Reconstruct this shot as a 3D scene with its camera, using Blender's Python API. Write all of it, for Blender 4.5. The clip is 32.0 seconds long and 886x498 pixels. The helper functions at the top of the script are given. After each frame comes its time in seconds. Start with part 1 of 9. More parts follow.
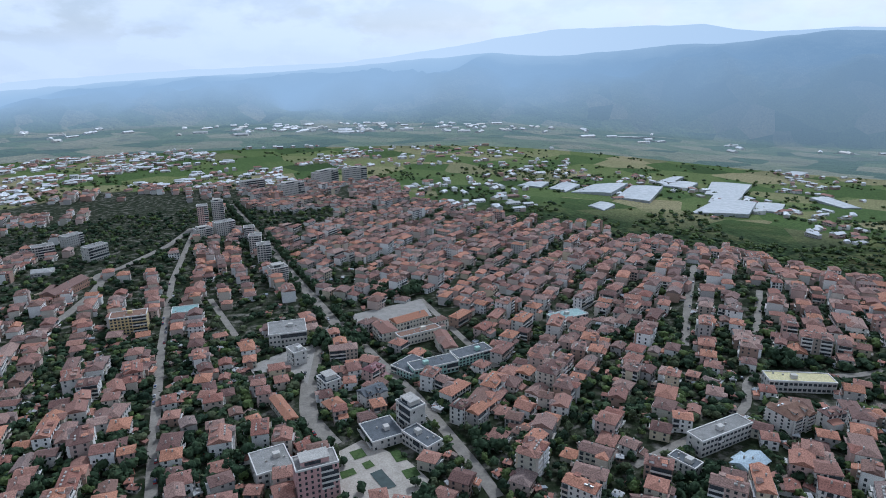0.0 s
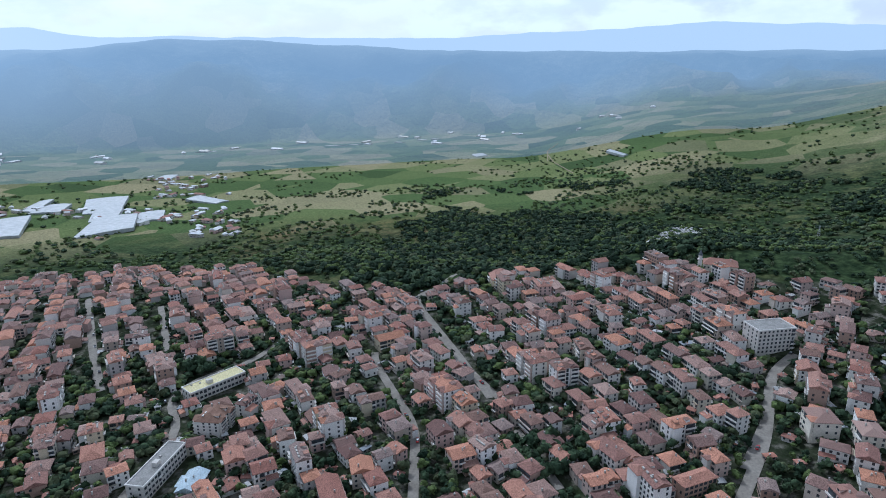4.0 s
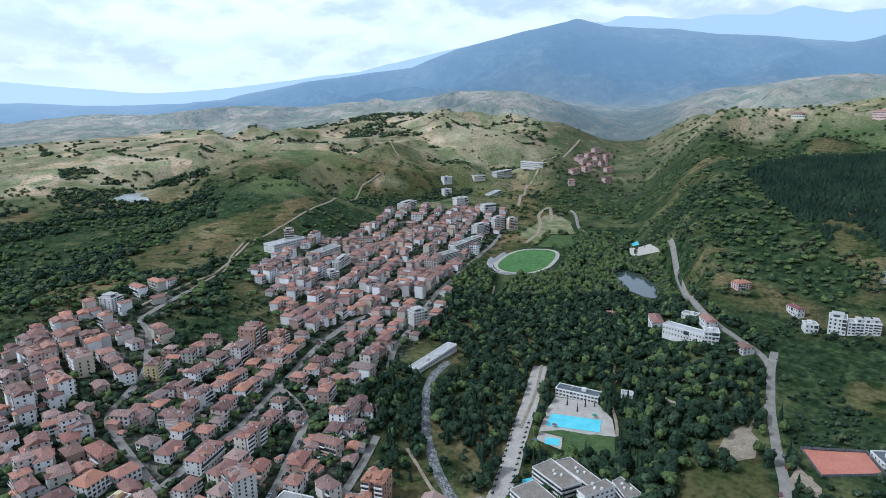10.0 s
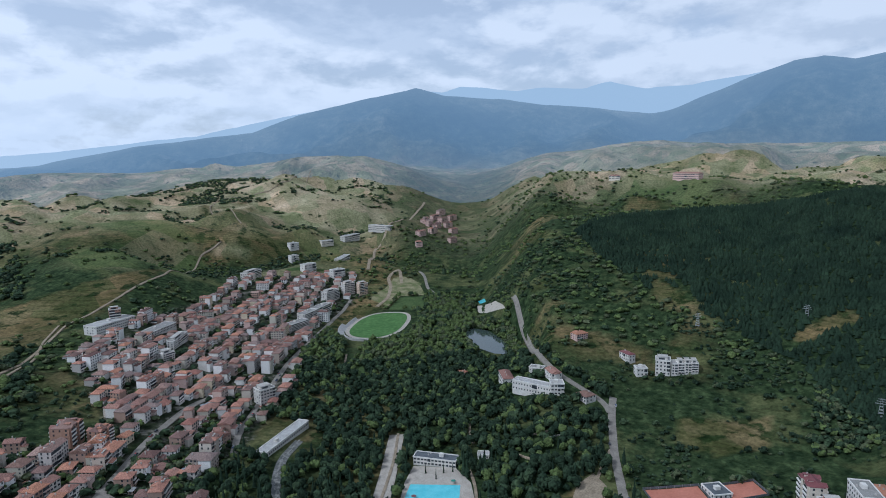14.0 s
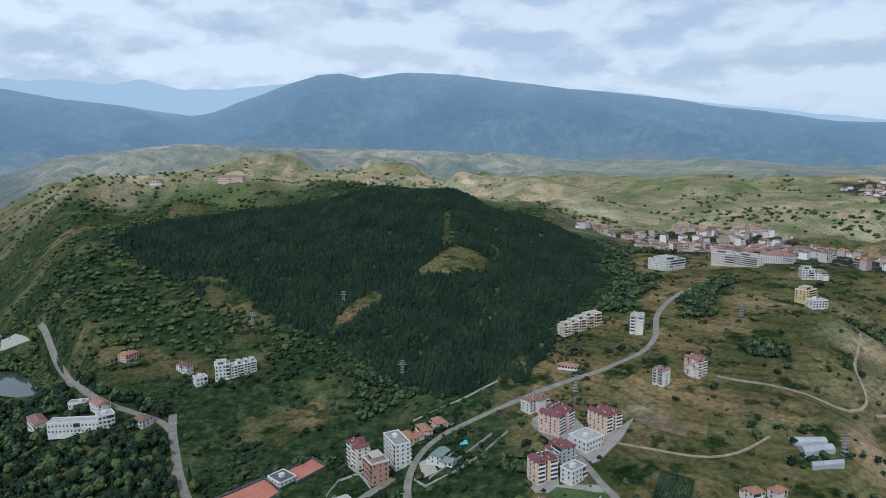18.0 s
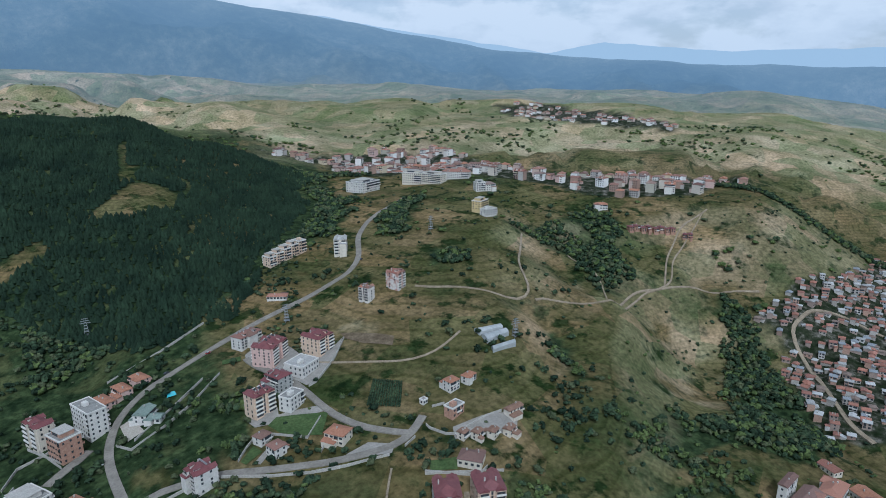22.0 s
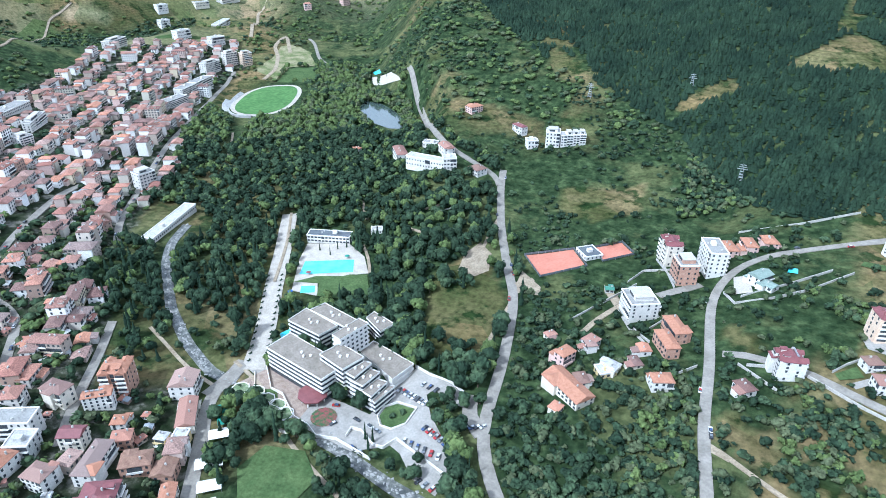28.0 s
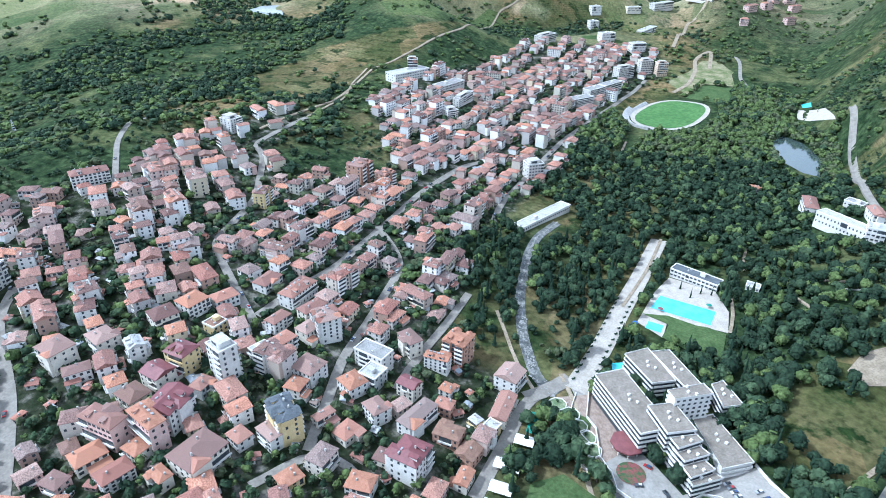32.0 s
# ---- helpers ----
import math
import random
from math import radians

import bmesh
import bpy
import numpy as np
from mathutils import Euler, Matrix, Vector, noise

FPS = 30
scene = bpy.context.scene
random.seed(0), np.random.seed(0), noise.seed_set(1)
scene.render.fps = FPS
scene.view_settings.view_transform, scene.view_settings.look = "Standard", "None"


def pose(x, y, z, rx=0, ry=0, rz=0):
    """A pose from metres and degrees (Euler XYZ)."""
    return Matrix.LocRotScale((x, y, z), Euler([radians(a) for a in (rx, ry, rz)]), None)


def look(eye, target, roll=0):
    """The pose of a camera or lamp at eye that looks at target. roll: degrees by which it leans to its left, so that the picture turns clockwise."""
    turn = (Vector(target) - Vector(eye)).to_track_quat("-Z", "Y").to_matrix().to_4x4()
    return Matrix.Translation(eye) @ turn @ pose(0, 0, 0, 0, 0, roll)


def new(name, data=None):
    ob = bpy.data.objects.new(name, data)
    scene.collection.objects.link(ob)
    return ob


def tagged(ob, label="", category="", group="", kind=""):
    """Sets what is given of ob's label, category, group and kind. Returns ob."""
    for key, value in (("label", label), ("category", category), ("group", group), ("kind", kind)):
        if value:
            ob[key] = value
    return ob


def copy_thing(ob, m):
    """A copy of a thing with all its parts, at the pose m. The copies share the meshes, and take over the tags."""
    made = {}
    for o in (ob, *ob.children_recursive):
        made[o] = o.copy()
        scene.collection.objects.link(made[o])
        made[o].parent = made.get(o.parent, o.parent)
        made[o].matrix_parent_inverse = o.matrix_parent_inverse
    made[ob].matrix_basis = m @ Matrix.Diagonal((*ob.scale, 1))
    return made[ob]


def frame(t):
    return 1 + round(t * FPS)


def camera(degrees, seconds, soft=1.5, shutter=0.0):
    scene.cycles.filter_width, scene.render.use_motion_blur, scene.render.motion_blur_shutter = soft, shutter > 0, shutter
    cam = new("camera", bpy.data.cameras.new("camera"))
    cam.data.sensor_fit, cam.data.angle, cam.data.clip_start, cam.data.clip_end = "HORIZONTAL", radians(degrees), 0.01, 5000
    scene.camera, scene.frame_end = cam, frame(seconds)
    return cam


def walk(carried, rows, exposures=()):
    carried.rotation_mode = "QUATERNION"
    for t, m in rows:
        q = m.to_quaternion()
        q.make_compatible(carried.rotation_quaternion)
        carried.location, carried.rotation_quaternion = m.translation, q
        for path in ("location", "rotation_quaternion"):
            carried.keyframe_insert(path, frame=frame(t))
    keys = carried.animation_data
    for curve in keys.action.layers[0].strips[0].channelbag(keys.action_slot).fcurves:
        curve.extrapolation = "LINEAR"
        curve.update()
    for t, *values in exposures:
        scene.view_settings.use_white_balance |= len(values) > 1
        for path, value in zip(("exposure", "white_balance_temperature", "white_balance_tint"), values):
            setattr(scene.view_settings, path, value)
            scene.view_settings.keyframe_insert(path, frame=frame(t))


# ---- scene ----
# ---- camera ----
cam = camera(71.04, 32.0, 0.95)
# seconds, place, then turn to the left of +y, tilt up and roll, in degrees
PATH = [
    (0, -13.35, 19.16, 201.20, 0.013, -16.854, -0.379),
    (0.5, -12.01, 19.23, 202.99, -12.458, -16.853, -0.337),
    (1, -10.69, 19.27, 204.79, -24.606, -16.873, -0.333),
    (1.5, -9.42, 19.26, 206.61, -33.459, -16.886, -0.306),
    (2, -8.25, 19.17, 208.46, -39.735, -16.907, -0.403),
    (2.5, -7.06, 18.83, 210.41, -42.967, -16.944, -0.516),
    (4.5, -1.86, 16.10, 219.10, -58.656, -16.940, -0.527),
    (5, -0.65, 15.45, 220.91, -64.543, -16.953, -0.571),
    (5.5, 0.52, 14.76, 222.53, -71.148, -16.878, -0.507),
    (6, 1.66, 14.04, 224.07, -77.862, -15.895, -0.469),
    (6.5, 2.77, 13.29, 225.56, -83.807, -14.156, -0.466),
    (7, 3.88, 12.49, 227.07, -88.776, -13.555, -0.489),
    (7.5, 4.86, 11.71, 228.73, -93.256, -13.509, -0.449),
    (8, 5.55, 10.90, 230.30, -97.556, -13.486, -0.486),
    (8.5, 5.88, 9.94, 231.79, -105.373, -13.494, -0.435),
    (9, 6.00, 8.93, 233.15, -115.858, -13.522, -0.423),
    (9.5, 5.96, 8.01, 234.44, -124.126, -13.546, -0.421),
    (10, 5.96, 7.05, 235.67, -130.895, -13.534, -0.481),
    (10.5, 6.18, 6.12, 236.75, -136.235, -13.497, -0.503),
    (11, 6.49, 5.27, 237.61, -138.732, -13.452, -0.547),
    (11.5, 6.96, 4.44, 238.25, -140.077, -13.361, -0.525),
    (12, 7.46, 3.53, 238.43, -140.966, -13.026, -0.561),
    (12.5, 7.92, 2.52, 238.40, -141.679, -12.037, -0.615),
    (13, 8.23, 1.57, 238.25, -142.297, -9.097, -0.653),
    (13.5, 8.36, 0.71, 238.11, -142.804, -7.989, -0.701),
    (14, 8.25, -0.06, 238.06, -144.807, -7.972, -0.747),
    (14.5, 7.89, -0.58, 238.02, -152.630, -8.008, -0.680),
    (16.5, 5.95, -2.23, 238.64, -168.050, -7.999, -0.562),
    (17, 5.29, -2.57, 238.64, -172.616, -8.026, -0.549),
    (17.5, 4.45, -2.84, 238.51, -178.356, -8.052, -0.539),
    (18, 3.54, -3.14, 238.40, -184.707, -8.081, -0.431),
    (18.5, 2.78, -3.60, 238.37, -191.377, -8.086, -0.469),
    (19, 2.33, -4.23, 238.41, -196.935, -8.077, -0.523),
    (19.5, 2.09, -4.90, 238.45, -201.061, -8.046, -0.469),
    (20, 1.94, -5.48, 238.47, -204.495, -8.009, -0.435),
    (20.5, 1.75, -6.01, 238.41, -207.833, -7.955, -0.348),
    (21, 1.47, -6.62, 238.23, -210.167, -7.903, -0.341),
    (21.5, 1.05, -7.32, 237.79, -211.316, -9.240, -0.276),
    (22, 0.41, -8.18, 237.30, -212.059, -14.903, -0.223),
    (22.5, -0.26, -9.09, 236.84, -212.601, -20.936, -0.123),
    (23, -0.64, -10.05, 236.53, -212.825, -26.148, 0.007),
    (23.5, -0.52, -11.01, 236.41, -210.518, -28.981, 0.105),
    (24, 0.12, -11.96, 236.44, -203.486, -29.146, 0.139),
    (24.5, 0.98, -12.92, 236.77, -194.586, -29.050, 0.157),
    (25, 1.87, -13.75, 237.09, -186.881, -29.005, 0.361),
    (25.5, 2.56, -14.50, 237.41, -181.087, -28.968, 0.370),
    (27.5, 5.24, -17.38, 238.60, -159.550, -28.929, 0.657),
    (28, 6.10, -18.06, 238.71, -153.946, -28.917, 0.791),
    (28.5, 7.15, -18.58, 238.87, -148.734, -28.933, 0.861),
    (29, 8.48, -19.12, 238.99, -143.367, -28.943, 0.931),
    (29.5, 10.04, -19.92, 239.06, -138.049, -28.963, 0.967),
    (30, 11.98, -21.08, 239.05, -134.216, -28.977, 0.967),
    (30.5, 14.75, -22.73, 239.13, -131.246, -28.988, 1.057),
    (31, 18.40, -24.76, 239.14, -128.133, -28.991, 1.111),
    (31.5, 22.93, -27.11, 238.98, -123.841, -29.004, 1.157),
    (32, 27.92, -29.64, 238.73, -118.170, -29.016, 1.181),
]


def aim(x, y, z, turn, tilt, roll):
    return pose(x, y, z, 0, 0, turn) @ pose(0, 0, 0, 90 + tilt) @ pose(0, 0, 0, 0, 0, roll)


EXPOSURES = [(0, -0.36, 5120, 9), (6, -0.12, 5050, 9), (7.5, -0.42, 5050, 10), (9, -0.15, 5050, 9), (11, 0.08, 5080, 7), (13, -0.16, 5020, 10), (14, -0.45, 5150, 9), (17, -0.3, 5300, 7), (20, -0.55, 5250, 6), (21.2, -0.62, 5250, 6), (22, -0.4, 5100, 6), (23, 0.26, 4800, 9), (24, 0.92, 4850, 6), (28, 1.08, 4880, 6), (32, 1.04, 4850, 6)]
walk(cam, [(t, aim(*row)) for t, *row in PATH], EXPOSURES)

# ---- sky and sun ----
SUN_BEARING, SUN_HEIGHT = 25, 48


def sky():
    world = bpy.data.worlds.new("sky")
    scene.world = world
    world.use_nodes = True
    n, l = world.node_tree.nodes, world.node_tree.links
    n.clear()
    out, mix = n.new("ShaderNodeOutputWorld"), n.new("ShaderNodeMixShader")
    air, cloud = n.new("ShaderNodeBackground"), n.new("ShaderNodeBackground")
    tex = n.new("ShaderNodeTexSky")
    tex.sky_type, tex.sun_disc = "NISHITA", False
    tex.sun_elevation, tex.sun_rotation = radians(SUN_HEIGHT), radians(SUN_BEARING)
    tex.air_density, tex.dust_density = 1.0, 3.0
    air.inputs[1].default_value = 0.15
    l.new(tex.outputs[0], air.inputs[0])
    at = n.new("ShaderNodeTexCoord")
    sep = n.new("ShaderNodeSeparateXYZ")
    l.new(at.outputs["Generated"], sep.inputs[0])

    def math(op, a, b):
        m = n.new("ShaderNodeMath")
        m.operation = op
        for k, v in enumerate((a, b)):
            if isinstance(v, (int, float)):
                m.inputs[k].default_value = v
            else:
                l.new(v, m.inputs[k])
        return m.outputs[0]

    # heaps of cloud: the direction, flattened so that they lie along the horizon
    def heaps(size, detail, up, distort=0.15):
        flat = n.new("ShaderNodeCombineXYZ")
        l.new(sep.outputs[0], flat.inputs[0])
        l.new(sep.outputs[1], flat.inputs[1])
        l.new(math("ADD", math("MULTIPLY", sep.outputs[2], 2.3), up), flat.inputs[2])
        node = n.new("ShaderNodeTexNoise")
        node.inputs["Scale"].default_value = size
        node.inputs["Detail"].default_value = detail
        node.inputs["Roughness"].default_value = 0.55
        node.inputs["Distortion"].default_value = distort
        l.new(flat.outputs[0], node.inputs["Vector"])
        return node.outputs[0]

    def span(source, a, b, c, d):
        r = n.new("ShaderNodeMapRange")
        for k, v in ((1, a), (2, b), (3, c), (4, d)):
            r.inputs[k].default_value = v
        l.new(source, r.inputs[0])
        return r.outputs[0]

    here, above = heaps(7.5, 9.0, 0.0, 0.1), heaps(7.5, 9.0, 0.055, 0.1)
    broad = heaps(1.9, 3.0, 0.4)
    body = math("ADD", here, math("MULTIPLY", math("SUBTRACT", broad, 0.5), 0.55))
    cover = span(body, 0.43, 0.54, 0.70, 1.0)
    haze = span(sep.outputs[2], 0.02, 0.13, 1.0, 0.0)
    l.new(math("MAXIMUM", math("MULTIPLY", cover, 0.94), math("MULTIPLY", haze, 0.92)), mix.inputs[0])
    # lit tops and grey undersides
    lit = span(math("SUBTRACT", here, above), -0.10, 0.07, 0.0, 1.0)
    tone = n.new("ShaderNodeValToRGB")
    e = tone.color_ramp.elements
    e[0].position, e[0].color = 0.0, (0.67, 0.69, 0.715, 1)
    e[1].position, e[1].color = 1.0, (0.845, 0.84, 0.835, 1)
    l.new(lit, tone.inputs[0])
    veil = n.new("ShaderNodeMix")
    veil.data_type = "RGBA"
    veil.inputs[7].default_value = (0.75, 0.79, 0.83, 1)
    l.new(math("MULTIPLY", haze, 0.8), veil.inputs[0])
    l.new(tone.outputs[0], veil.inputs[6])
    l.new(veil.outputs[2], cloud.inputs[0])
    # a thick grey deck overhead, thin and bright towards the horizon
    # and brighter on the sun's side
    toward = math("ADD", math("MULTIPLY", sep.outputs[0], 0.08), math("MULTIPLY", sep.outputs[1], 0.06))
    l.new(math("MULTIPLY", span(sep.outputs[2], 0.2, 0.7, 1.28, 0.74), math("ADD", toward, 1.0)), cloud.inputs[1])
    l.new(air.outputs[0], mix.inputs[1])
    l.new(cloud.outputs[0], mix.inputs[2])
    l.new(mix.outputs[0], out.inputs[0])


sky()
sun = new("sun", bpy.data.lights.new("sun", "SUN"))
sun.data.energy, sun.data.angle, sun.data.color = 2.5, radians(5), (1.0, 0.95, 0.87)
_b, _h = radians(SUN_BEARING), radians(SUN_HEIGHT)
sun.matrix_world = look((math.sin(_b) * math.cos(_h) * 900, math.cos(_b) * math.cos(_h) * 900, math.sin(_h) * 900), (0, 0, 0))


# ---- materials ----
def ramp_node(n, stops, mode="LINEAR"):
    r = n.new("ShaderNodeValToRGB")
    r.color_ramp.interpolation = mode
    e = r.color_ramp.elements
    while len(e) < len(stops):
        e.new(0.5)
    for el, (p, c) in zip(e, stops):
        el.position, el.color = p, (*c, 1)
    return r


def even(colours):
    """Stops of a stepped ramp with one equal share for each colour."""
    return [(k / len(colours), c) for k, c in enumerate(colours)]


def surface(name, stops, size=1.0, rough=0.85, bump=0.0, vary=None, detail=6.0, metal=0.0, grain=0.25, bump_size=None, gloss=0.5):
    """A surface whose colour runs over stops with noise of that size in metres, with finer grain laid over it.
    vary: ("object" or "island", colours): each thing or piece takes one of these colours instead."""
    m = bpy.data.materials.new(name)
    m.use_nodes = True
    n, l = m.node_tree.nodes, m.node_tree.links
    b = n["Principled BSDF"]
    b.inputs["Roughness"].default_value, b.inputs["Metallic"].default_value = rough, metal
    b.inputs["Specular IOR Level"].default_value = gloss
    geo = n.new("ShaderNodeNewGeometry")
    tex = n.new("ShaderNodeTexNoise")
    tex.inputs["Scale"].default_value, tex.inputs["Detail"].default_value = 1 / size, detail
    l.new(geo.outputs["Position"], tex.inputs["Vector"])
    if vary:
        src = n.new("ShaderNodeObjectInfo").outputs["Random"] if vary[0] == "object" else geo.outputs["Random Per Island"]
        r = ramp_node(n, even(vary[1]), "CONSTANT")
        l.new(src, r.inputs[0])
    else:
        r = ramp_node(n, stops)
        l.new(tex.outputs[0], r.inputs[0])
    fine = n.new("ShaderNodeTexNoise")
    fine.inputs["Scale"].default_value, fine.inputs["Detail"].default_value = 5.3 / size, 8.0
    l.new(geo.outputs["Position"], fine.inputs["Vector"])
    span = n.new("ShaderNodeMapRange")
    span.inputs[1].default_value, span.inputs[2].default_value = 0.3, 0.7
    span.inputs[3].default_value, span.inputs[4].default_value = 1 - grain, 1 + grain
    l.new(fine.outputs[0], span.inputs[0])
    mix = n.new("ShaderNodeMix")
    mix.data_type, mix.blend_type = "RGBA", "MULTIPLY"
    mix.inputs[0].default_value = 1.0
    l.new(r.outputs[0], mix.inputs[6])
    l.new(span.outputs[0], mix.inputs[7])
    l.new(mix.outputs[2], b.inputs["Base Color"])
    if bump:
        bp = n.new("ShaderNodeBump")
        bp.inputs["Strength"].default_value, bp.inputs["Distance"].default_value = bump, bump_size or size * 0.1
        l.new(fine.outputs[0], bp.inputs["Height"])
        l.new(bp.outputs[0], b.inputs["Normal"])
    return m


WALLS = [(0.66, 0.63, 0.58), (0.55, 0.48, 0.40), (0.72, 0.70, 0.66), (0.42, 0.35, 0.29), (0.38, 0.26, 0.20), (0.60, 0.54, 0.46), (0.44, 0.41, 0.38),
         (0.54, 0.42, 0.36), (0.68, 0.65, 0.60), (0.34, 0.24, 0.19), (0.54, 0.50, 0.46), (0.58, 0.50, 0.36), (0.62, 0.58, 0.53), (0.50, 0.39, 0.34), (0.56, 0.40, 0.35), (0.47, 0.44, 0.36), (0.80, 0.78, 0.74), (0.78, 0.75, 0.70), (0.82, 0.80, 0.77), (0.80, 0.77, 0.73)]
ROOFS = [(0.237, 0.129, 0.104), (0.302, 0.161, 0.122), (0.182, 0.113, 0.096), (0.341, 0.186, 0.139), (0.268, 0.174, 0.143), (0.152, 0.088, 0.075), (0.256, 0.144, 0.114), (0.327, 0.224, 0.185), (0.358, 0.182, 0.13), (0.232, 0.172, 0.151), (0.263, 0.126, 0.096), (0.2, 0.123, 0.097), (0.303, 0.17, 0.131), (0.21, 0.133, 0.112), (0.42, 0.205, 0.135), (0.39, 0.19, 0.12)]
HUTS = [(0.30, 0.15, 0.11), (0.36, 0.17, 0.12), (0.34, 0.34, 0.33), (0.26, 0.13, 0.10), (0.26, 0.28, 0.30), (0.40, 0.20, 0.15), (0.46, 0.46, 0.45), (0.28, 0.14, 0.11), (0.22, 0.17, 0.14)]
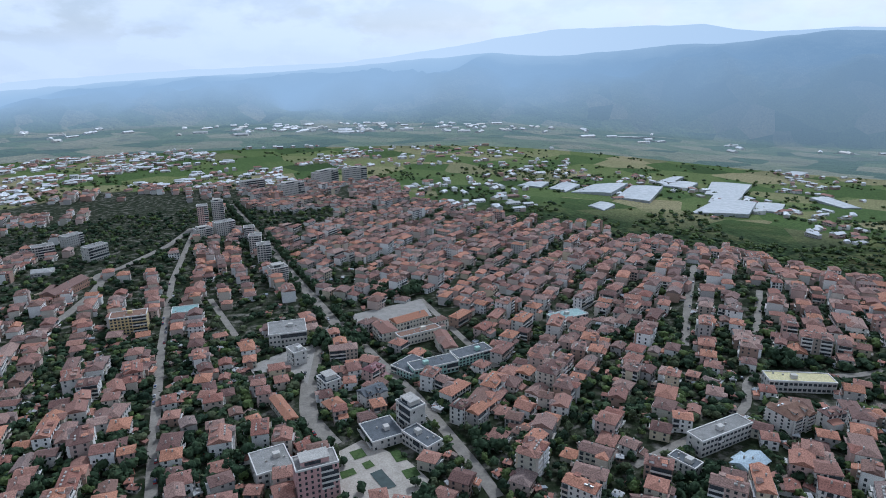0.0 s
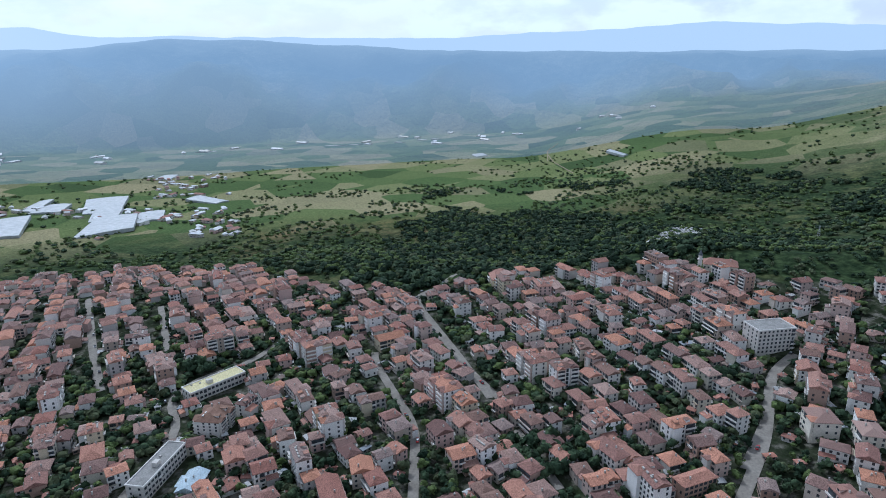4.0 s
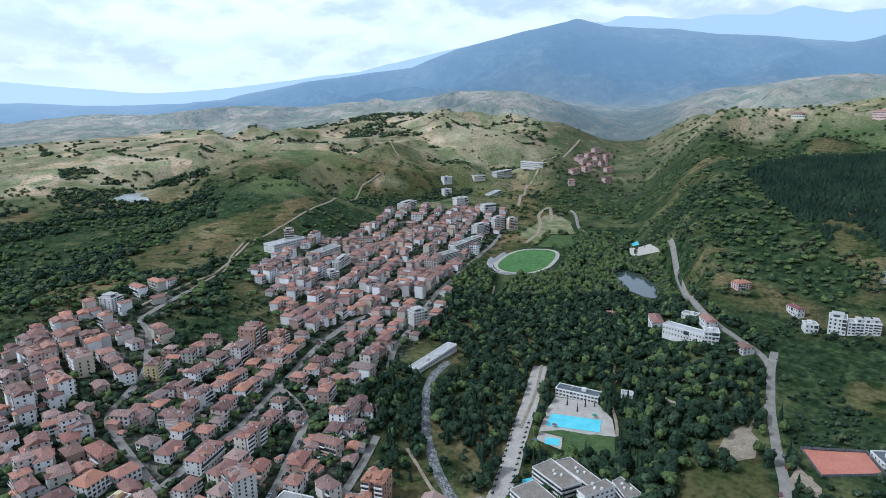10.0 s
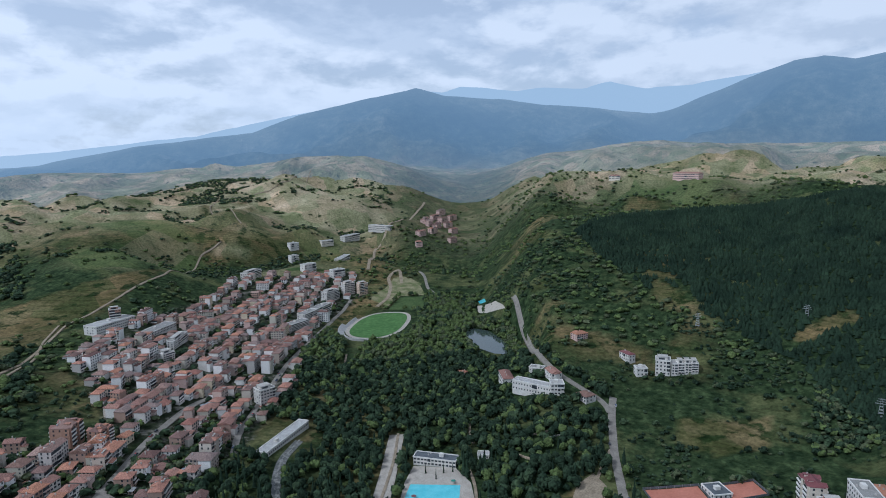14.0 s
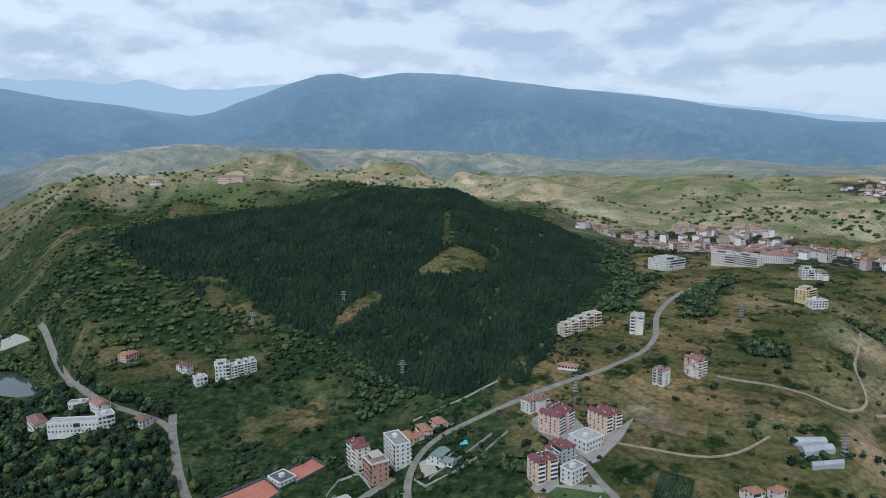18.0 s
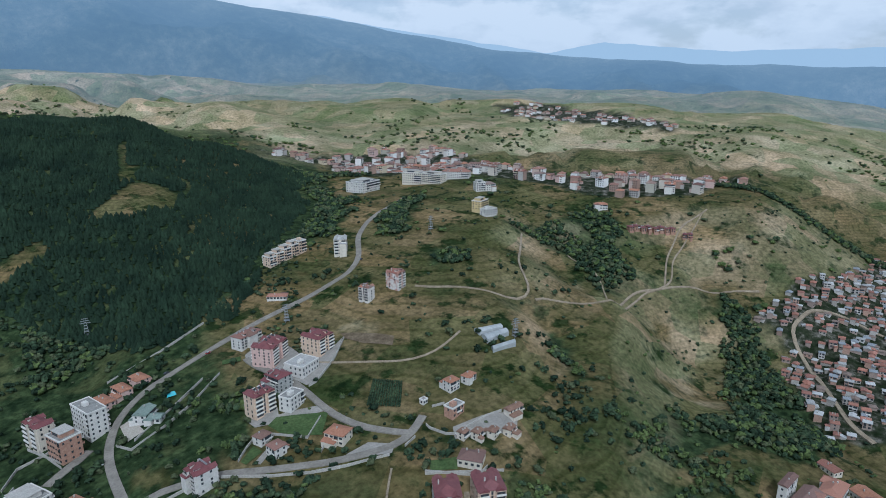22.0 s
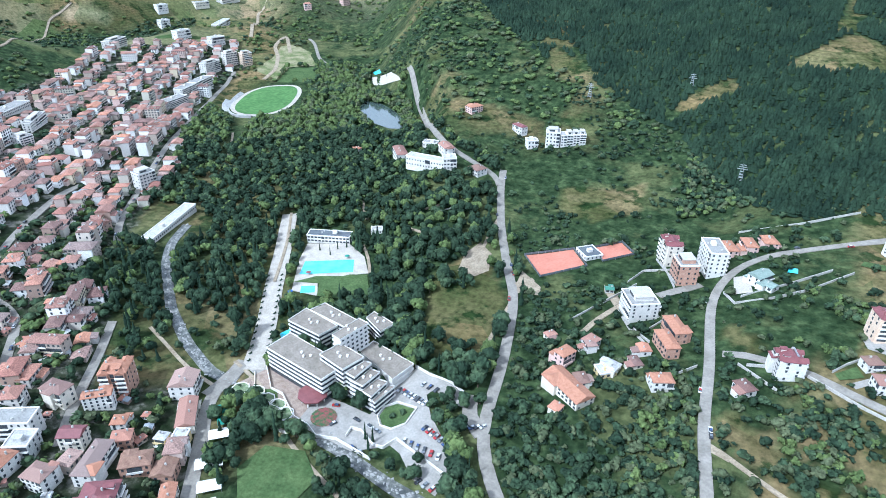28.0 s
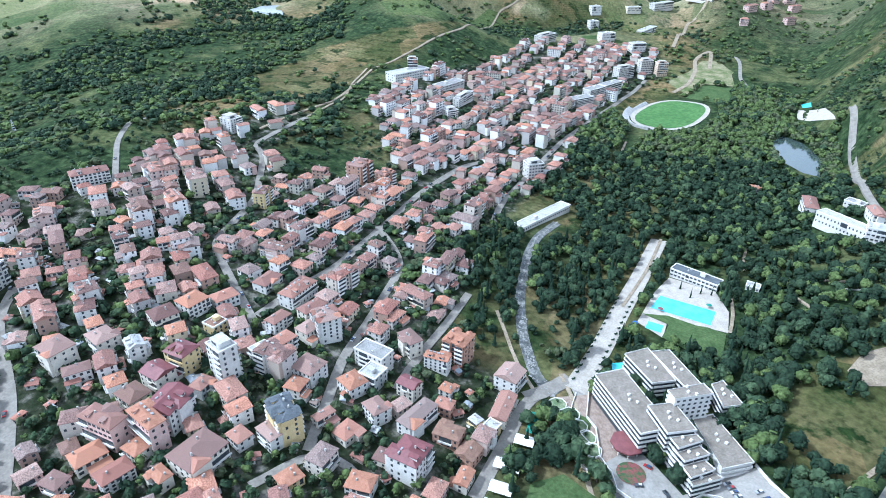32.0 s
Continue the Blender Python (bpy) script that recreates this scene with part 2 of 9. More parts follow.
M = {
    "wall": surface("house_render", None, 2.5, 0.9, 0.15, ("object", WALLS), grain=0.16, gloss=0.2),
    "wall_far": surface("house_render_far", None, 2.5, 0.9, 0.0, ("island", WALLS), grain=0.16, gloss=0.2),
    "wall_hall": surface("hall_walls", None, 6.0, 0.85, 0.0, ("island", [(0.62, 0.62, 0.60), (0.72, 0.71, 0.69), (0.54, 0.52, 0.49)]), grain=0.12),
    "wall_hut": surface("hut_walls", None, 2.5, 0.9, 0.0, ("island", [(0.34, 0.27, 0.23), (0.46, 0.43, 0.39), (0.28, 0.20, 0.16), (0.44, 0.29, 0.22), (0.56, 0.54, 0.51), (0.38, 0.35, 0.31)]), grain=0.25, gloss=0.2),
    "roof": surface("clay_tiles", None, 3.2, 0.85, 0.35, ("object", ROOFS), grain=0.5, gloss=0.2),
    "roof_hut": surface("hut_roofs", None, 1.6, 0.85, 0.0, ("island", HUTS), grain=0.3, gloss=0.2),
    "roof_shed": surface("shed_roofs", None, 1.6, 0.8, 0.0, ("island", [(0.62, 0.62, 0.61), (0.30, 0.15, 0.11), (0.48, 0.48, 0.47), (0.72, 0.72, 0.71), (0.26, 0.15, 0.12), (0.66, 0.67, 0.68)]), grain=0.2),
    "roof_hall": surface("hall_roofs", None, 6.0, 0.7, 0.0, ("island", [(0.70, 0.70, 0.69), (0.78, 0.78, 0.77), (0.52, 0.52, 0.51), (0.66, 0.63, 0.58), (0.74, 0.75, 0.76)]), grain=0.15),
    "roof_far": surface("clay_tiles_far", None, 3.2, 0.85, 0.0, ("island", ROOFS), grain=0.5, gloss=0.2),
    "wall_white": surface("white_walls", [(0.3, (0.56, 0.535, 0.49)), (0.7, (0.68, 0.65, 0.60))], 3.0, 0.88, 0.1, grain=0.12),
    "wall_cream": surface("cream_walls", [(0.3, (0.58, 0.53, 0.44)), (0.7, (0.68, 0.62, 0.52))], 3.0, 0.88, 0.1, grain=0.12),
    "wall_pale": surface("grey_white_walls", [(0.3, (0.48, 0.455, 0.41)), (0.7, (0.59, 0.56, 0.51))], 3.0, 0.9, 0.1, grain=0.14),
    "wall_peach": surface("peach_walls", [(0.3, (0.58, 0.43, 0.31)), (0.7, (0.68, 0.54, 0.41))], 3.0, 0.88, 0.1, grain=0.12),
    "wall_pink": surface("pink_walls", [(0.3, (0.54, 0.37, 0.32)), (0.7, (0.64, 0.46, 0.40))], 3.0, 0.88, 0.1, grain=0.12),
    "wall_ochre": surface("ochre_walls", [(0.3, (0.54, 0.41, 0.19)), (0.7, (0.64, 0.51, 0.27))], 3.0, 0.88, 0.1, grain=0.12),
    "wall_brick": surface("bare_brick_walls", [(0.3, (0.34, 0.19, 0.13)), (0.7, (0.46, 0.28, 0.20))], 1.5, 0.95, 0.2, grain=0.2),
    "wall_brickwhite": surface("pale_brick_walls", [(0.42, (0.42, 0.24, 0.19)), (0.58, (0.62, 0.58, 0.54))], 4.0, 0.9, 0.1),
    "wall_grey": surface("grey_walls", [(0.3, (0.36, 0.36, 0.34)), (0.7, (0.46, 0.46, 0.43))], 3.0, 0.9, 0.1),
    "wall_mint": surface("mint_walls", [(0.3, (0.34, 0.50, 0.43)), (0.7, (0.44, 0.60, 0.52))], 4.0, 0.85, 0.05, grain=0.1),
    "wall_stripe": surface("pink_stucco", [(0.3, (0.52, 0.31, 0.29)), (0.7, (0.60, 0.38, 0.35))], 4.0, 0.85, 0.05, grain=0.1),
    "roof_red": surface("weathered_red_tiles", None, 1.2, 0.85, 0.35, ("object", ROOFS), grain=0.3, gloss=0.2),
    "roof_orange": surface("new_orange_tiles", [(0.3, (0.30, 0.14, 0.085)), (0.7, (0.39, 0.20, 0.13))], 1.5, 0.8, 0.3, grain=0.2, gloss=0.2),
    "roof_darkred": surface("dark_red_sheet_roof", [(0.3, (0.14, 0.045, 0.048)), (0.7, (0.20, 0.068, 0.068))], 2.5, 0.55, 0.1, grain=0.15),
    "roof_brown": surface("brown_tiles", [(0.3, (0.19, 0.11, 0.08)), (0.7, (0.27, 0.17, 0.12))], 2.0, 0.85, 0.3, gloss=0.2),
    "roof_slate": surface("dark_grey_roof_felt", [(0.3, (0.07, 0.08, 0.09)), (0.7, (0.12, 0.13, 0.14))], 4.0, 0.8, 0.1),
    "roof_grey": surface("grey_roof_felt", [(0.3, (0.20, 0.195, 0.18)), (0.7, (0.30, 0.29, 0.27))], 4.0, 0.9, 0.1),
    "roof_pale": surface("pale_concrete_roof", [(0.3, (0.32, 0.31, 0.29)), (0.7, (0.45, 0.44, 0.42))], 4.0, 0.9, 0.1),
    "roof_green": surface("green_sheet_roof", [(0.3, (0.05, 0.16, 0.11)), (0.7, (0.08, 0.22, 0.15))], 3.0, 0.5),
    "roof_sage": surface("grey_green_tiles", [(0.3, (0.17, 0.22, 0.19)), (0.7, (0.25, 0.30, 0.26))], 2.0, 0.7, 0.2, gloss=0.2),
    "roof_mint": surface("faded_green_roof", [(0.3, (0.18, 0.30, 0.29)), (0.7, (0.26, 0.38, 0.36))], 4.0, 0.6),
    "roof_sky": surface("pale_blue_sheet_roof", [(0.3, (0.38, 0.47, 0.52)), (0.7, (0.50, 0.58, 0.62))], 4.0, 0.45, metal=0.2),
    "roof_yellow": surface("faded_yellow_roof", [(0.3, (0.50, 0.44, 0.22)), (0.7, (0.60, 0.54, 0.30))], 4.0, 0.8),
    "roof_taupe": surface("brown_gravel_roof", [(0.3, (0.17, 0.145, 0.115)), (0.7, (0.25, 0.215, 0.175))], 5.0, 0.95),
    "paving": surface("pale_paving_slabs", [(0.3, (0.34, 0.305, 0.255)), (0.7, (0.45, 0.405, 0.345))], 5.0, 0.9, 0.1, grain=0.18),
    "plaza": surface("light_grey_paving", [(0.3, (0.25, 0.232, 0.205)), (0.7, (0.33, 0.308, 0.275))], 6.0, 0.9, 0.1, grain=0.15),
    "lawn": surface("mown_lawn", [(0.3, (0.050, 0.082, 0.030)), (0.7, (0.088, 0.125, 0.048))], 8.0, 0.95, 0.2, gloss=0.05),
    "meadow": surface("dry_meadow", [(0.35, (0.11, 0.135, 0.05)), (0.65, (0.26, 0.235, 0.14))], 14.0, 0.95, 0.2, gloss=0.05),
    "terrace": surface("brown_pink_paving", [(0.35, (0.24, 0.18, 0.14)), (0.65, (0.34, 0.27, 0.22))], 3.0, 0.9, 0.1, gloss=0.1),
    "soil": surface("brown_soil", [(0.35, (0.105, 0.080, 0.052)), (0.65, (0.19, 0.15, 0.10))], 5.0, 0.95, 0.3, gloss=0.05),
    "turf": surface("football_turf", [(0.35, (0.075, 0.15, 0.048)), (0.65, (0.10, 0.19, 0.062))], 22.0, 0.9, 0.1, gloss=0.05),
    "clay": surface("red_clay_court", [(0.3, (0.40, 0.16, 0.11)), (0.7, (0.47, 0.20, 0.14))], 9.0, 0.95, 0.1, grain=0.1, gloss=0.05),
    "pool": surface("turquoise_pool_water", [(0.3, (0.10, 0.48, 0.55)), (0.7, (0.16, 0.58, 0.64))], 6.0, 0.06, 0.05, grain=0.08),
    "lake": surface("dull_lake_water", [(0.3, (0.045, 0.065, 0.06)), (0.7, (0.06, 0.08, 0.07))], 20.0, 0.08, 0.03),
    # pale base colour stands in for the sky reflected in the reservoir
    "pond": surface("reservoir_water_sky_sheen", [(0.3, (0.46, 0.49, 0.49)), (0.7, (0.54, 0.57, 0.56))], 20.0, 0.1, 0.03),
    "stream": surface("stream_over_stones", [(0.38, (0.05, 0.054, 0.05)), (0.54, (0.12, 0.12, 0.105)), (0.70, (0.28, 0.275, 0.255))], 4.0, 0.4, 0.5, grain=0.35),
    "marble": surface("pale_marble", [(0.3, (0.40, 0.39, 0.37)), (0.7, (0.60, 0.59, 0.57))], 2.0, 0.6, 0.1),
    "rock": surface("pale_boulders", [(0.3, (0.20, 0.195, 0.18)), (0.7, (0.36, 0.35, 0.33))], 1.0, 0.9, 0.3),
    "film": surface("white_plastic_film", [(0.3, (0.30, 0.32, 0.32)), (0.7, (0.46, 0.47, 0.47))], 9.0, 0.45, 0.1, grain=0.12),
    "awning": surface("white_awning_cloth", [(0.3, (0.66, 0.63, 0.58)), (0.7, (0.76, 0.73, 0.68))], 3.0, 0.7),
    "green_cloth": surface("green_awning_cloth", [(0.3, (0.02, 0.17, 0.12)), (0.7, (0.03, 0.24, 0.17))], 3.0, 0.6),
    "steel": surface("galvanised_steel", [(0.3, (0.32, 0.33, 0.33)), (0.7, (0.44, 0.45, 0.45))], 1.0, 0.5, metal=0.6),
    "rubber": surface("tyre_rubber", [(0.3, (0.02, 0.02, 0.02)), (0.7, (0.04, 0.04, 0.04))], 0.3, 0.8),
    "paint": surface("car_paint", None, 1.0, 0.25, 0.0, ("object", [(0.55, 0.55, 0.56), (0.06, 0.065, 0.07), (0.70, 0.70, 0.70), (0.16, 0.17, 0.18), (0.05, 0.08, 0.18), (0.33, 0.34, 0.35), (0.35, 0.03, 0.03), (0.03, 0.03, 0.035)]), grain=0.05),
    "flowers": surface("flower_bed", [(0.4, (0.04, 0.09, 0.03)), (0.6, (0.20, 0.06, 0.06))], 2.0, 0.9),
    "bed": surface("pale_green_planting", [(0.35, (0.12, 0.17, 0.08)), (0.65, (0.24, 0.27, 0.17))], 2.5, 0.9, gloss=0.05),
    "paint_blue": surface("blue_cloth", [(0.3, (0.02, 0.10, 0.42)), (0.7, (0.04, 0.16, 0.52))], 3.0, 0.7),
    "chalk": surface("bare_pale_earth", [(0.35, (0.20, 0.17, 0.12)), (0.65, (0.40, 0.36, 0.28))], 12.0, 0.95, 0.3, grain=0.3, gloss=0.05),
    "glass": surface("window_glass", [(0.3, (0.03, 0.035, 0.04)), (0.7, (0.07, 0.08, 0.09))], 3.0, 0.12),
    "concrete": surface("concrete", [(0.3, (0.36, 0.34, 0.305)), (0.7, (0.47, 0.445, 0.405))], 3.0, 0.9, 0.2),
    "white": surface("white_render", [(0.3, (0.61, 0.585, 0.54)), (0.7, (0.72, 0.69, 0.64))], 4.0, 0.85, 0.1, grain=0.1),
    "asphalt": surface("grey_asphalt", [(0.3, (0.19, 0.172, 0.146)), (0.7, (0.28, 0.256, 0.22))], 7.0, 0.9, 0.1, grain=0.15, gloss=0.2),
    "dirt": surface("pale_dirt", [(0.3, (0.23, 0.185, 0.13)), (0.7, (0.35, 0.29, 0.21))], 6.0, 0.95, 0.2, gloss=0.05),
    "bark": surface("bark", [(0.3, (0.07, 0.055, 0.04)), (0.7, (0.13, 0.10, 0.075))], 0.5, 0.95, gloss=0.05),
    "leaf": surface("broad_leaves", [(0.30, (0.027, 0.046, 0.026)), (0.5, (0.043, 0.067, 0.036)), (0.72, (0.070, 0.100, 0.050))], 11.0, 0.75, 0.9, grain=0.5, bump_size=1.3, gloss=0.05),
    "leaf_bright": surface("bright_leaves", [(0.30, (0.064, 0.094, 0.033)), (0.7, (0.120, 0.156, 0.055))], 10.0, 0.75, 0.9, grain=0.45, bump_size=1.3, gloss=0.05),
    "leaf_dark": surface("dark_leaves", [(0.30, (0.015, 0.028, 0.017)), (0.7, (0.033, 0.052, 0.029))], 10.0, 0.75, 0.9, grain=0.5, bump_size=1.3, gloss=0.05),
    "leaf_olive": surface("olive_leaves", [(0.30, (0.054, 0.070, 0.036)), (0.7, (0.105, 0.122, 0.064))], 10.0, 0.75, 0.9, grain=0.45, bump_size=1.3, gloss=0.05),
    "pine": surface("pine_needles", [(0.30, (0.012, 0.023, 0.015)), (0.7, (0.027, 0.046, 0.026))], 34.0, 0.8, grain=0.35, gloss=0.05),
}


def land_material(distant=False):
    """Woods, meadows, dry grass, fields and town soil; distant: the far plain and ranges, with haze painted on as
    emission.
    """
    m = bpy.data.materials.new("far_land_haze_glow" if distant else "land_cover")
    m.use_nodes = True
    n, l = m.node_tree.nodes, m.node_tree.links
    b = n["Principled BSDF"]
    b.inputs["Roughness"].default_value = 0.95
    b.inputs["Specular IOR Level"].default_value = 0.03
    geo = n.new("ShaderNodeNewGeometry")

    def noise_at(size, detail=8.0):
        t = n.new("ShaderNodeTexNoise")
        t.inputs["Scale"].default_value, t.inputs["Detail"].default_value = 1 / size, detail
        t.inputs["Roughness"].default_value = 0.62
        l.new(geo.outputs["Position"], t.inputs["Vector"])
        return t.outputs[0]

    def cover(source, stops):
        r = ramp_node(n, stops)
        l.new(source, r.inputs[0])
        return r.outputs[0]

    def blend(fac, a, c):
        mx = n.new("ShaderNodeMix")
        mx.data_type = "RGBA"
        l.new(fac, mx.inputs[0])
        l.new(a, mx.inputs[6])
        l.new(c, mx.inputs[7])
        return mx.outputs[2]

    wide, fine, turf = noise_at(75), noise_at(9), noise_at(22, 12.0)
    canopy = cover(fine, [(0.36, (0.013, 0.024, 0.011)), (0.52, (0.032, 0.051, 0.022)), (0.66, (0.062, 0.088, 0.038))])
    meadow = cover(turf, [(0.40, (0.054, 0.066, 0.028)), (0.60, (0.104, 0.116, 0.050))])
    lush = blend(cover(wide, [(0.53, (0, 0, 0)), (0.60, (1, 1, 1))]), canopy, meadow)
    grass = cover(wide, [(0.34, (0.062, 0.072, 0.032)), (0.46, (0.100, 0.089, 0.043)), (0.54, (0.146, 0.118, 0.064)), (0.66, (0.20, 0.162, 0.094))])
    bush = cover(fine, [(0.35, (0.014, 0.024, 0.010)), (0.65, (0.040, 0.056, 0.022))])
    mask = cover(turf, [(0.40, (0, 0, 0)), (0.47, (1, 1, 1))])
    dry = blend(mask, bush, grass)
    # dry grass, its colour raised to stand for sunlit hills
    straw = cover(wide, [(0.30, (0.15, 0.165, 0.085)), (0.45, (0.30, 0.262, 0.175)), (0.58, (0.42, 0.355, 0.26)), (0.72, (0.52, 0.45, 0.345))])
    scrub = cover(turf, [(0.32, (0, 0, 0)), (0.40, (1, 1, 1))])
    straw = blend(scrub, lush, straw)
    town = cover(fine, [(0.38, (0.015, 0.024, 0.011)), (0.52, (0.038, 0.044, 0.028)), (0.66, (0.17, 0.16, 0.14))])
    cells = n.new("ShaderNodeTexVoronoi")
    cells.inputs["Scale"].default_value = 1 / 120
    l.new(geo.outputs["Position"], cells.inputs["Vector"])
    field = cover(cells.outputs["Color"], [(0.0, (0.045, 0.075, 0.028)), (0.35, (0.085, 0.13, 0.045)), (0.55, (0.15, 0.18, 0.07)), (0.75, (0.27, 0.245, 0.14)), (1.0, (0.055, 0.09, 0.035))])
    # parcels of different grass, and the narrow steps that grazing leaves along a slope
    plots = n.new("ShaderNodeTexVoronoi")
    plots.inputs["Scale"].default_value = 1 / 48
    l.new(geo.outputs["Position"], plots.inputs["Vector"])
    grey = n.new("ShaderNodeSeparateColor")
    l.new(plots.outputs["Color"], grey.inputs[0])
    tint = cover(grey.outputs[0], [(0.0, (0.62, 0.78, 0.58)), (0.4, (0.85, 0.92, 0.8)), (0.7, (1.05, 1.0, 0.95)), (1.0, (1.35, 1.2, 1.1))])
    place = n.new("ShaderNodeSeparateXYZ")
    l.new(geo.outputs["Position"], place.inputs[0])
    climb = n.new("ShaderNodeMath")
    climb.operation = "MULTIPLY_ADD"
    climb.inputs[1].default_value = 0.28
    l.new(place.outputs[2], climb.inputs[0])
    l.new(noise_at(45, 3.0), climb.inputs[2])
    ledge = n.new("ShaderNodeMath")
    ledge.operation = "FRACT"
    l.new(climb.outputs[0], ledge.inputs[0])
    steps = cover(ledge.outputs[0], [(0.0, (0.55, 0.62, 0.5)), (0.12, (0.7, 0.75, 0.62)), (0.22, (1, 1, 1)), (0.9, (1.12, 1.1, 1.05)), (1.0, (0.55, 0.62, 0.5))])

    def times(a, c, amount):
        mx = n.new("ShaderNodeMix")
        mx.data_type, mx.blend_type = "RGBA", "MULTIPLY"
        mx.inputs[0].default_value = amount
        l.new(a, mx.inputs[6])
        l.new(c, mx.inputs[7])
        return mx.outputs[2]

    dry = times(times(dry, tint, 0.85), steps, 0.7)
    straw = times(straw, tint, 0.9)
    att = n.new("ShaderNodeVertexColor")
    att.layer_name = "cover"
    sep = n.new("ShaderNodeSeparateColor")
    l.new(att.outputs[0], sep.inputs[0])
    c = blend(sep.outputs[0], lush, dry)
    c = blend(att.outputs[1], c, straw)
    c = blend(sep.outputs[1], c, field)
    c = blend(sep.outputs[2], c, town)
    mul = n.new("ShaderNodeMix")
    mul.data_type, mul.blend_type = "RGBA", "MULTIPLY"
    mul.inputs[0].default_value = 0.8
    l.new(c, mul.inputs[6])
    l.new(cover(noise_at(4.0, 12.0), [(0.32, (0.42, 0.45, 0.40)), (0.68, (1.5, 1.45, 1.4))]), mul.inputs[7])
    l.new(mul.outputs[2], b.inputs["Base Color"])
    bp = n.new("ShaderNodeBump")
    bp.inputs["Strength"].default_value, bp.inputs["Distance"].default_value = 0.5, 1.5
    l.new(fine, bp.inputs["Height"])
    l.new(bp.outputs[0], b.inputs["Normal"])
    if distant:
        broad = noise_at(520, 9.0)
        both = n.new("ShaderNodeMix")
        both.inputs[0].default_value = 0.62
        l.new(noise_at(45, 14.0), both.inputs[2])
        l.new(broad, both.inputs[3])
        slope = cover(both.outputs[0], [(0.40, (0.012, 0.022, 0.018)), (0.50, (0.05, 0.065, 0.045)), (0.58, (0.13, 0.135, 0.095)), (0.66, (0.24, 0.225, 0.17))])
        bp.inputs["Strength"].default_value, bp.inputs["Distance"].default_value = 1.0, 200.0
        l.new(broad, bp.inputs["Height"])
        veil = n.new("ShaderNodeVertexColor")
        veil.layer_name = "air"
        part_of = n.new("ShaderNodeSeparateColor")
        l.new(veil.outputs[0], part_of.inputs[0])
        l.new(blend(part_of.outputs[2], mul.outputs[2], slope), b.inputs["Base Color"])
        # distance haze painted as a blue-white glow of the surface itself
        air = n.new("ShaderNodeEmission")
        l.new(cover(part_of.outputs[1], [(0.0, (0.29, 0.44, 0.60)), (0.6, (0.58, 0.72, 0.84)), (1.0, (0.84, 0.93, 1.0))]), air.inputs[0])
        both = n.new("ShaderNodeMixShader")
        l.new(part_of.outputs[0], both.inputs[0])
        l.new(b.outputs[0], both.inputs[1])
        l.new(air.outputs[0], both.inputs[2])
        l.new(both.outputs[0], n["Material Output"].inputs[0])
    return m


# ---- lie of the land: height against distance, along bearings (degrees clockwise from +y) ----
LAND = {}


def along(bearing, *steps):
    LAND[bearing] = steps


along(-36, (0, 0), (300, -5), (700, -25), (1200, -45), (3050, -62), (3400, 20), (4000, 90), (4800, 230))
along(0, (0, 0), (300, 0), (700, -20), (1380, -50), (3050, -80), (3400, 60), (4000, 150), (4800, 340))
along(31, (0, 0), (300, 5), (560, 5), (660, 0), (900, -50), (1600, -100), (3050, -150), (3400, 60), (4000, 326), (4400, 260), (4800, 380))
along(44, (0, 0), (300, 10), (560, 15), (680, 5), (900, -45), (1600, -95), (3050, -142), (3450, 80), (4100, 310), (4800, 400))
along(58, (0, 0), (300, 10), (500, 20), (570, 20), (760, -30), (1000, -45), (1600, -85), (3000, -112), (3400, 60), (4000, 235), (4800, 420))
along(78, (0, 0), (300, 15), (500, 35), (610, 48), (720, 15), (950, -20), (1400, -10), (2200, 20), (3200, 60), (4000, 120), (4800, 440))
along(93, (0, 0), (300, 20), (500, 45), (650, 60), (760, 40), (950, 30), (1250, 40), (1700, 90), (2400, 140), (3500, 190), (4800, 400))
along(104, (0, 0), (300, 15), (600, 45), (714, 52), (900, 40), (1150, 38), (1297, 50), (1700, 120), (2300, 170), (3300, 220), (4800, 370))
along(116, (0, 0), (250, 5), (600, 30), (911, 50), (1100, 90), (1600, 150), (2300, 210), (3300, 240), (4800, 400))
along(126, (0, 0), (250, 0), (700, 15), (1000, 25), (1300, 80), (2000, 240), (2500, 265), (3300, 200), (4800, 460))
along(137, (0, 0), (250, 0), (600, 0), (1000, 5), (1250, 40), (1700, 120), (2300, 280), (2600, 300), (3200, 220), (4800, 740))
along(147, (0, 0), (250, 0), (600, 5), (1000, 10), (1500, 25), (1900, 75), (2300, 150), (2700, 205), (3000, 235), (3600, 270), (4800, 800))
along(155, (0, 0), (250, 5), (500, 20), (700, 45), (1000, 130), (1500, 200), (2200, 240), (3000, 330), (4800, 830))
along(162, (0, 0), (250, 8), (480, 14), (640, 32), (900, 110), (1300, 190), (2000, 260), (2800, 350), (3600, 400), (4800, 860))
along(170, (0, 0), (250, 15), (500, 20), (620, 35), (900, 120), (1150, 175), (1700, 215), (2400, 300), (3300, 380), (4800, 900))
along(178, (0, 0), (250, 20), (500, 25), (580, 40), (780, 115), (1050, 190), (1500, 200), (2300, 270), (3300, 370), (4800, 890))
along(185, (0, 0), (240, 25), (480, 38), (560, 55), (790, 125), (1050, 190), (1300, 170), (1900, 220), (3200, 340), (4800, 900))
along(191, (0, 0), (240, 25), (480, 45), (600, 65), (800, 105), (1000, 155), (1150, 130), (1700, 180), (3000, 310), (4800, 850))
along(198, (0, 0), (240, 25), (480, 50), (630, 75), (860, 98), (1000, 115), (1300, 120), (1600, 160), (1800, 172), (2500, 230), (3500, 290), (4800, 740))
along(206, (0, 0), (220, 25), (380, 42), (530, 70), (720, 95), (880, 100), (1000, 122), (1300, 120), (1700, 160), (2500, 235), (3500, 280), (4800, 640))
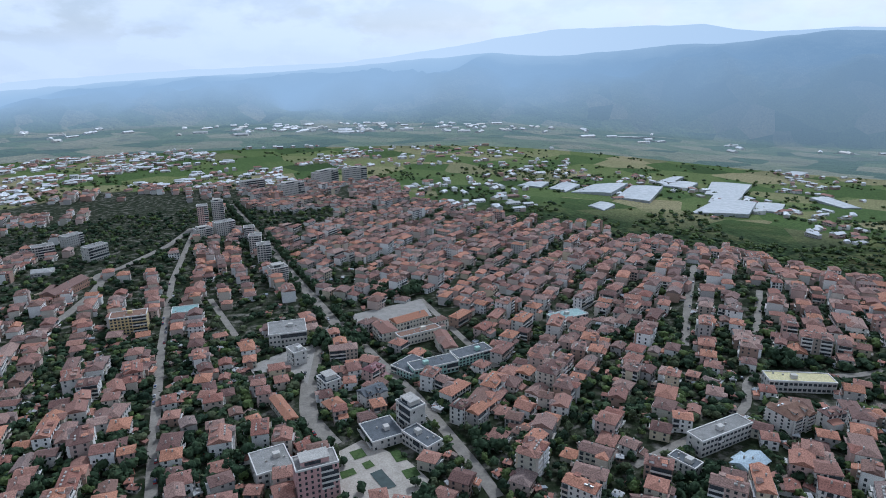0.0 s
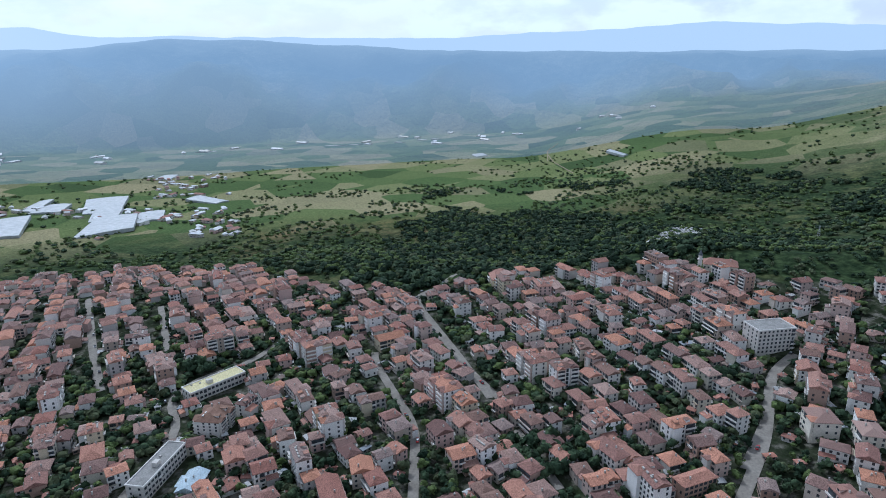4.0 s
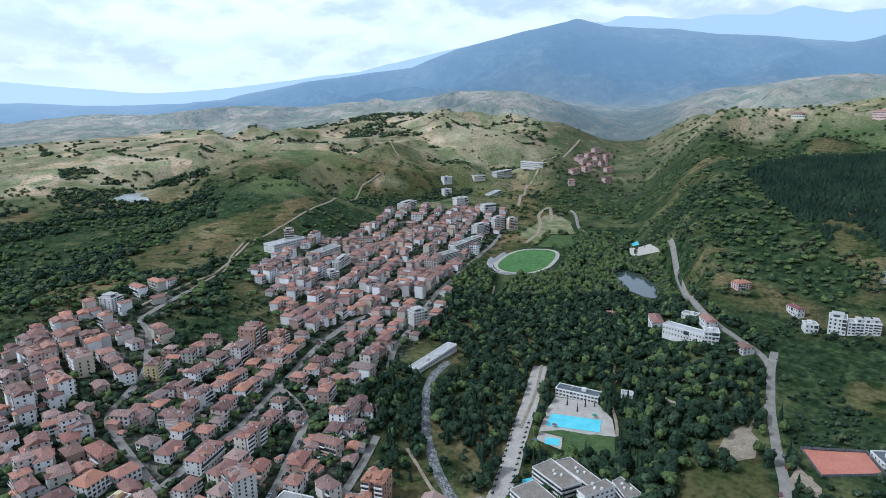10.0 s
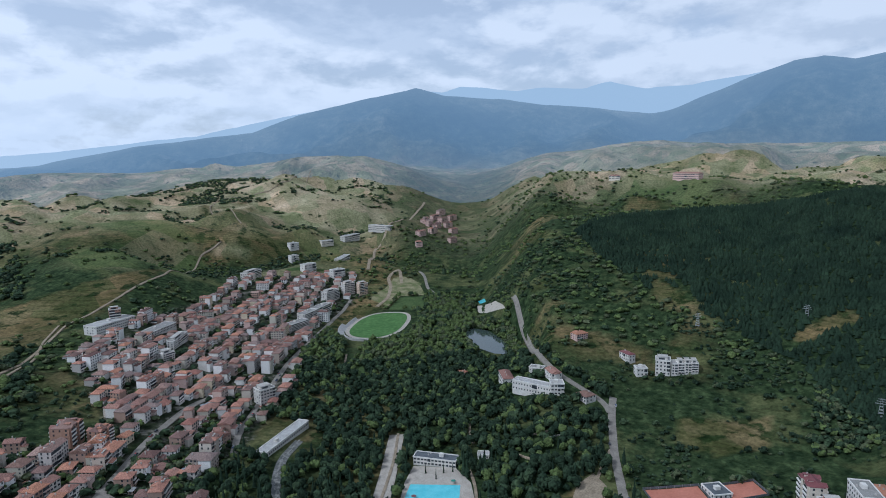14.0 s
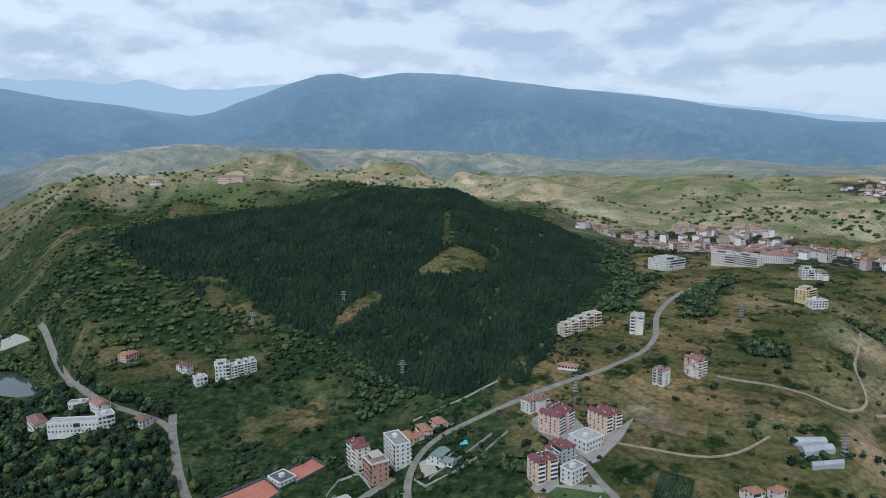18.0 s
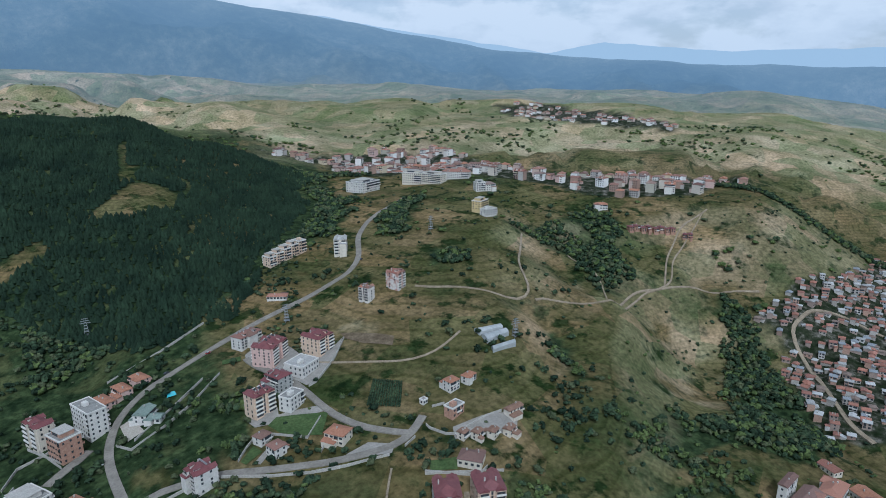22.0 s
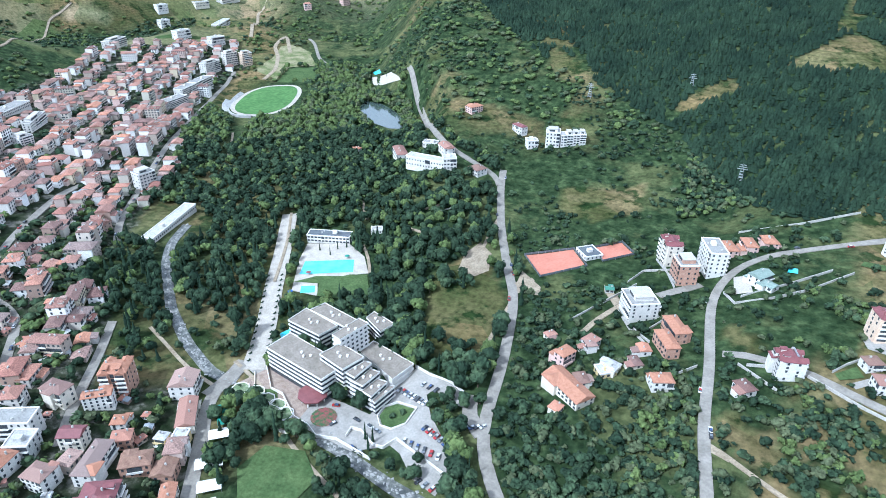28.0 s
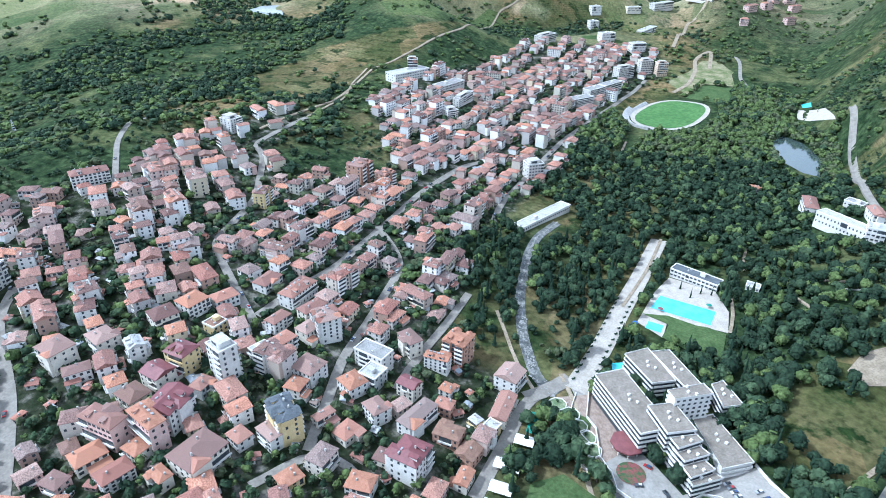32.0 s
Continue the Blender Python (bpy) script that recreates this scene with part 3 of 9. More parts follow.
along(215, (0, 0), (220, 22), (400, 48), (560, 78), (734, 100), (900, 112), (1050, 120), (1250, 110), (1600, 150), (2500, 225), (3500, 270), (4800, 520))
along(226, (0, 0), (220, 15), (400, 35), (600, 45), (800, 85), (1000, 110), (1300, 118), (1500, 150), (2500, 215), (4800, 470))
along(237, (0, 0), (220, 5), (365, 5), (450, 0), (600, -15), (700, 20), (850, 90), (1200, 115), (1600, 140), (2500, 200), (4800, 420))
along(250, (0, 0), (300, -5), (600, -20), (900, 0), (1500, 80), (3000, 150), (4800, 400))
along(290, (0, 0), (600, -20), (2000, -40), (3000, 100), (4800, 300))


# height of the crests of the far ranges against bearing: a nearer one and the skyline
CREST = [(-36, 60), (-20, 130), (-9, 170), (-2, 215), (4, 242), (10, 222), (15, 249), (22, 283), (26, 310), (31, 345), (38, 330), (45, 300), (54, 265),
         (75, 255), (95, 240), (105, 215), (112, 250), (120, 352), (128, 424), (132, 530), (137, 606), (142.5, 684), (144.8, 640), (150, 618), (154, 577),
         (159, 536), (163, 500), (165, 530), (167, 590), (170, 668), (173.6, 742), (175.6, 756), (177.6, 730), (181, 764), (186, 752), (193, 690), (202, 615),
         (207, 545), (217, 430), (226, 380), (237, 330), (250, 300), (290, 200), (324, 60)]
SKYLINE = [(-36, 82), (-23, 152), (-9, 191), (-2, 265), (4, 347), (10, 410), (21.5, 424), (26, 363), (31, 388), (36, 375), (54, 368), (71, 422), (76, 447), (82, 415),
           (95, 375), (104.5, 297), (111, 312), (117, 371), (123, 429), (132, 590), (137, 680), (142.5, 776), (145, 748), (146.5, 788), (151.5, 742), (153.6, 765),
           (157.5, 748), (159.5, 790), (162.5, 735), (166.5, 750), (170.3, 786), (175.6, 862), (177.8, 832), (180.5, 873), (186, 864), (193, 787), (195.2, 742),
           (202, 700), (207, 617), (212, 565), (217, 500), (221, 440), (226, 517), (236, 440), (246, 440), (290, 300), (324, 82)]


def lattice(i, j, seed):
    v = np.sin(i * 127.1 + j * 311.7 + seed * 74.7) * 43758.5453
    return v - np.floor(v)


def vnoise(x, y, seed=0):
    """Smooth noise from 0 to 1 with cells of one unit."""
    i, j = np.floor(x), np.floor(y)
    u, v = x - i, y - j
    u, v = u * u * (3 - 2 * u), v * v * (3 - 2 * v)
    a = lattice(i, j, seed) * (1 - u) + lattice(i + 1, j, seed) * u
    b = lattice(i, j + 1, seed) * (1 - u) + lattice(i + 1, j + 1, seed) * u
    return a * (1 - v) + b * v


def fbm(x, y, size, octaves=4, seed=0):
    out, amp, total = 0.0, 1.0, 0.0
    for n in range(octaves):
        out = out + amp * vnoise(x / size, y / size, seed + n)
        total += amp
        size, amp = size / 2.03, amp * 0.5
    return out / total


def smooth(a, b, v):
    t = np.clip((v - a) / (b - a), 0, 1)
    return t * t * (3 - 2 * t)


def ground(x, y):
    """Height of the land at x, y (arrays or numbers)."""
    x, y = np.asarray(x, float), np.asarray(y, float)
    r = np.hypot(x, y)
    b = (np.degrees(np.arctan2(x, y)) + 36) % 360 - 36
    keys = sorted(LAND)
    z, ends = np.zeros_like(r), keys + [keys[0] + 360]
    for k, (lo, hi) in enumerate(zip(ends, ends[1:])):
        mine = (b >= lo) & (b <= hi)
        if not mine.any():
            continue
        low, high = np.array(LAND[lo]).T, np.array(LAND[keys[(k + 1) % len(keys)]]).T
        t = smooth(lo, hi, b[mine] if r.ndim else b)
        rr = r[mine] if r.ndim else r
        zz = np.interp(rr, *low) * (1 - t) + np.interp(rr, *high) * t
        if r.ndim:
            z[mine] = zz
        else:
            z = zz
    hills = smooth(650, 1100, r) * smooth(95, 125, b) * (1 - smooth(250, 280, b))
    z = z + hills * 26 * (fbm(x, y, 330, 4, 3) - 0.5)
    z = z + smooth(1500, 2600, r) * 70 * (fbm(x, y, 520, 5, 9) - 0.5) * smooth(85, 105, b)
    # the level basin of the lake
    q = np.hypot(((x - 404) * 0.74 - (y + 654) * 0.67) / 88, ((x - 404) * 0.67 + (y + 654) * 0.74) / 46)
    z = z + (9 - z) * (1 - smooth(0.8, 1.6, q))
    # gullied slopes: sharp spurs and ravines
    cut = np.abs(2 * fbm(x, y, 190, 3, 23) - 1)
    z = z - 13 * (1 - smooth(0.0, 0.34, cut)) * smooth(208, 224, b) * (1 - smooth(252, 262, b)) * smooth(360, 560, r) * (1 - smooth(760, 900, r))
    cut = np.abs(2 * fbm(x, y, 420, 4, 29) - 1)
    z = z - 55 * (1 - smooth(0.0, 0.4, cut)) * smooth(1050, 1350, r) * (1 - smooth(2300, 2700, r)) * smooth(98, 112, b) * (1 - smooth(252, 262, b)) * (1 - 0.6 * smooth(190, 200, b)) * (1 - 0.7 * smooth(138, 143, b) * (1 - smooth(150, 156, b)))
    # a scarp behind the village, cut by short steep gullies
    edge = 1080 + 90 * (fbm(x, y, 260, 3, 91) - 0.5) * 2
    scarp = smooth(196, 204, b) * (1 - smooth(246, 256, b))
    cut = np.abs(2 * fbm(x * 1.0, y * 1.0, 95, 3, 93) - 1)
    z = z - scarp * 26 * (1 - smooth(edge - 20, edge + 70, r)) * smooth(940, 1010, r)
    z = z - scarp * 20 * (1 - smooth(0.0, 0.4, cut)) * smooth(edge - 40, edge + 40, r) * (1 - smooth(edge + 130, edge + 240, r))
    # the far ranges: a nearer crest and the skyline behind it, both cut by side valleys
    crest, top = np.interp(b, *np.array(CREST).T), np.interp(b, *np.array(SKYLINE).T)
    crest = crest + 34 * (fbm(x, y, 260, 4, 61) - 0.5)
    top = top + 26 * (fbm(x, y, 190, 4, 67) - 0.5)
    spur = 1 - np.abs(2 * fbm(x, y, 760, 5, 17) - 1)
    lift = np.where(r < 3900, (crest - 60) * smooth(2400, 3900, r) + 60 - 330 * (1 - spur) * smooth(2700, 3100, r) * (1 - smooth(3300, 3890, r)), crest - 0.45 * (r - 3900))
    rise = np.maximum(lift, top - 0.7 * np.abs(4700 - r) + (60 * spur - 60) * smooth(0, 60, np.abs(4700 - r)))
    east = smooth(62, 112, b)
    w = smooth(2980 - 480 * east, 3450 - 150 * east, r)
    return z * (1 - w) + rise * w


# ---- shapes ----
def mesh_of(name, verts, faces, mats, slots=None):
    """A mesh from vertices and faces; mats: its materials; slots: the material of each face."""
    me = bpy.data.meshes.new(name)
    me.from_pydata([tuple(v) for v in verts], [], [tuple(f) for f in faces])
    for m in mats if isinstance(mats, (list, tuple)) else [mats]:
        me.materials.append(m)
    if slots is not None:
        me.polygons.foreach_set("material_index", np.asarray(slots, np.int32))
    me.update()
    return me


def big_mesh(name, verts, tris, mats, slots=None):
    """As mesh_of, for large arrays of triangles."""
    me = bpy.data.meshes.new(name)
    verts, tris = np.asarray(verts, np.float32), np.asarray(tris, np.int32)
    me.vertices.add(len(verts))
    me.vertices.foreach_set("co", verts.ravel())
    me.loops.add(tris.size)
    me.loops.foreach_set("vertex_index", tris.ravel())
    me.polygons.add(len(tris))
    me.polygons.foreach_set("loop_start", np.arange(len(tris), dtype=np.int32) * 3)
    for m in mats if isinstance(mats, (list, tuple)) else [mats]:
        me.materials.append(m)
    if slots is not None:
        me.polygons.foreach_set("material_index", np.asarray(slots, np.int32))
    me.polygons.foreach_set("use_smooth", np.zeros(len(tris), bool))
    me.update(calc_edges=True)
    return me


def inside(x, y, ring):
    """Whether points lie inside a ring of corners."""
    x, y = np.asarray(x, float), np.asarray(y, float)
    hit = np.zeros(x.shape, bool)
    for (xa, ya), (xb, yb) in zip(ring, ring[1:] + ring[:1]):
        cross = ((ya > y) != (yb > y)) & (x < (xb - xa) * (y - ya) / ((yb - ya) or 1e-9) + xa)
        hit ^= cross
    return hit


def off_line(x, y, line):
    """Distance of points from a line of corners."""
    x, y = np.asarray(x, float), np.asarray(y, float)
    best = np.full(x.shape, 1e9)
    for (xa, ya), (xb, yb) in zip(line, line[1:]):
        dx, dy = xb - xa, yb - ya
        t = np.clip(((x - xa) * dx + (y - ya) * dy) / (dx * dx + dy * dy + 1e-9), 0, 1)
        best = np.minimum(best, np.hypot(x - xa - t * dx, y - ya - t * dy))
    return best


# ---- plan: streets and quarters ----
STREETS = {}


def street(name, width, *points):
    STREETS[name] = (width * 0.78, list(points))


street("boulevard", 12, (-395, 1110), (-249, 812), (-175, 652), (-121, 540), (-101, 497))
street("west_street", 8, (-159, 278), (-182, 332), (-236, 464), (-305, 647), (-348, 794), (-383, 913))
street("left_lane", 7, (-181, 481), (-241, 585))
street("market_street", 14, (-75, 317), (-96, 349), (-105, 394), (-111, 462), (-103, 510))
street("theatre_street", 9, (-77, 459), (-30, 369), (5, 288), (12, 270))
street("school_lane", 7, (-35, 565), (6, 455), (24, 413))
street("north_street", 8, (162, 431), (195, 512), (257, 654))
street("north_lane", 7, (221, 446), (271, 542))
street("yellow_street", 7, (83, 290), (116, 310), (146, 327), (167, 342), (180, 378), (207, 387), (245, 375), (271, 380))
street("mid_street", 7, (189, 178), (243, 219), (265, 255), (291, 297), (299, 302))
street("garden_lane", 6, (243, 126), (274, 169))
street("long_street", 6, (296, 194), (318, 236), (352, 292), (400, 345), (426, 334))
street("edge_street", 6, (348, 277), (390, 338), (419, 335), (473, 347))
street("centre_street", 8, (271, 50), (333, 49), (402, 59), (429, 50))
street("ridge_street", 7, (344, -73), (432, -66), (485, -108), (565, -135), (582, -127), (638, -196))
street("fork_street", 6, (523, -13), (610, -21), (647, -33), (715, -84))
street("slope_street", 6, (394, 344), (322, 239), (293, 199))
street("cross_street", 7, (349, -76), (366, -105), (380, -134), (422, -185), (462, -237), (511, -309), (531, -364))
street("alley_street", 6.5, (266, -130), (282, -149), (306, -182), (332, -213))
street("upper_street", 7, (414, -283), (441, -307), (550, -457), (678, -659), (732, -753))
street("stall_street", 9, (191, -136), (219, -175), (235, -194), (237, -217))
street("lower_street", 7, (242, -74), (259, -85), (277, -98), (297, -109), (315, -129), (352, -163), (372, -183), (403, -186), (428, -185))
street("tower_street", 7, (304, 53), (359, 52))
street("south_lane", 6, (233, -45), (241, -78), (238, -88), (219, -92))

QUARTERS = {}


def quarter(name, angle, *ring):
    QUARTERS[name] = (angle, list(ring))


quarter("west", 110, (-250, 200), (-60, 230), (-30, 300), (-100, 500), (-400, 1110), (-424, 1279), (-700, 1250), (-900, 900), (-500, 400))
quarter("centre", 60, (-60, 230), (30, 230), (90, 290), (160, 420), (255, 650), (319, 802), (208, 902), (87, 943), (-85, 1138), (-129, 1372), (-424, 1279), (-400, 1110), (-100, 500), (-30, 300))
quarter("north", 66, (30, 230), (150, 120), (250, 120), (330, 250), (400, 345), (374, 416), (389, 600), (389, 722), (319, 802), (160, 420), (90, 290))
quarter("middle", 55, (200, 40), (250, 120), (330, 250), (400, 345), (433, 330), (487, 305), (528, 184), (545, 122), (541, 79), (554, 19), (440, 50), (270, 50))
quarter("ridge", 5, (200, 40), (270, 50), (440, 50), (554, 19), (539, -11), (596, -59), (641, -129), (675, -179), (643, -207), (572, -145), (517, -140), (432, -66), (344, -73), (240, -73), (180, -60))
quarter("riverside", -55, (240, -73), (344, -73), (432, -66), (517, -140), (507, -180), (479, -206), (445, -239), (384, -230), (343, -222), (296, -169), (267, -184), (241, -196), (190, -139), (180, -60))
quarter("upper", -57, (688, -284), (810, -484), (915, -680), (835, -863), (744, -803), (643, -584), (475, -388), (405, -277), (384, -230), (445, -239), (473, -226))


def in_town(x, y):
    return np.any([inside(x, y, ring) for _, ring in QUARTERS.values()], 0)


ROADS, AREAS, BUILDS = [], {}, []


def road(name, width, material, *points):
    ROADS.append((name, width, material, list(points)))


def area(name, *ring):
    """A ring of corners on the plan; several may share a name."""
    AREAS.setdefault(name, []).append(list(ring))


def build(kind, x, y, turn, w, d, storeys, height, roof, wall, cover):
    """A building of its own look: centre, turn, size, storeys and their height, roof shape, wall and roof material."""
    BUILDS.append((kind, x, y, turn, w, d, storeys, height, roof, wall, cover))


road("hill_road", 5.4, "asphalt", (-26, -169), (-23, -187), (-18, -215), (-10, -267), (-8, -316), (-4, -355), (-2, -383), (-5, -402), (-11, -422), (-24, -436), (-53, -458), (-76, -466), (-112, -485), (-154, -496), (-191, -510), (-215, -514), (-236, -537), (-258, -589), (-285, -623), (-319, -650), (-378, -703))
road("side_road", 5.2, "asphalt", (-13, -327), (-35, -329), (-56, -323), (-84, -308), (-114, -297), (-143, -289), (-158, -295), (-171, -306))
road("block_street", 4.8, "asphalt", (-99, -439), (-101, -423), (-116, -395), (-120, -373), (-125, -339), (-136, -313), (-156, -296))
road("estate_drive", 4.2, "dirt", (-111, -201), (-135, -195), (-150, -197))
road("estate_lane", 3.0, "dirt", (-140, -198), (-148, -221), (-158, -239))
road("field_track", 2.4, "dirt", (-93, -175), (-111, -197), (-103, -210), (-90, -220), (-68, -232), (-49, -236), (-14, -256))
road("meadow_track", 2.4, "dirt", (-150, -197), (-167, -183), (-204, -160), (-237, -133), (-278, -111), (-305, -100), (-317, -106), (-329, -127), (-330, -147))
road("ridge_track", 2.1, "dirt", (-250, -454), (-256, -444), (-275, -438), (-300, -416), (-324, -406), (-338, -401), (-354, -433), (-362, -452), (-427, -527))
road("saddle_track", 1.8, "dirt", (-340, -400), (-373, -395), (-413, -385), (-488, -418), (-525, -412), (-578, -402), (-632, -369))
road("plateau_track", 1.8, "dirt", (-531, -414), (-581, -453), (-644, -486), (-690, -483))
road("slum_street", 3.6, "dirt", (-482, -182), (-489, -204), (-534, -243), (-581, -286), (-595, -313), (-650, -321), (-680, -300), (-681, -264))
road("slope_path", 1.8, "dirt", (-137, -405), (-169, -377), (-189, -364), (-214, -360), (-243, -373))
road("valley_road", 6.4, "asphalt", (65, -198), (80, -215), (89, -235), (93, -259), (98, -287), (109, -330), (117, -355), (131, -379), (160, -438), (185, -499), (194, -528))
road("car_park_lane", 8, "asphalt", (87, -231), (101, -239), (103, -255))
road("upper_valley_road", 5.5, "asphalt", (186, -499), (195, -515), (225, -525), (257, -541), (290, -573), (346, -659), (384, -708), (407, -738), (422, -757))
road("court_lane", 3.6, "dirt", (120, -365), (111, -376))
road("promenade", 13, "paving", (229, -223), (250, -260), (277, -299), (303, -341), (324, -372), (342, -399))
road("bank_path", 2.4, "dirt", (111, -276), (113, -303), (114, -328), (115, -341))
road("lot_path", 2.4, "dirt", (155, -381), (161, -411), (166, -446))
road("park_path_a", 2.1, "dirt", (310, -222), (288, -215), (270, -208), (253, -203), (239, -202))
road("park_path_b", 2.4, "dirt", (243, -224), (211, -214), (181, -191), (150, -178), (133, -172))
road("link_road", 3.6, "dirt", (48, -363), (58, -346), (63, -325))
road("estate_spur", 6, "asphalt", (6, -402), (18, -390), (29, -379))
road("lawn_path", 1.3, "dirt", (250, -318), (234, -330))
road("lawn_path", 1.3, "dirt", (233, -312), (224, -317))
road("park_path", 2.4, "dirt", (536, -538), (506, -503), (487, -477))
road("park_path", 2.4, "dirt", (247, -420), (232, -433), (216, -443))
road("park_path", 1.8, "dirt", (232, -410), (215, -400), (201, -398))
road("park_path", 2.0, "dirt", (297, -448), (282, -423), (273, -416))
road("park_path", 2.2, "dirt", (252, -377), (237, -363), (225, -344))
road("park_path", 2.2, "dirt", (342, -401), (315, -363), (298, -335), (281, -305))
road("house_lane", 2.4, "dirt", (-11, -255), (-23, -250))
road("bridge_street", 9, "asphalt", (235, -194), (233, -214), (238, -227))
road("village_road", 6, "dirt", (813, -887), (999, -1119), (1010, -1171), (1048, -1286), (1166, -1545))
road("stadium_track", 6, "dirt", (675, -754), (684, -794), (719, -844), (754, -877), (779, -942), (714, -869))
road("curve_road", 5, "asphalt", (743, -960), (703, -925), (653, -866), (618, -846))
road("hill_track", 3.0, "dirt", (618, -143), (683, -238), (751, -290), (812, -338), (853, -424), (939, -545), (1127, -734), (1131, -786))
road("dry_track", 2.4, "dirt", (1186, -881), (1375, -937), (1399, -946), (1496, -1041), (1452, -1124), (1395, -1201), (1525, -1412))
road("chalk_track", 2.4, "dirt", (638, -196), (695, -256), (761, -291), (815, -331))
road("bank_road", 2.4, "dirt", (1667, 857), (1897, 973), (2044, 1008))
road("bank_road", 2.4, "dirt", (1450, 674), (1662, 838), (1835, 944))
road("west_road", 9, "asphalt", (-370, 474), (-362, 545), (-374, 618), (-385, 656), (-409, 683), (-392, 698), (-378, 812), (-387, 914))
road("yard_road", 3.6, "dirt", (-405, 674), (-426, 641), (-440, 598))
road("field_track", 1.8, "dirt", (-150, -195), (-169, -182), (-205, -163), (-235, -137), (-258, -123))
road("foot_path", 1.1, "dirt", (-95, -221), (-111, -239), (-118, -254), (-133, -275))
road("ravine_track", 1.5, "dirt", (-467, -496), (-460, -438), (-424, -386), (-498, -414), (-540, -412), (-585, -448), (-683, -484))

area("plaza", (237.3, -224.4), (226, -230.9), (190.2, -224.5), (165.4, -224.4), (148.5, -223.4), (148.7, -244.4), (141.4, -264.3), (116.6, -257.8), (105.1, -252.1), (104.4, -244.9), (113.8, -245.1), (123.6, -250.9), (126.1, -245.7), (117.5, -233.7), (100.7, -218.5), (91.7, -200.2), (107.2, -201.1), (127.8, -209.3), (143.7, -197.5), (177, -199.9), (198.5, -212.7), (208.5, -215.2))
area("plaza", (121.8, -207.5), (108.5, -215.2), (91.7, -200.2), (92.3, -189.6), (106.7, -194.5))
area("deck", (263.1, -301.8), (285.2, -339.1), (294.5, -361.9), (263.6, -374.8), (241.6, -362.8), (225.7, -343.4), (243, -331), (252.9, -318.4), (242, -303.6))
area("pool", (271.3, -321.2), (279, -338.1), (245.8, -355.1), (236.6, -339.8))
area("pool", (255.4, -301.4), (260.1, -308.8), (251.3, -313.5), (246.4, -306.2))
area("pool", (237.8, -258.1), (234.8, -265.6), (228.3, -260.2), (231.3, -252.9))
area("lawn", (251.4, -319.1), (236.8, -336.3), (225.2, -341.1), (207, -316.1), (226.3, -306.8), (242.7, -303.3))
area("lawn", (268.7, -311.4), (258.3, -324.3), (241.1, -331.8), (250.4, -317.1))
area("lawn", (214, -212.2), (205.8, -216.7), (200.5, -211.2), (207.5, -207.4))
area("lawn", (202.9, -203.9), (193.2, -206.1), (188.8, -200.7), (196.8, -199.4))
area("lawn", (191.4, -198.4), (183.7, -201.4), (179.2, -194.3), (187.2, -194.2))
area("meadow", (712.8, -775.2), (720.5, -829.4), (746.1, -884.4), (735.1, -904.8), (683.9, -881.9), (639.7, -839.8), (671.3, -812.1), (659.1, -764.1))
area("lawn", (492.2, -501.7), (494.4, -521.6), (467.4, -498.7), (461.1, -480.5))
area("meadow", (731.3, -856.1), (722.5, -906.3), (682.6, -887.1), (662.9, -847.3), (683.3, -814.9))
area("lawn", (186.2, -163.9), (183.6, -181.2), (163.7, -187.3), (148.2, -175.7), (149.7, -160.6), (172.5, -149))
area("court", (127.1, -404.8), (96.4, -421.9), (81.6, -401.4), (107.3, -381))
area("court", (82, -429.1), (66, -444.5), (54.4, -430), (72.1, -412.9))
area("lake", (452, -678.5), (462.3, -709.1), (435.7, -708.5), (409.4, -691.4), (384.2, -669.6), (360.2, -629.4), (375.3, -624), (400.2, -632.2), (428.7, -652))
area("deck", (525.1, -818.9), (474.9, -798.3), (429, -746.4), (470.7, -766.8), (493.4, -779.9))
area("pool", (533.3, -840.5), (521, -841.3), (504, -818.5), (518, -822.8))
area("training_pitch", (650.6, -753.9), (669.5, -809.9), (634.7, -833.2), (591, -770.1))
area("dirt_lot", (161.6, -360.2), (166.7, -382.7), (163.3, -404.1), (149.8, -394.1), (142.7, -371.8), (148.4, -359.9))
area("glade", (-19.1, -736.5), (-51.8, -773.9), (-73.8, -800.1), (-101.1, -803.2), (-122.3, -786.9), (-106.7, -744.6), (-60.7, -718.3))
area("cut", (78.5, -653.4), (60.3, -690.5), (23.5, -713.7), (13.6, -694.8), (46.3, -669.4), (68.4, -644.4))
area("cut", (242.9, -779.6), (226, -789), (173.6, -743.8), (173.4, -711.4), (208.6, -724.6))
area("cut", (-61.8, -803.4), (-78.2, -939.9), (-94.5, -962.3), (-85.4, -890.3), (-74.1, -803.8))
area("pines", (402, -913), (376, -1053), (228, -1138), (61, -1150), (-76, -1150), (-137, -1060), (-240, -1060), (-300, -960), (-276, -744), (-219, -651), (-143, -565), (-81, -520), (-35, -498), (-4, -542), (71, -641), (145, -707), (228, -755), (313, -822))
area("gully", (-417.5, -547.7), (-480.2, -544.4), (-586.8, -572.2), (-575.9, -522.7), (-523.2, -477.9), (-498.7, -428.5), (-458.7, -413), (-445, -423.5), (-466.4, -489.2), (-440.9, -526.7))
area("gully", (-600.5, -404), (-590, -359.6), (-540.7, -294.4), (-475.4, -213.1), (-397, -180.3), (-363.5, -220.9), (-321.4, -222.1), (-280.8, -232.7), (-351.6, -267.9), (-396.4, -244), (-475.8, -274.9), (-536.7, -336.5))
area("slum", (-584, -341.4), (-668.6, -354), (-760.2, -346.9), (-947.2, -372.4), (-659.6, -221.9), (-501.8, -164.7), (-481.8, -182.2), (-462.6, -201.3), (-482.9, -227.3), (-538.6, -281.6), (-584.4, -307.7))
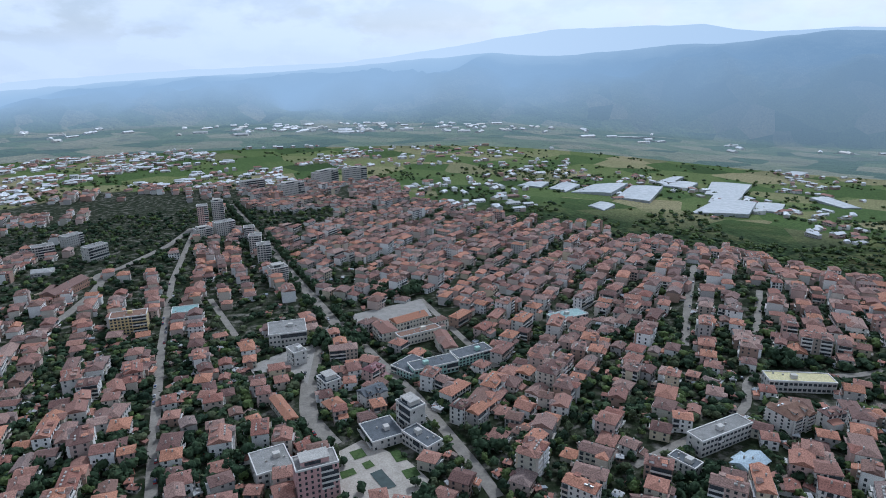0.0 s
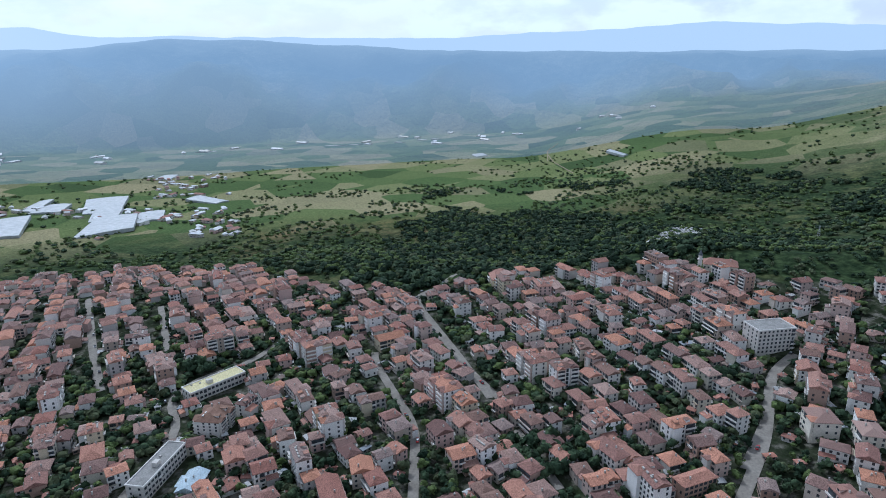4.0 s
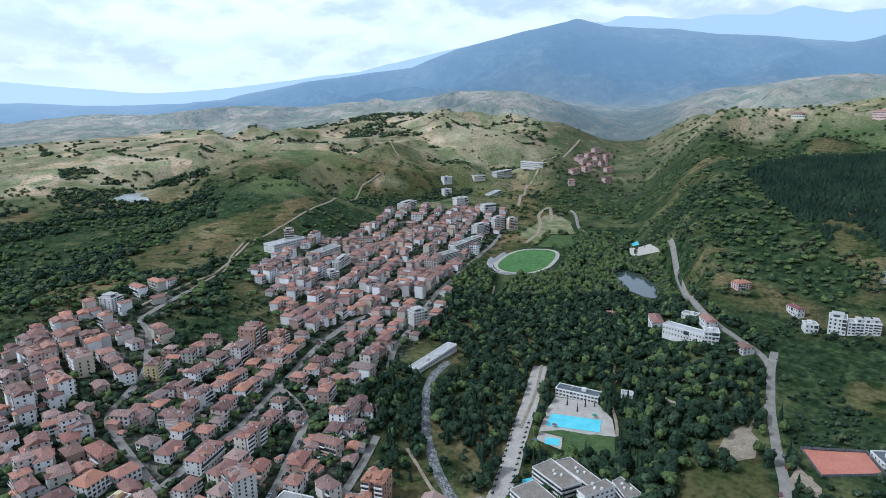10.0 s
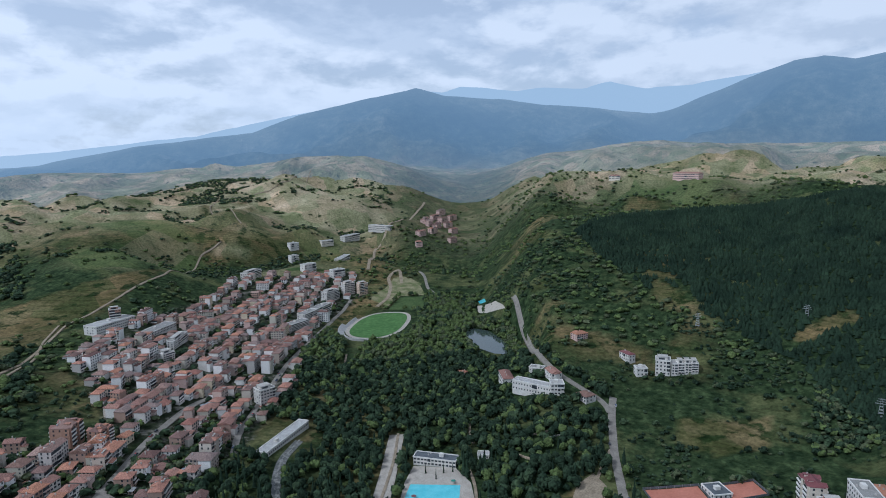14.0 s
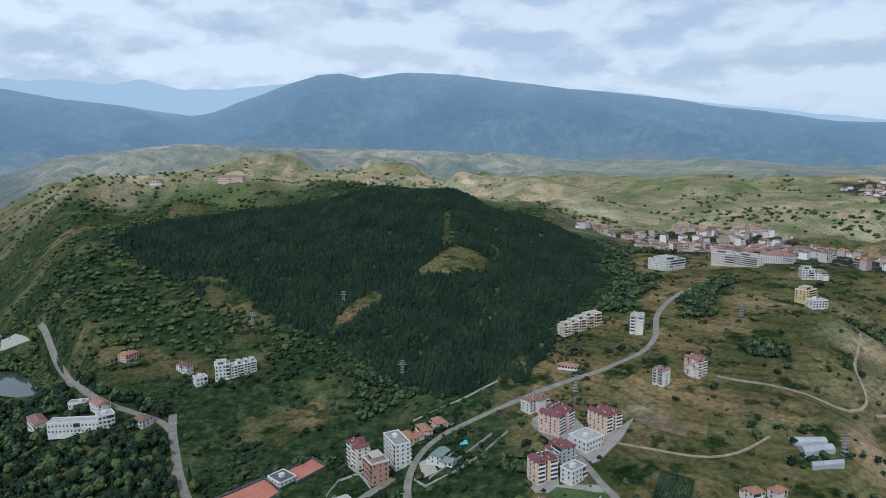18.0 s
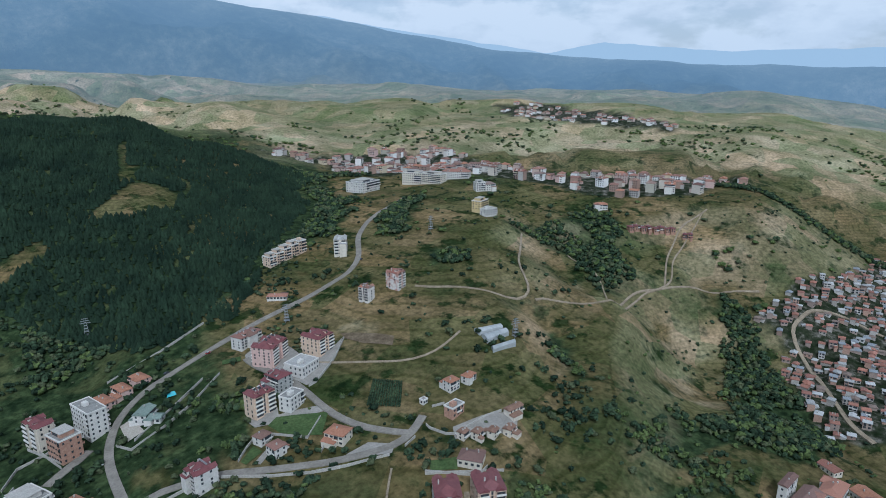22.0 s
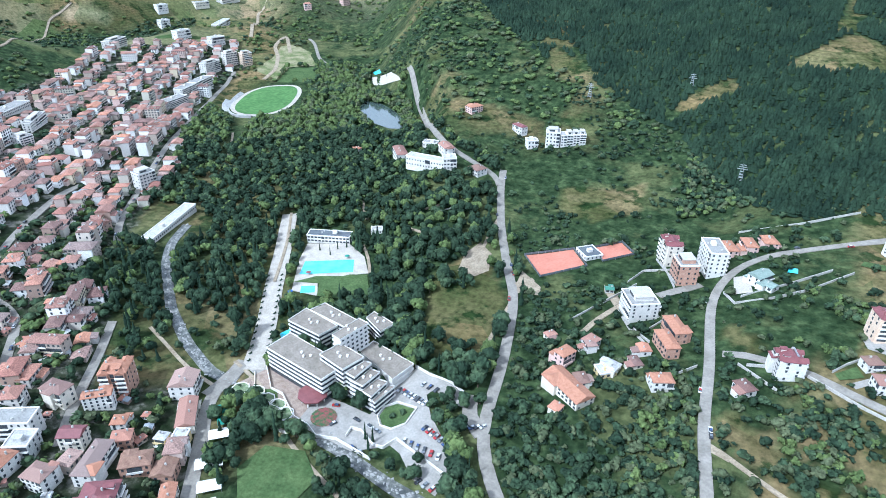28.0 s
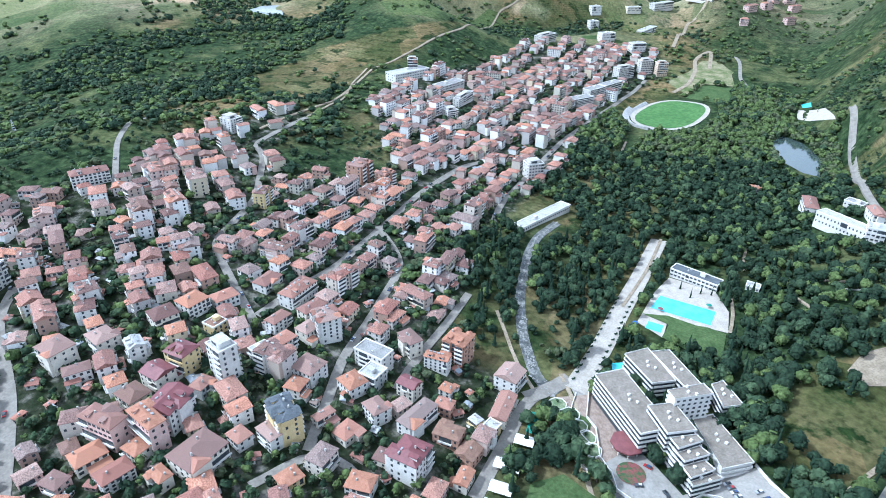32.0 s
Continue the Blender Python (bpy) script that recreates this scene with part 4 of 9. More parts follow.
area("bare", (-424.3, -357), (-492.7, -390.5), (-531, -376.9), (-518.5, -366.8), (-458.4, -363.2))
area("bare", (-370.1, -300.7), (-436.7, -314.9), (-436.5, -299.1), (-364.7, -283.6))
area("bare", (-408.5, -283.2), (-444.9, -281.7), (-400.7, -234), (-393.2, -254.8))
area("bare", (-505.9, -349), (-519.8, -335.8), (-485.9, -288.1), (-479.7, -298.5))
area("bare", (-171, -444.7), (-197, -415.6), (-190.8, -407.4), (-166.3, -433.1))
area("bare", (-281.9, -322.1), (-312.4, -332.9), (-296.5, -306.7), (-281.4, -308.3))
area("bare", (-432, -445), (-450.1, -417.4), (-409.8, -385.1), (-402.5, -412.6))
area("slope", (178, -355), (158, -391), (122, -352), (111, -329), (112, -286), (128, -274), (152, -287), (171, -329))
area("terrace", (229, -208), (216, -246), (189, -236), (182, -224), (180, -202), (187, -197), (210, -202))
area("dry_patch", (-64.2, -218.9), (-93.7, -197.4), (-99.8, -186.7), (-94.5, -184.6), (-59.8, -210.3))
area("dry_patch", (-96.4, -285.3), (-145.9, -266.2), (-134.7, -241.6), (-102, -221.5), (-77.1, -234.2))
area("dry_patch", (-16.5, -283), (-40.2, -269.1), (-38.5, -250.5), (-12.9, -262.9))
area("dry_patch", (-149.6, -408.6), (-208.1, -372), (-195, -355.8), (-153.5, -350.3), (-132.1, -363.7))
area("dry_patch", (-114.8, -241.9), (-130.6, -235.3), (-127.4, -229.2), (-111.8, -235.7))
area("dry_patch", (-12.1, -359.9), (-33.6, -342.2), (-27.9, -329.5), (-9.8, -342.8))
area("dry_patch", (-265.8, -449.6), (-326.6, -412), (-292.7, -381.1), (-235.2, -395.3))
area("dry_patch", (132.8, -524.6), (94.7, -526.2), (62, -555.1), (58.5, -511), (95.2, -468.8), (128.8, -485.6))
area("thicket", (-50.3, -409.4), (-83.7, -397.4), (-83.1, -366.6), (-69.8, -332.5), (-39.6, -355.4))
area("thicket", (-317.6, -364), (-331.8, -363.3), (-304.2, -296.3), (-294, -296.1))
area("thicket", (-181.1, -236.3), (-198.1, -230.6), (-183.1, -204.7), (-166.2, -208.6))
area("thicket", (-136.4, -183.1), (-154.3, -181.3), (-139.6, -155.9), (-119.1, -156))
area("thicket", (-90.8, -169.1), (-120.3, -176.5), (-125.1, -165.3), (-117.7, -153.7), (-88.2, -163.9))
area("thicket", (-57.3, -203.1), (-92.4, -183.2), (-79.5, -167.4), (-47.5, -182.4))
area("thicket", (-528.1, -331.1), (-491.9, -259.6), (-385.7, -191), (-381.7, -224.3))
area("thicket", (-302.8, -515.1), (-329.6, -498.2), (-313.2, -472.4), (-284.2, -482.1))
area("thicket", (-49.5, -307), (-87.5, -289.2), (-87.3, -279), (-46, -292.8))
area("thicket", (101.3, -352.7), (32.7, -334.8), (-8.4, -289.1), (-10.9, -236.7), (-21.5, -193.1), (91, -252.3))
area("thicket", (-59, -206), (-93, -181), (-81, -167), (-50, -182))
area("thicket", (-154, -191), (-163, -186), (-134, -149), (-118, -154))
area("thicket", (-60.5, -276.5), (-78.5, -254.6), (-72.5, -246.4), (-53.1, -261.3))
area("thicket", (-36.5, -292.5), (-47.7, -286.9), (-56.5, -243), (-46.2, -247.2))
area("thicket", (-233.4, -198.6), (-323.5, -204.3), (-310.6, -186), (-230.2, -185.8))
area("thicket", (-182.2, -165.6), (-202.7, -156.1), (-183.5, -143), (-170.3, -151.2))
area("thicket", (-288.3, -254.3), (-318.1, -240.8), (-330.9, -202.1), (-313, -195.8), (-286.4, -225.7))
area("thicket", (-350.6, -692.8), (-402, -689), (-303.1, -573), (-276.2, -569.8))
area("thicket", (-268.5, -781.5), (-323.2, -747.1), (-275.1, -652.9), (-205.7, -606.8), (-224, -676.1))
area("thicket", (75.6, -674.8), (-11, -602), (-71.1, -598.9), (-158.6, -635.8), (-237.3, -756.1), (-281, -928.8), (-291.8, -1168), (-475.3, -1307.4), (-343, -866), (-232.4, -652.7), (-124.6, -548.2), (-58.6, -517.4), (-5.7, -513.7), (43.6, -487.7), (63.2, -494.6))
area("dry_patch", (860.3, -188.5), (953.2, -307.3), (933.8, -457.2), (962.4, -562.2), (845.4, -411.5), (788.6, -313.2), (694.2, -217.4), (718.5, -172.7))
area("dry_patch", (1368.2, -352.7), (1263.3, -417), (1270.8, -469.8), (1162.8, -381), (1229.7, -335.7))
area("bare", (1134.1, -767), (1111.9, -828.2), (1088.3, -857.9), (1086.8, -794), (1113.4, -760.1))
area("bare", (1901.2, -1586.9), (1712.4, -1559.4), (1470.1, -1459.9), (1495.7, -1386.8), (1728.8, -1442.7))
area("bare", (1437.2, -920.3), (1436.5, -1053), (1336.7, -1114.6), (1234.9, -956), (1380.6, -918.8))
area("village", (-320.8, -1164.7), (-437.6, -1097.9), (-602, -1109.5), (-672.2, -1100), (-637.6, -867.5), (-619.7, -683.9), (-829.2, -713.5), (-923.1, -642.8), (-938.2, -584.8), (-721.1, -517.1), (-612.7, -588.8), (-591.4, -651.9), (-528.3, -707), (-489.9, -804.6), (-399.2, -840.4), (-409, -1031.3))
area("far_village", (-1181.7, -1590.5), (-1367.8, -1523.7), (-1336.4, -1202.9), (-1278.3, -997), (-1144.8, -891), (-1096.8, -1055.3), (-1011.1, -1214.7))
area("vineyard", (-162.8, -357.3), (-177.5, -345.6), (-163.6, -322.7), (-147.4, -335.1))
area("greenhouse", (-251.7, -366.9), (-272.8, -364.3), (-273.1, -358.9), (-251.8, -359.5))
area("greenhouse", (-252, -357.6), (-274, -358.7), (-273, -351.6), (-250.5, -348.3))
area("greenhouse", (-249.8, -342.3), (-271.7, -343.5), (-269.8, -339), (-247.7, -337.2))
area("polytunnel", (245.5, 1101.7), (275.9, 1135.6), (295.9, 1108.1), (264, 1063.9))
area("polytunnel", (324.4, 1214.3), (393.4, 1336.4), (456.7, 1324.1), (382.8, 1181.9))
area("polytunnel", (245, 1249.4), (310.2, 1330), (386.1, 1340.9), (323.7, 1237.9))
area("polytunnel", (204.6, 1281.7), (247.5, 1350.4), (278.1, 1318.9), (233.2, 1243.9))
area("polytunnel", (142.7, 1300.2), (174.8, 1345.7), (215, 1335.1), (189, 1280.1))
area("polytunnel", (430.9, 1102.3), (527.4, 1218.2), (590.4, 1186.9), (529.3, 1089))
area("polytunnel", (561.8, 1358), (635.7, 1498.7), (714.2, 1459.7), (619.8, 1316.6))
area("polytunnel", (523.8, 1250.1), (576.1, 1337.4), (624.8, 1312.8), (556.7, 1215.2))
area("polytunnel", (577.8, 1177.5), (623.5, 1244.6), (668.1, 1225.8), (622.1, 1157.1))
area("polytunnel", (490.8, 1486.7), (561.9, 1559.7), (591.4, 1556.2), (508.6, 1455.3))
area("polytunnel", (491.4, 1443.1), (557.9, 1497.4), (590.6, 1467.3), (540, 1404.5))
area("polytunnel", (788.6, 1348), (833.4, 1359.4), (836.1, 1246.1), (801, 1247.1))
area("polytunnel", (1665.5, 676.9), (1700.4, 678.1), (1628, 600.3), (1604.3, 603.4))
area("polytunnel", (1767.8, 1195.4), (1814.6, 1180.4), (1778.8, 1135.9), (1732.1, 1152.5))
area("polytunnel", (1958, 1878.4), (1973.2, 1871.7), (1981.7, 1843.8), (1962.8, 1847.6))
area("polytunnel", (1927.7, 1933.8), (1945.2, 1925.1), (1959.7, 1891), (1942.3, 1900.2))
area("polytunnel", (2040.7, 1777.9), (2058, 1766.6), (2059.8, 1732.3), (2039.4, 1741.1))
area("polytunnel", (1849.9, 2003.1), (1883.2, 1975.9), (1906.9, 1928.4), (1873.5, 1956.8))
area("polytunnel", (1978.7, 1894.1), (1991.5, 1880.9), (1995, 1860.5), (1979.9, 1872.2))
area("polytunnel", (2133.5, 1723.2), (2148.8, 1709.3), (2152.6, 1682.9), (2136.7, 1691.7))
area("polytunnel", (2163.2, 1670.4), (2178.6, 1656), (2181.8, 1629), (2165.7, 1638.2))
area("polytunnel", (703.4, 2612.4), (772.9, 2612.4), (857.9, 2586), (789.8, 2588.3))
area("polytunnel", (814.7, 2516.2), (867.1, 2539.2), (883.5, 2519.7), (841.9, 2495))
area("polytunnel", (1451.1, 2347.5), (1501.4, 2329.6), (1526.8, 2303.1), (1477.7, 2321.1))
area("polytunnel", (940.5, 1758), (998, 1804.2), (1031.6, 1776.6), (968.8, 1721.9))
area("reservoir", (1314.1, -289.5), (1355.9, -321.1), (1352, -356.8), (1239.6, -333.2), (1262.8, -309.8))
area("cemetery", (868.9, 266.5), (920.7, 260.9), (911.6, 226.6), (821.8, 193.6), (789.5, 214.1), (739.1, 235.3), (695, 247.6), (793.6, 259.5))
area("yard", (-94.6, 526), (-34.5, 564.7), (-23.2, 518.3), (-75.3, 501.1), (-80.1, 482.6))
area("square", (-70.8, 311), (-59.8, 321.4), (-33.3, 300.5), (-21, 283.8), (-26.1, 267.3), (-64.1, 269.1))
area("plaza", (-155.1, 425.7), (-136.1, 448.5), (-113, 462.3), (-105.4, 394.4), (-127.4, 413.8), (-146.7, 411.2))
area("dry_patch", (-175.2, -474.3), (-211.9, -405.4), (-217.4, -364.4), (-183.8, -355.1), (-130.6, -369.8), (-132.4, -394.2), (-164, -415.8))
area("plaza", (-100, -445), (-115, -456), (-129, -443), (-135, -413), (-160, -416), (-168, -421), (-152, -400), (-129, -380), (-123, -379), (-114, -402), (-104, -417), (-98, -432))
area("plaza", (-78, -365), (-99, -366), (-97, -358), (-123, -353), (-125, -345), (-95, -350), (-81, -354))
area("lawn", (-88, -351), (-95, -356), (-124, -343), (-112, -324), (-102, -330), (-92, -339))
area("lawn", (-84, -446), (-97, -445), (-95, -438), (-82, -440))
area("lawn", (-65, -327), (-75, -337), (-78, -329), (-67, -323))
area("plaza", (-71, -322), (-82, -331), (-83, -327), (-74, -319))
area("plaza", (-117, -300), (-132, -302), (-144, -292), (-139, -286), (-124, -292))
area("soil", (-66, -227), (-107, -202), (-95, -185), (-61, -211))
area("dirt_lot", (-111, -200), (-117, -203), (-130, -201), (-147, -200), (-152, -197), (-146, -193), (-131, -194), (-115, -196))
area("deck", (-106, -225), (-121, -216), (-115, -206), (-101, -215))
area("plaza", (-31, -228), (-40, -225), (-53, -220), (-57, -217), (-53, -196), (-46, -192), (-34, -203))
area("dirt_lot", (122, -384), (103, -368), (100, -358), (113, -358), (118, -351))
area("dirt_lot", (64, -383), (48, -367), (52, -360), (62, -375))
area("deck", (-12, -412), (-20, -414), (-24, -393), (-14, -390))
area("pool", (-43, -430), (-48, -429), (-48, -423), (-42, -423))
area("soil", (-169, -428), (-199, -396), (-192, -386), (-176, -401), (-168, -419))
area("plaza", (-180, -286), (-201, -285), (-224, -279), (-213, -266), (-208, -264), (-175, -276))
area("lawn", (-153, -269), (-168, -263), (-163, -255), (-150, -262))
area("hotel", (228.8, -258.6), (226.9, -273.7), (199.8, -267.2), (203.8, -254.8))
area("hotel", (222.6, -272.7), (218.9, -282.7), (190.7, -276.5), (193.3, -267.5))
area("hotel", (188.2, -284.1), (187.4, -291.3), (170.5, -286.1), (173.9, -276.1))
area("hotel", (175, -255.8), (173, -267.5), (142.8, -260.2), (146.6, -243.9))
area("hotel", (179.2, -243.6), (173.9, -262.7), (181, -264.1), (185.3, -245.2))
area("hotel", (184.9, -232.4), (180.5, -245), (163.2, -241), (167.6, -227.8))
area("hotel", (169, -230), (166.5, -241.3), (158.6, -241), (160.2, -228.3))
area("hotel", (162.9, -228.3), (160.1, -239.5), (152.7, -240.1), (154.8, -227.5))
area("hotel", (156.2, -227.1), (154.5, -237.5), (146.8, -237.8), (148.3, -225.3))
area("hotel", (151.8, -227.2), (148.8, -237.8), (143, -239.7), (145.8, -225))
area("hotel", (219.5, -228.3), (216.3, -245), (172.8, -236), (176.6, -220.2))
RIVER_LOW, RIVER_HIGH = [(92, -183), (115, -188), (137, -193), (153, -197), (164, -197)], [(230, -211), (244, -208), (279, -222), (315, -243), (362, -282), (381, -304), (396, -335)]

build("apartment_house", 30.6, -428, 114, 17.5, 8.9, 5, 3.12, "hip", "cream", "darkred")
build("apartment_house", 17.8, -404.6, 117, 14.9, 12.6, 4, 3.72, "flat", "brick", "grey")
build("apartment_house", 3.1, -422.8, 112, 22, 11.5, 6, 3.1, "flat", "white", "grey")
build("apartment_house", 37.1, -356.4, 121, 17.8, 17.5, 5, 2.46, "flat", "pale", "grey")
build("house", 13.6, -340.4, 122, 18, 8.1, 2, 3.75, "hip", "brick", "orange")
build("house", 15.8, -324.8, 122, 17.7, 8, 2, 3.66, "hip", "brick", "orange")
build("house", 26.6, -317.7, 119, 6.9, 6.8, 1, 3.65, "gable", "white", "red")
build("house", 28.7, -306.3, 127, 8.4, 5.3, 1, 2.52, "hip", "cream", "red")
build("house", 13.1, -291.6, -154, 10.7, 7.8, 2, 3.17, "hip", "white", "orange")
build("house", 42, -294.5, -141, 9.6, 7.9, 1, 3.17, "flat", "ochre", "pale")
build("house", 54.8, -311.5, 128, 6.6, 5.6, 2, 2.49, "hip", "white", "red")
build("house", 51.8, -281.3, 126, 9, 6.6, 2, 2.1, "hip", "cream", "red")
build("house", -6.2, -447.6, 115, 15.3, 7.5, 2, 2.83, "hip", "pink", "orange")
build("house", -17.9, -451.9, 112, 14.3, 8, 2, 2.63, "hip", "pink", "orange")
build("house", -29.9, -457.6, 114, 12.6, 8.5, 2, 2.1, "hip", "pink", "orange")
build("villa", -26.5, -407, -125, 13, 8.5, 2, 2.8, "gable", "white", "sage")
build("villa", -31.5, -400.5, -35, 10, 7, 1, 3.0, "gable", "white", "sage")
build("shed", 59, -376, 20, 5.5, 4, 1, 2.6, "gable", "grey", "green")
build("shed", -178, -317, 15, 4, 3.4, 1, 2.8, "flat", "white", "pale")
build("apartment_house", -42.9, -319.6, 108, 11.8, 10.7, 5, 2.31, "hip", "white", "darkred")
build("house", -25.1, -298.5, 133, 9, 7.1, 1, 3.63, "hip", "white", "red")
build("apartment_house", -89, -367.7, -160, 15.8, 8.9, 5, 2.85, "hip", "peach", "darkred")
build("apartment_house", -107.2, -388, 113, 13.9, 11.5, 4, 2.44, "hip", "grey", "darkred")
build("round_house", -107, -361.7, -147, 13.5, 9.2, 3, 3.02, "flat", "white", "grey")
build("hall", -127, -398.2, -149, 17.8, 15.8, 2, 3.7, "flat", "white", "pale")
build("apartment_house", -113.4, -425.8, -137, 22.2, 14.7, 6, 2.28, "hip", "pink", "darkred")
build("apartment_house", -146.9, -418.6, -152, 16.8, 15.6, 5, 2.52, "hip", "peach", "darkred")
build("apartment_house", -106.2, -461.6, -150, 21.2, 10.6, 4, 2.19, "hip", "white", "red")
build("house", -80.9, -338.5, -152, 8.4, 7, 2, 2.38, "hip", "white", "red")
build("house", -84.6, -323.1, 108, 8.5, 8.1, 2, 2.92, "hip", "white", "red")
build("house", -119.1, -315.1, 125, 12.6, 10.6, 2, 2.96, "hip", "cream", "orange")
build("house", -200.3, -319.2, -169, 8.4, 7.2, 3, 2.24, "hip", "white", "orange")
build("house", -214.3, -319.6, -163, 9.2, 5.8, 2, 2.34, "hip", "white", "orange")
build("house", -187.7, -296.3, -164, 10.9, 7, 2, 3.24, "flat", "brick", "grey")
build("house", -180, -275.1, -160, 5.2, 5, 2, 2.18, "gable", "cream", "brown")
build("house", -187.1, -270.7, -160, 5.9, 5, 2, 2.18, "gable", "cream", "brown")
build("house", -195.6, -267, -154, 6, 5, 2, 2.18, "gable", "cream", "brown")
build("house", -206.3, -265.1, -157, 6.9, 5, 2, 2.1, "gable", "cream", "brown")
build("house", -220.3, -279, -171, 12.2, 5.1, 2, 2.25, "gable", "cream", "brown")
build("house", -172.7, -255.7, 131, 13.4, 10.4, 1, 4.22, "hip", "cream", "red")
build("apartment_house", -143.2, -234.8, 155, 13.4, 15, 5, 2.53, "hip", "pale", "darkred")
build("apartment_house", -162.9, -226.9, 160, 14.6, 15, 5, 2.62, "hip", "peach", "darkred")
build("apartment_house", -128.6, -212.7, 160, 13.8, 15, 5, 2.51, "hip", "white", "darkred")
build("apartment_house", -152.9, -209, 158, 14, 15, 5, 2.55, "hip", "pale", "darkred")
build("house", -111.3, -227.1, 154, 9.7, 10, 2, 2.83, "hip", "white", "orange")
build("house", -73.1, -218, 141, 8.2, 5, 3, 2.17, "hip", "white", "red")
build("apartment_house", -44.8, -212.7, -178, 12.6, 10.8, 5, 2.43, "hip", "cream", "darkred")
build("pavilion", 254, -401, 30, 9, 7, 1, 3.2, "flat", "white", "pale")
build("shed", -105.4, -208, 156, 9.2, 9, 1, 2.77, "flat", "pale", "pale")
build("apartment_house", -162.7, -581.5, -160, 8.1, 11, 4, 2.29, "flat", "peach", "pale")
build("apartment_house", -170.8, -584.6, -158, 8.4, 11, 4, 2.47, "flat", "peach", "pale")
build("apartment_house", -179.1, -588, -156, 8.8, 11, 4, 2.65, "flat", "peach", "pale")
build("apartment_house", -187.9, -592, -154, 9.3, 11, 4, 2.83, "flat", "peach", "pale")
build("apartment_house", -197.1, -596.1, -157, 9.2, 11, 4, 3.02, "flat", "peach", "pale")
build("apartment_house", -228.6, -563.8, 153, 12.4, 14, 5, 3.05, "hip", "cream", "pale")
build("apartment_house", -205.7, -457.4, 118, 10.3, 6.7, 5, 2.33, "hip", "white", "red")
build("apartment_house", -235.7, -462, -153, 11.1, 10.5, 6, 2.3, "hip", "brickwhite", "red")
build("hotel", -355.8, -782.8, -153, 38.1, 28.6, 4, 3.33, "flat", "white", "slate")
build("hotel", -432.7, -777.4, 129, 29.7, 16, 5, 3.11, "flat", "cream", "grey")
build("hotel", -450.3, -750.1, 117, 30.2, 16, 5, 2.56, "flat", "cream", "grey")
build("apartment_house", -482.9, -744, 132, 40.3, 14, 4, 2.4, "hip", "white", "red")
build("apartment_house", -465.9, -662.9, 166, 12.9, 12, 4, 2.71, "flat", "white", "grey")
build("apartment_house", -479, -660.3, 172, 13.7, 12, 3, 2.73, "hip", "white", "red")
build("apartment_house", -407.9, -579.9, -152, 19.4, 11.2, 5, 2.43, "flat", "ochre", "orange")
build("apartment_house", -407.8, -563.1, -174, 16.6, 10, 3, 2.41, "flat", "white", "pale")
build("house", -147.9, -514.7, 149, 16.8, 8, 1, 3.04, "hip", "white", "red")
build("house", -573.1, -502, 172, 6.7, 7, 2, 2.63, "hip", "brick", "darkred")
build("house", -582.7, -502, 169, 6.5, 7, 2, 2.64, "hip", "brick", "darkred")
build("house", -589.8, -497.4, 167, 6.3, 7, 2, 2.65, "hip", "brick", "darkred")
build("house", -598.6, -496.4, 162, 6, 7, 2, 2.66, "hip", "brick", "darkred")
build("house", -605.1, -491.4, 161, 6, 7, 2, 2.67, "hip", "brick", "darkred")
build("house", -613.3, -490, 161, 6.1, 7, 2, 2.67, "hip", "brick", "darkred")
build("house", -618.9, -486, 161, 6, 7, 2, 2.68, "hip", "brick", "darkred")
build("house", -626.6, -483.9, 158, 5.9, 7, 2, 2.69, "hip", "brick", "darkred")
build("house", -632.4, -469.2, 128, 5, 7, 2, 2.68, "hip", "brick", "darkred")
build("house", -636.2, -464.3, 128, 4.9, 7, 2, 2.67, "hip", "brick", "darkred")
build("house", -582.6, -560.6, 143, 16.2, 10, 2, 3.07, "hip", "white", "red")
build("house", -341.1, -170.4, -170, 16.6, 5.1, 3, 4.27, "gable", "white", "red")
build("house", -344.9, -160.5, -172, 18.8, 10.2, 2, 4.6, "gable", "white", "red")
build("house", -368.2, -157, -168, 19.6, 11.5, 3, 3.9, "hip", "white", "red")
build("house", -371.1, -137.8, -168, 22.2, 9.7, 2, 4.6, "gable", "grey", "red")
build("house", -346.5, -131.4, -167, 15.4, 11, 2, 4.6, "gable", "grey", "slate")
build("house", -346.1, -118.7, -170, 20.3, 12, 3, 4.58, "hip", "white", "red")
build("house", -352.4, -102.5, -174, 19.5, 12.7, 2, 4.6, "gable", "grey", "slate")
build("house", -392.8, -144.4, 73, 23.5, 11.9, 1, 4.6, "gable", "white", "orange")
build("house", -402.8, -175.4, 76, 12.5, 7.7, 1, 3.7, "gable", "cream", "red")
build("house", -421, -136.2, -173, 25.6, 6.9, 2, 3.36, "gable", "cream", "red")
build("lodge", 65.2, -295.5, -117, 9.9, 7.2, 3, 2.78, "hip", "pink", "orange")
build("house", 56.3, -273.1, 145, 27.4, 11.9, 2, 2.47, "gable", "cream", "orange")
build("house", 55.4, -315.3, -115, 8.6, 7.2, 2, 2.43, "hip", "grey", "red")
build("house", 39.3, -296.6, -105, 8.3, 7, 1, 4.6, "hip", "cream", "pale")
build("house", 79.9, -317.1, -126, 6.5, 5, 1, 2.5, "hip", "cream", "red")
build("house", 58, -257.5, -106, 6.1, 5.6, 1, 3.43, "hip", "cream", "red")
build("clubhouse", 83.6, -418.3, -136, 13.1, 15, 1, 2.79, "flat", "white", "slate")
build("pool_house", 281.3, -374, -160, 34.7, 10, 2, 2.9, "flat", "white", "slate")
build("apartment_house", 302.7, -49.7, -159, 12.3, 10.1, 7, 3.37, "flat", "white", "pale")
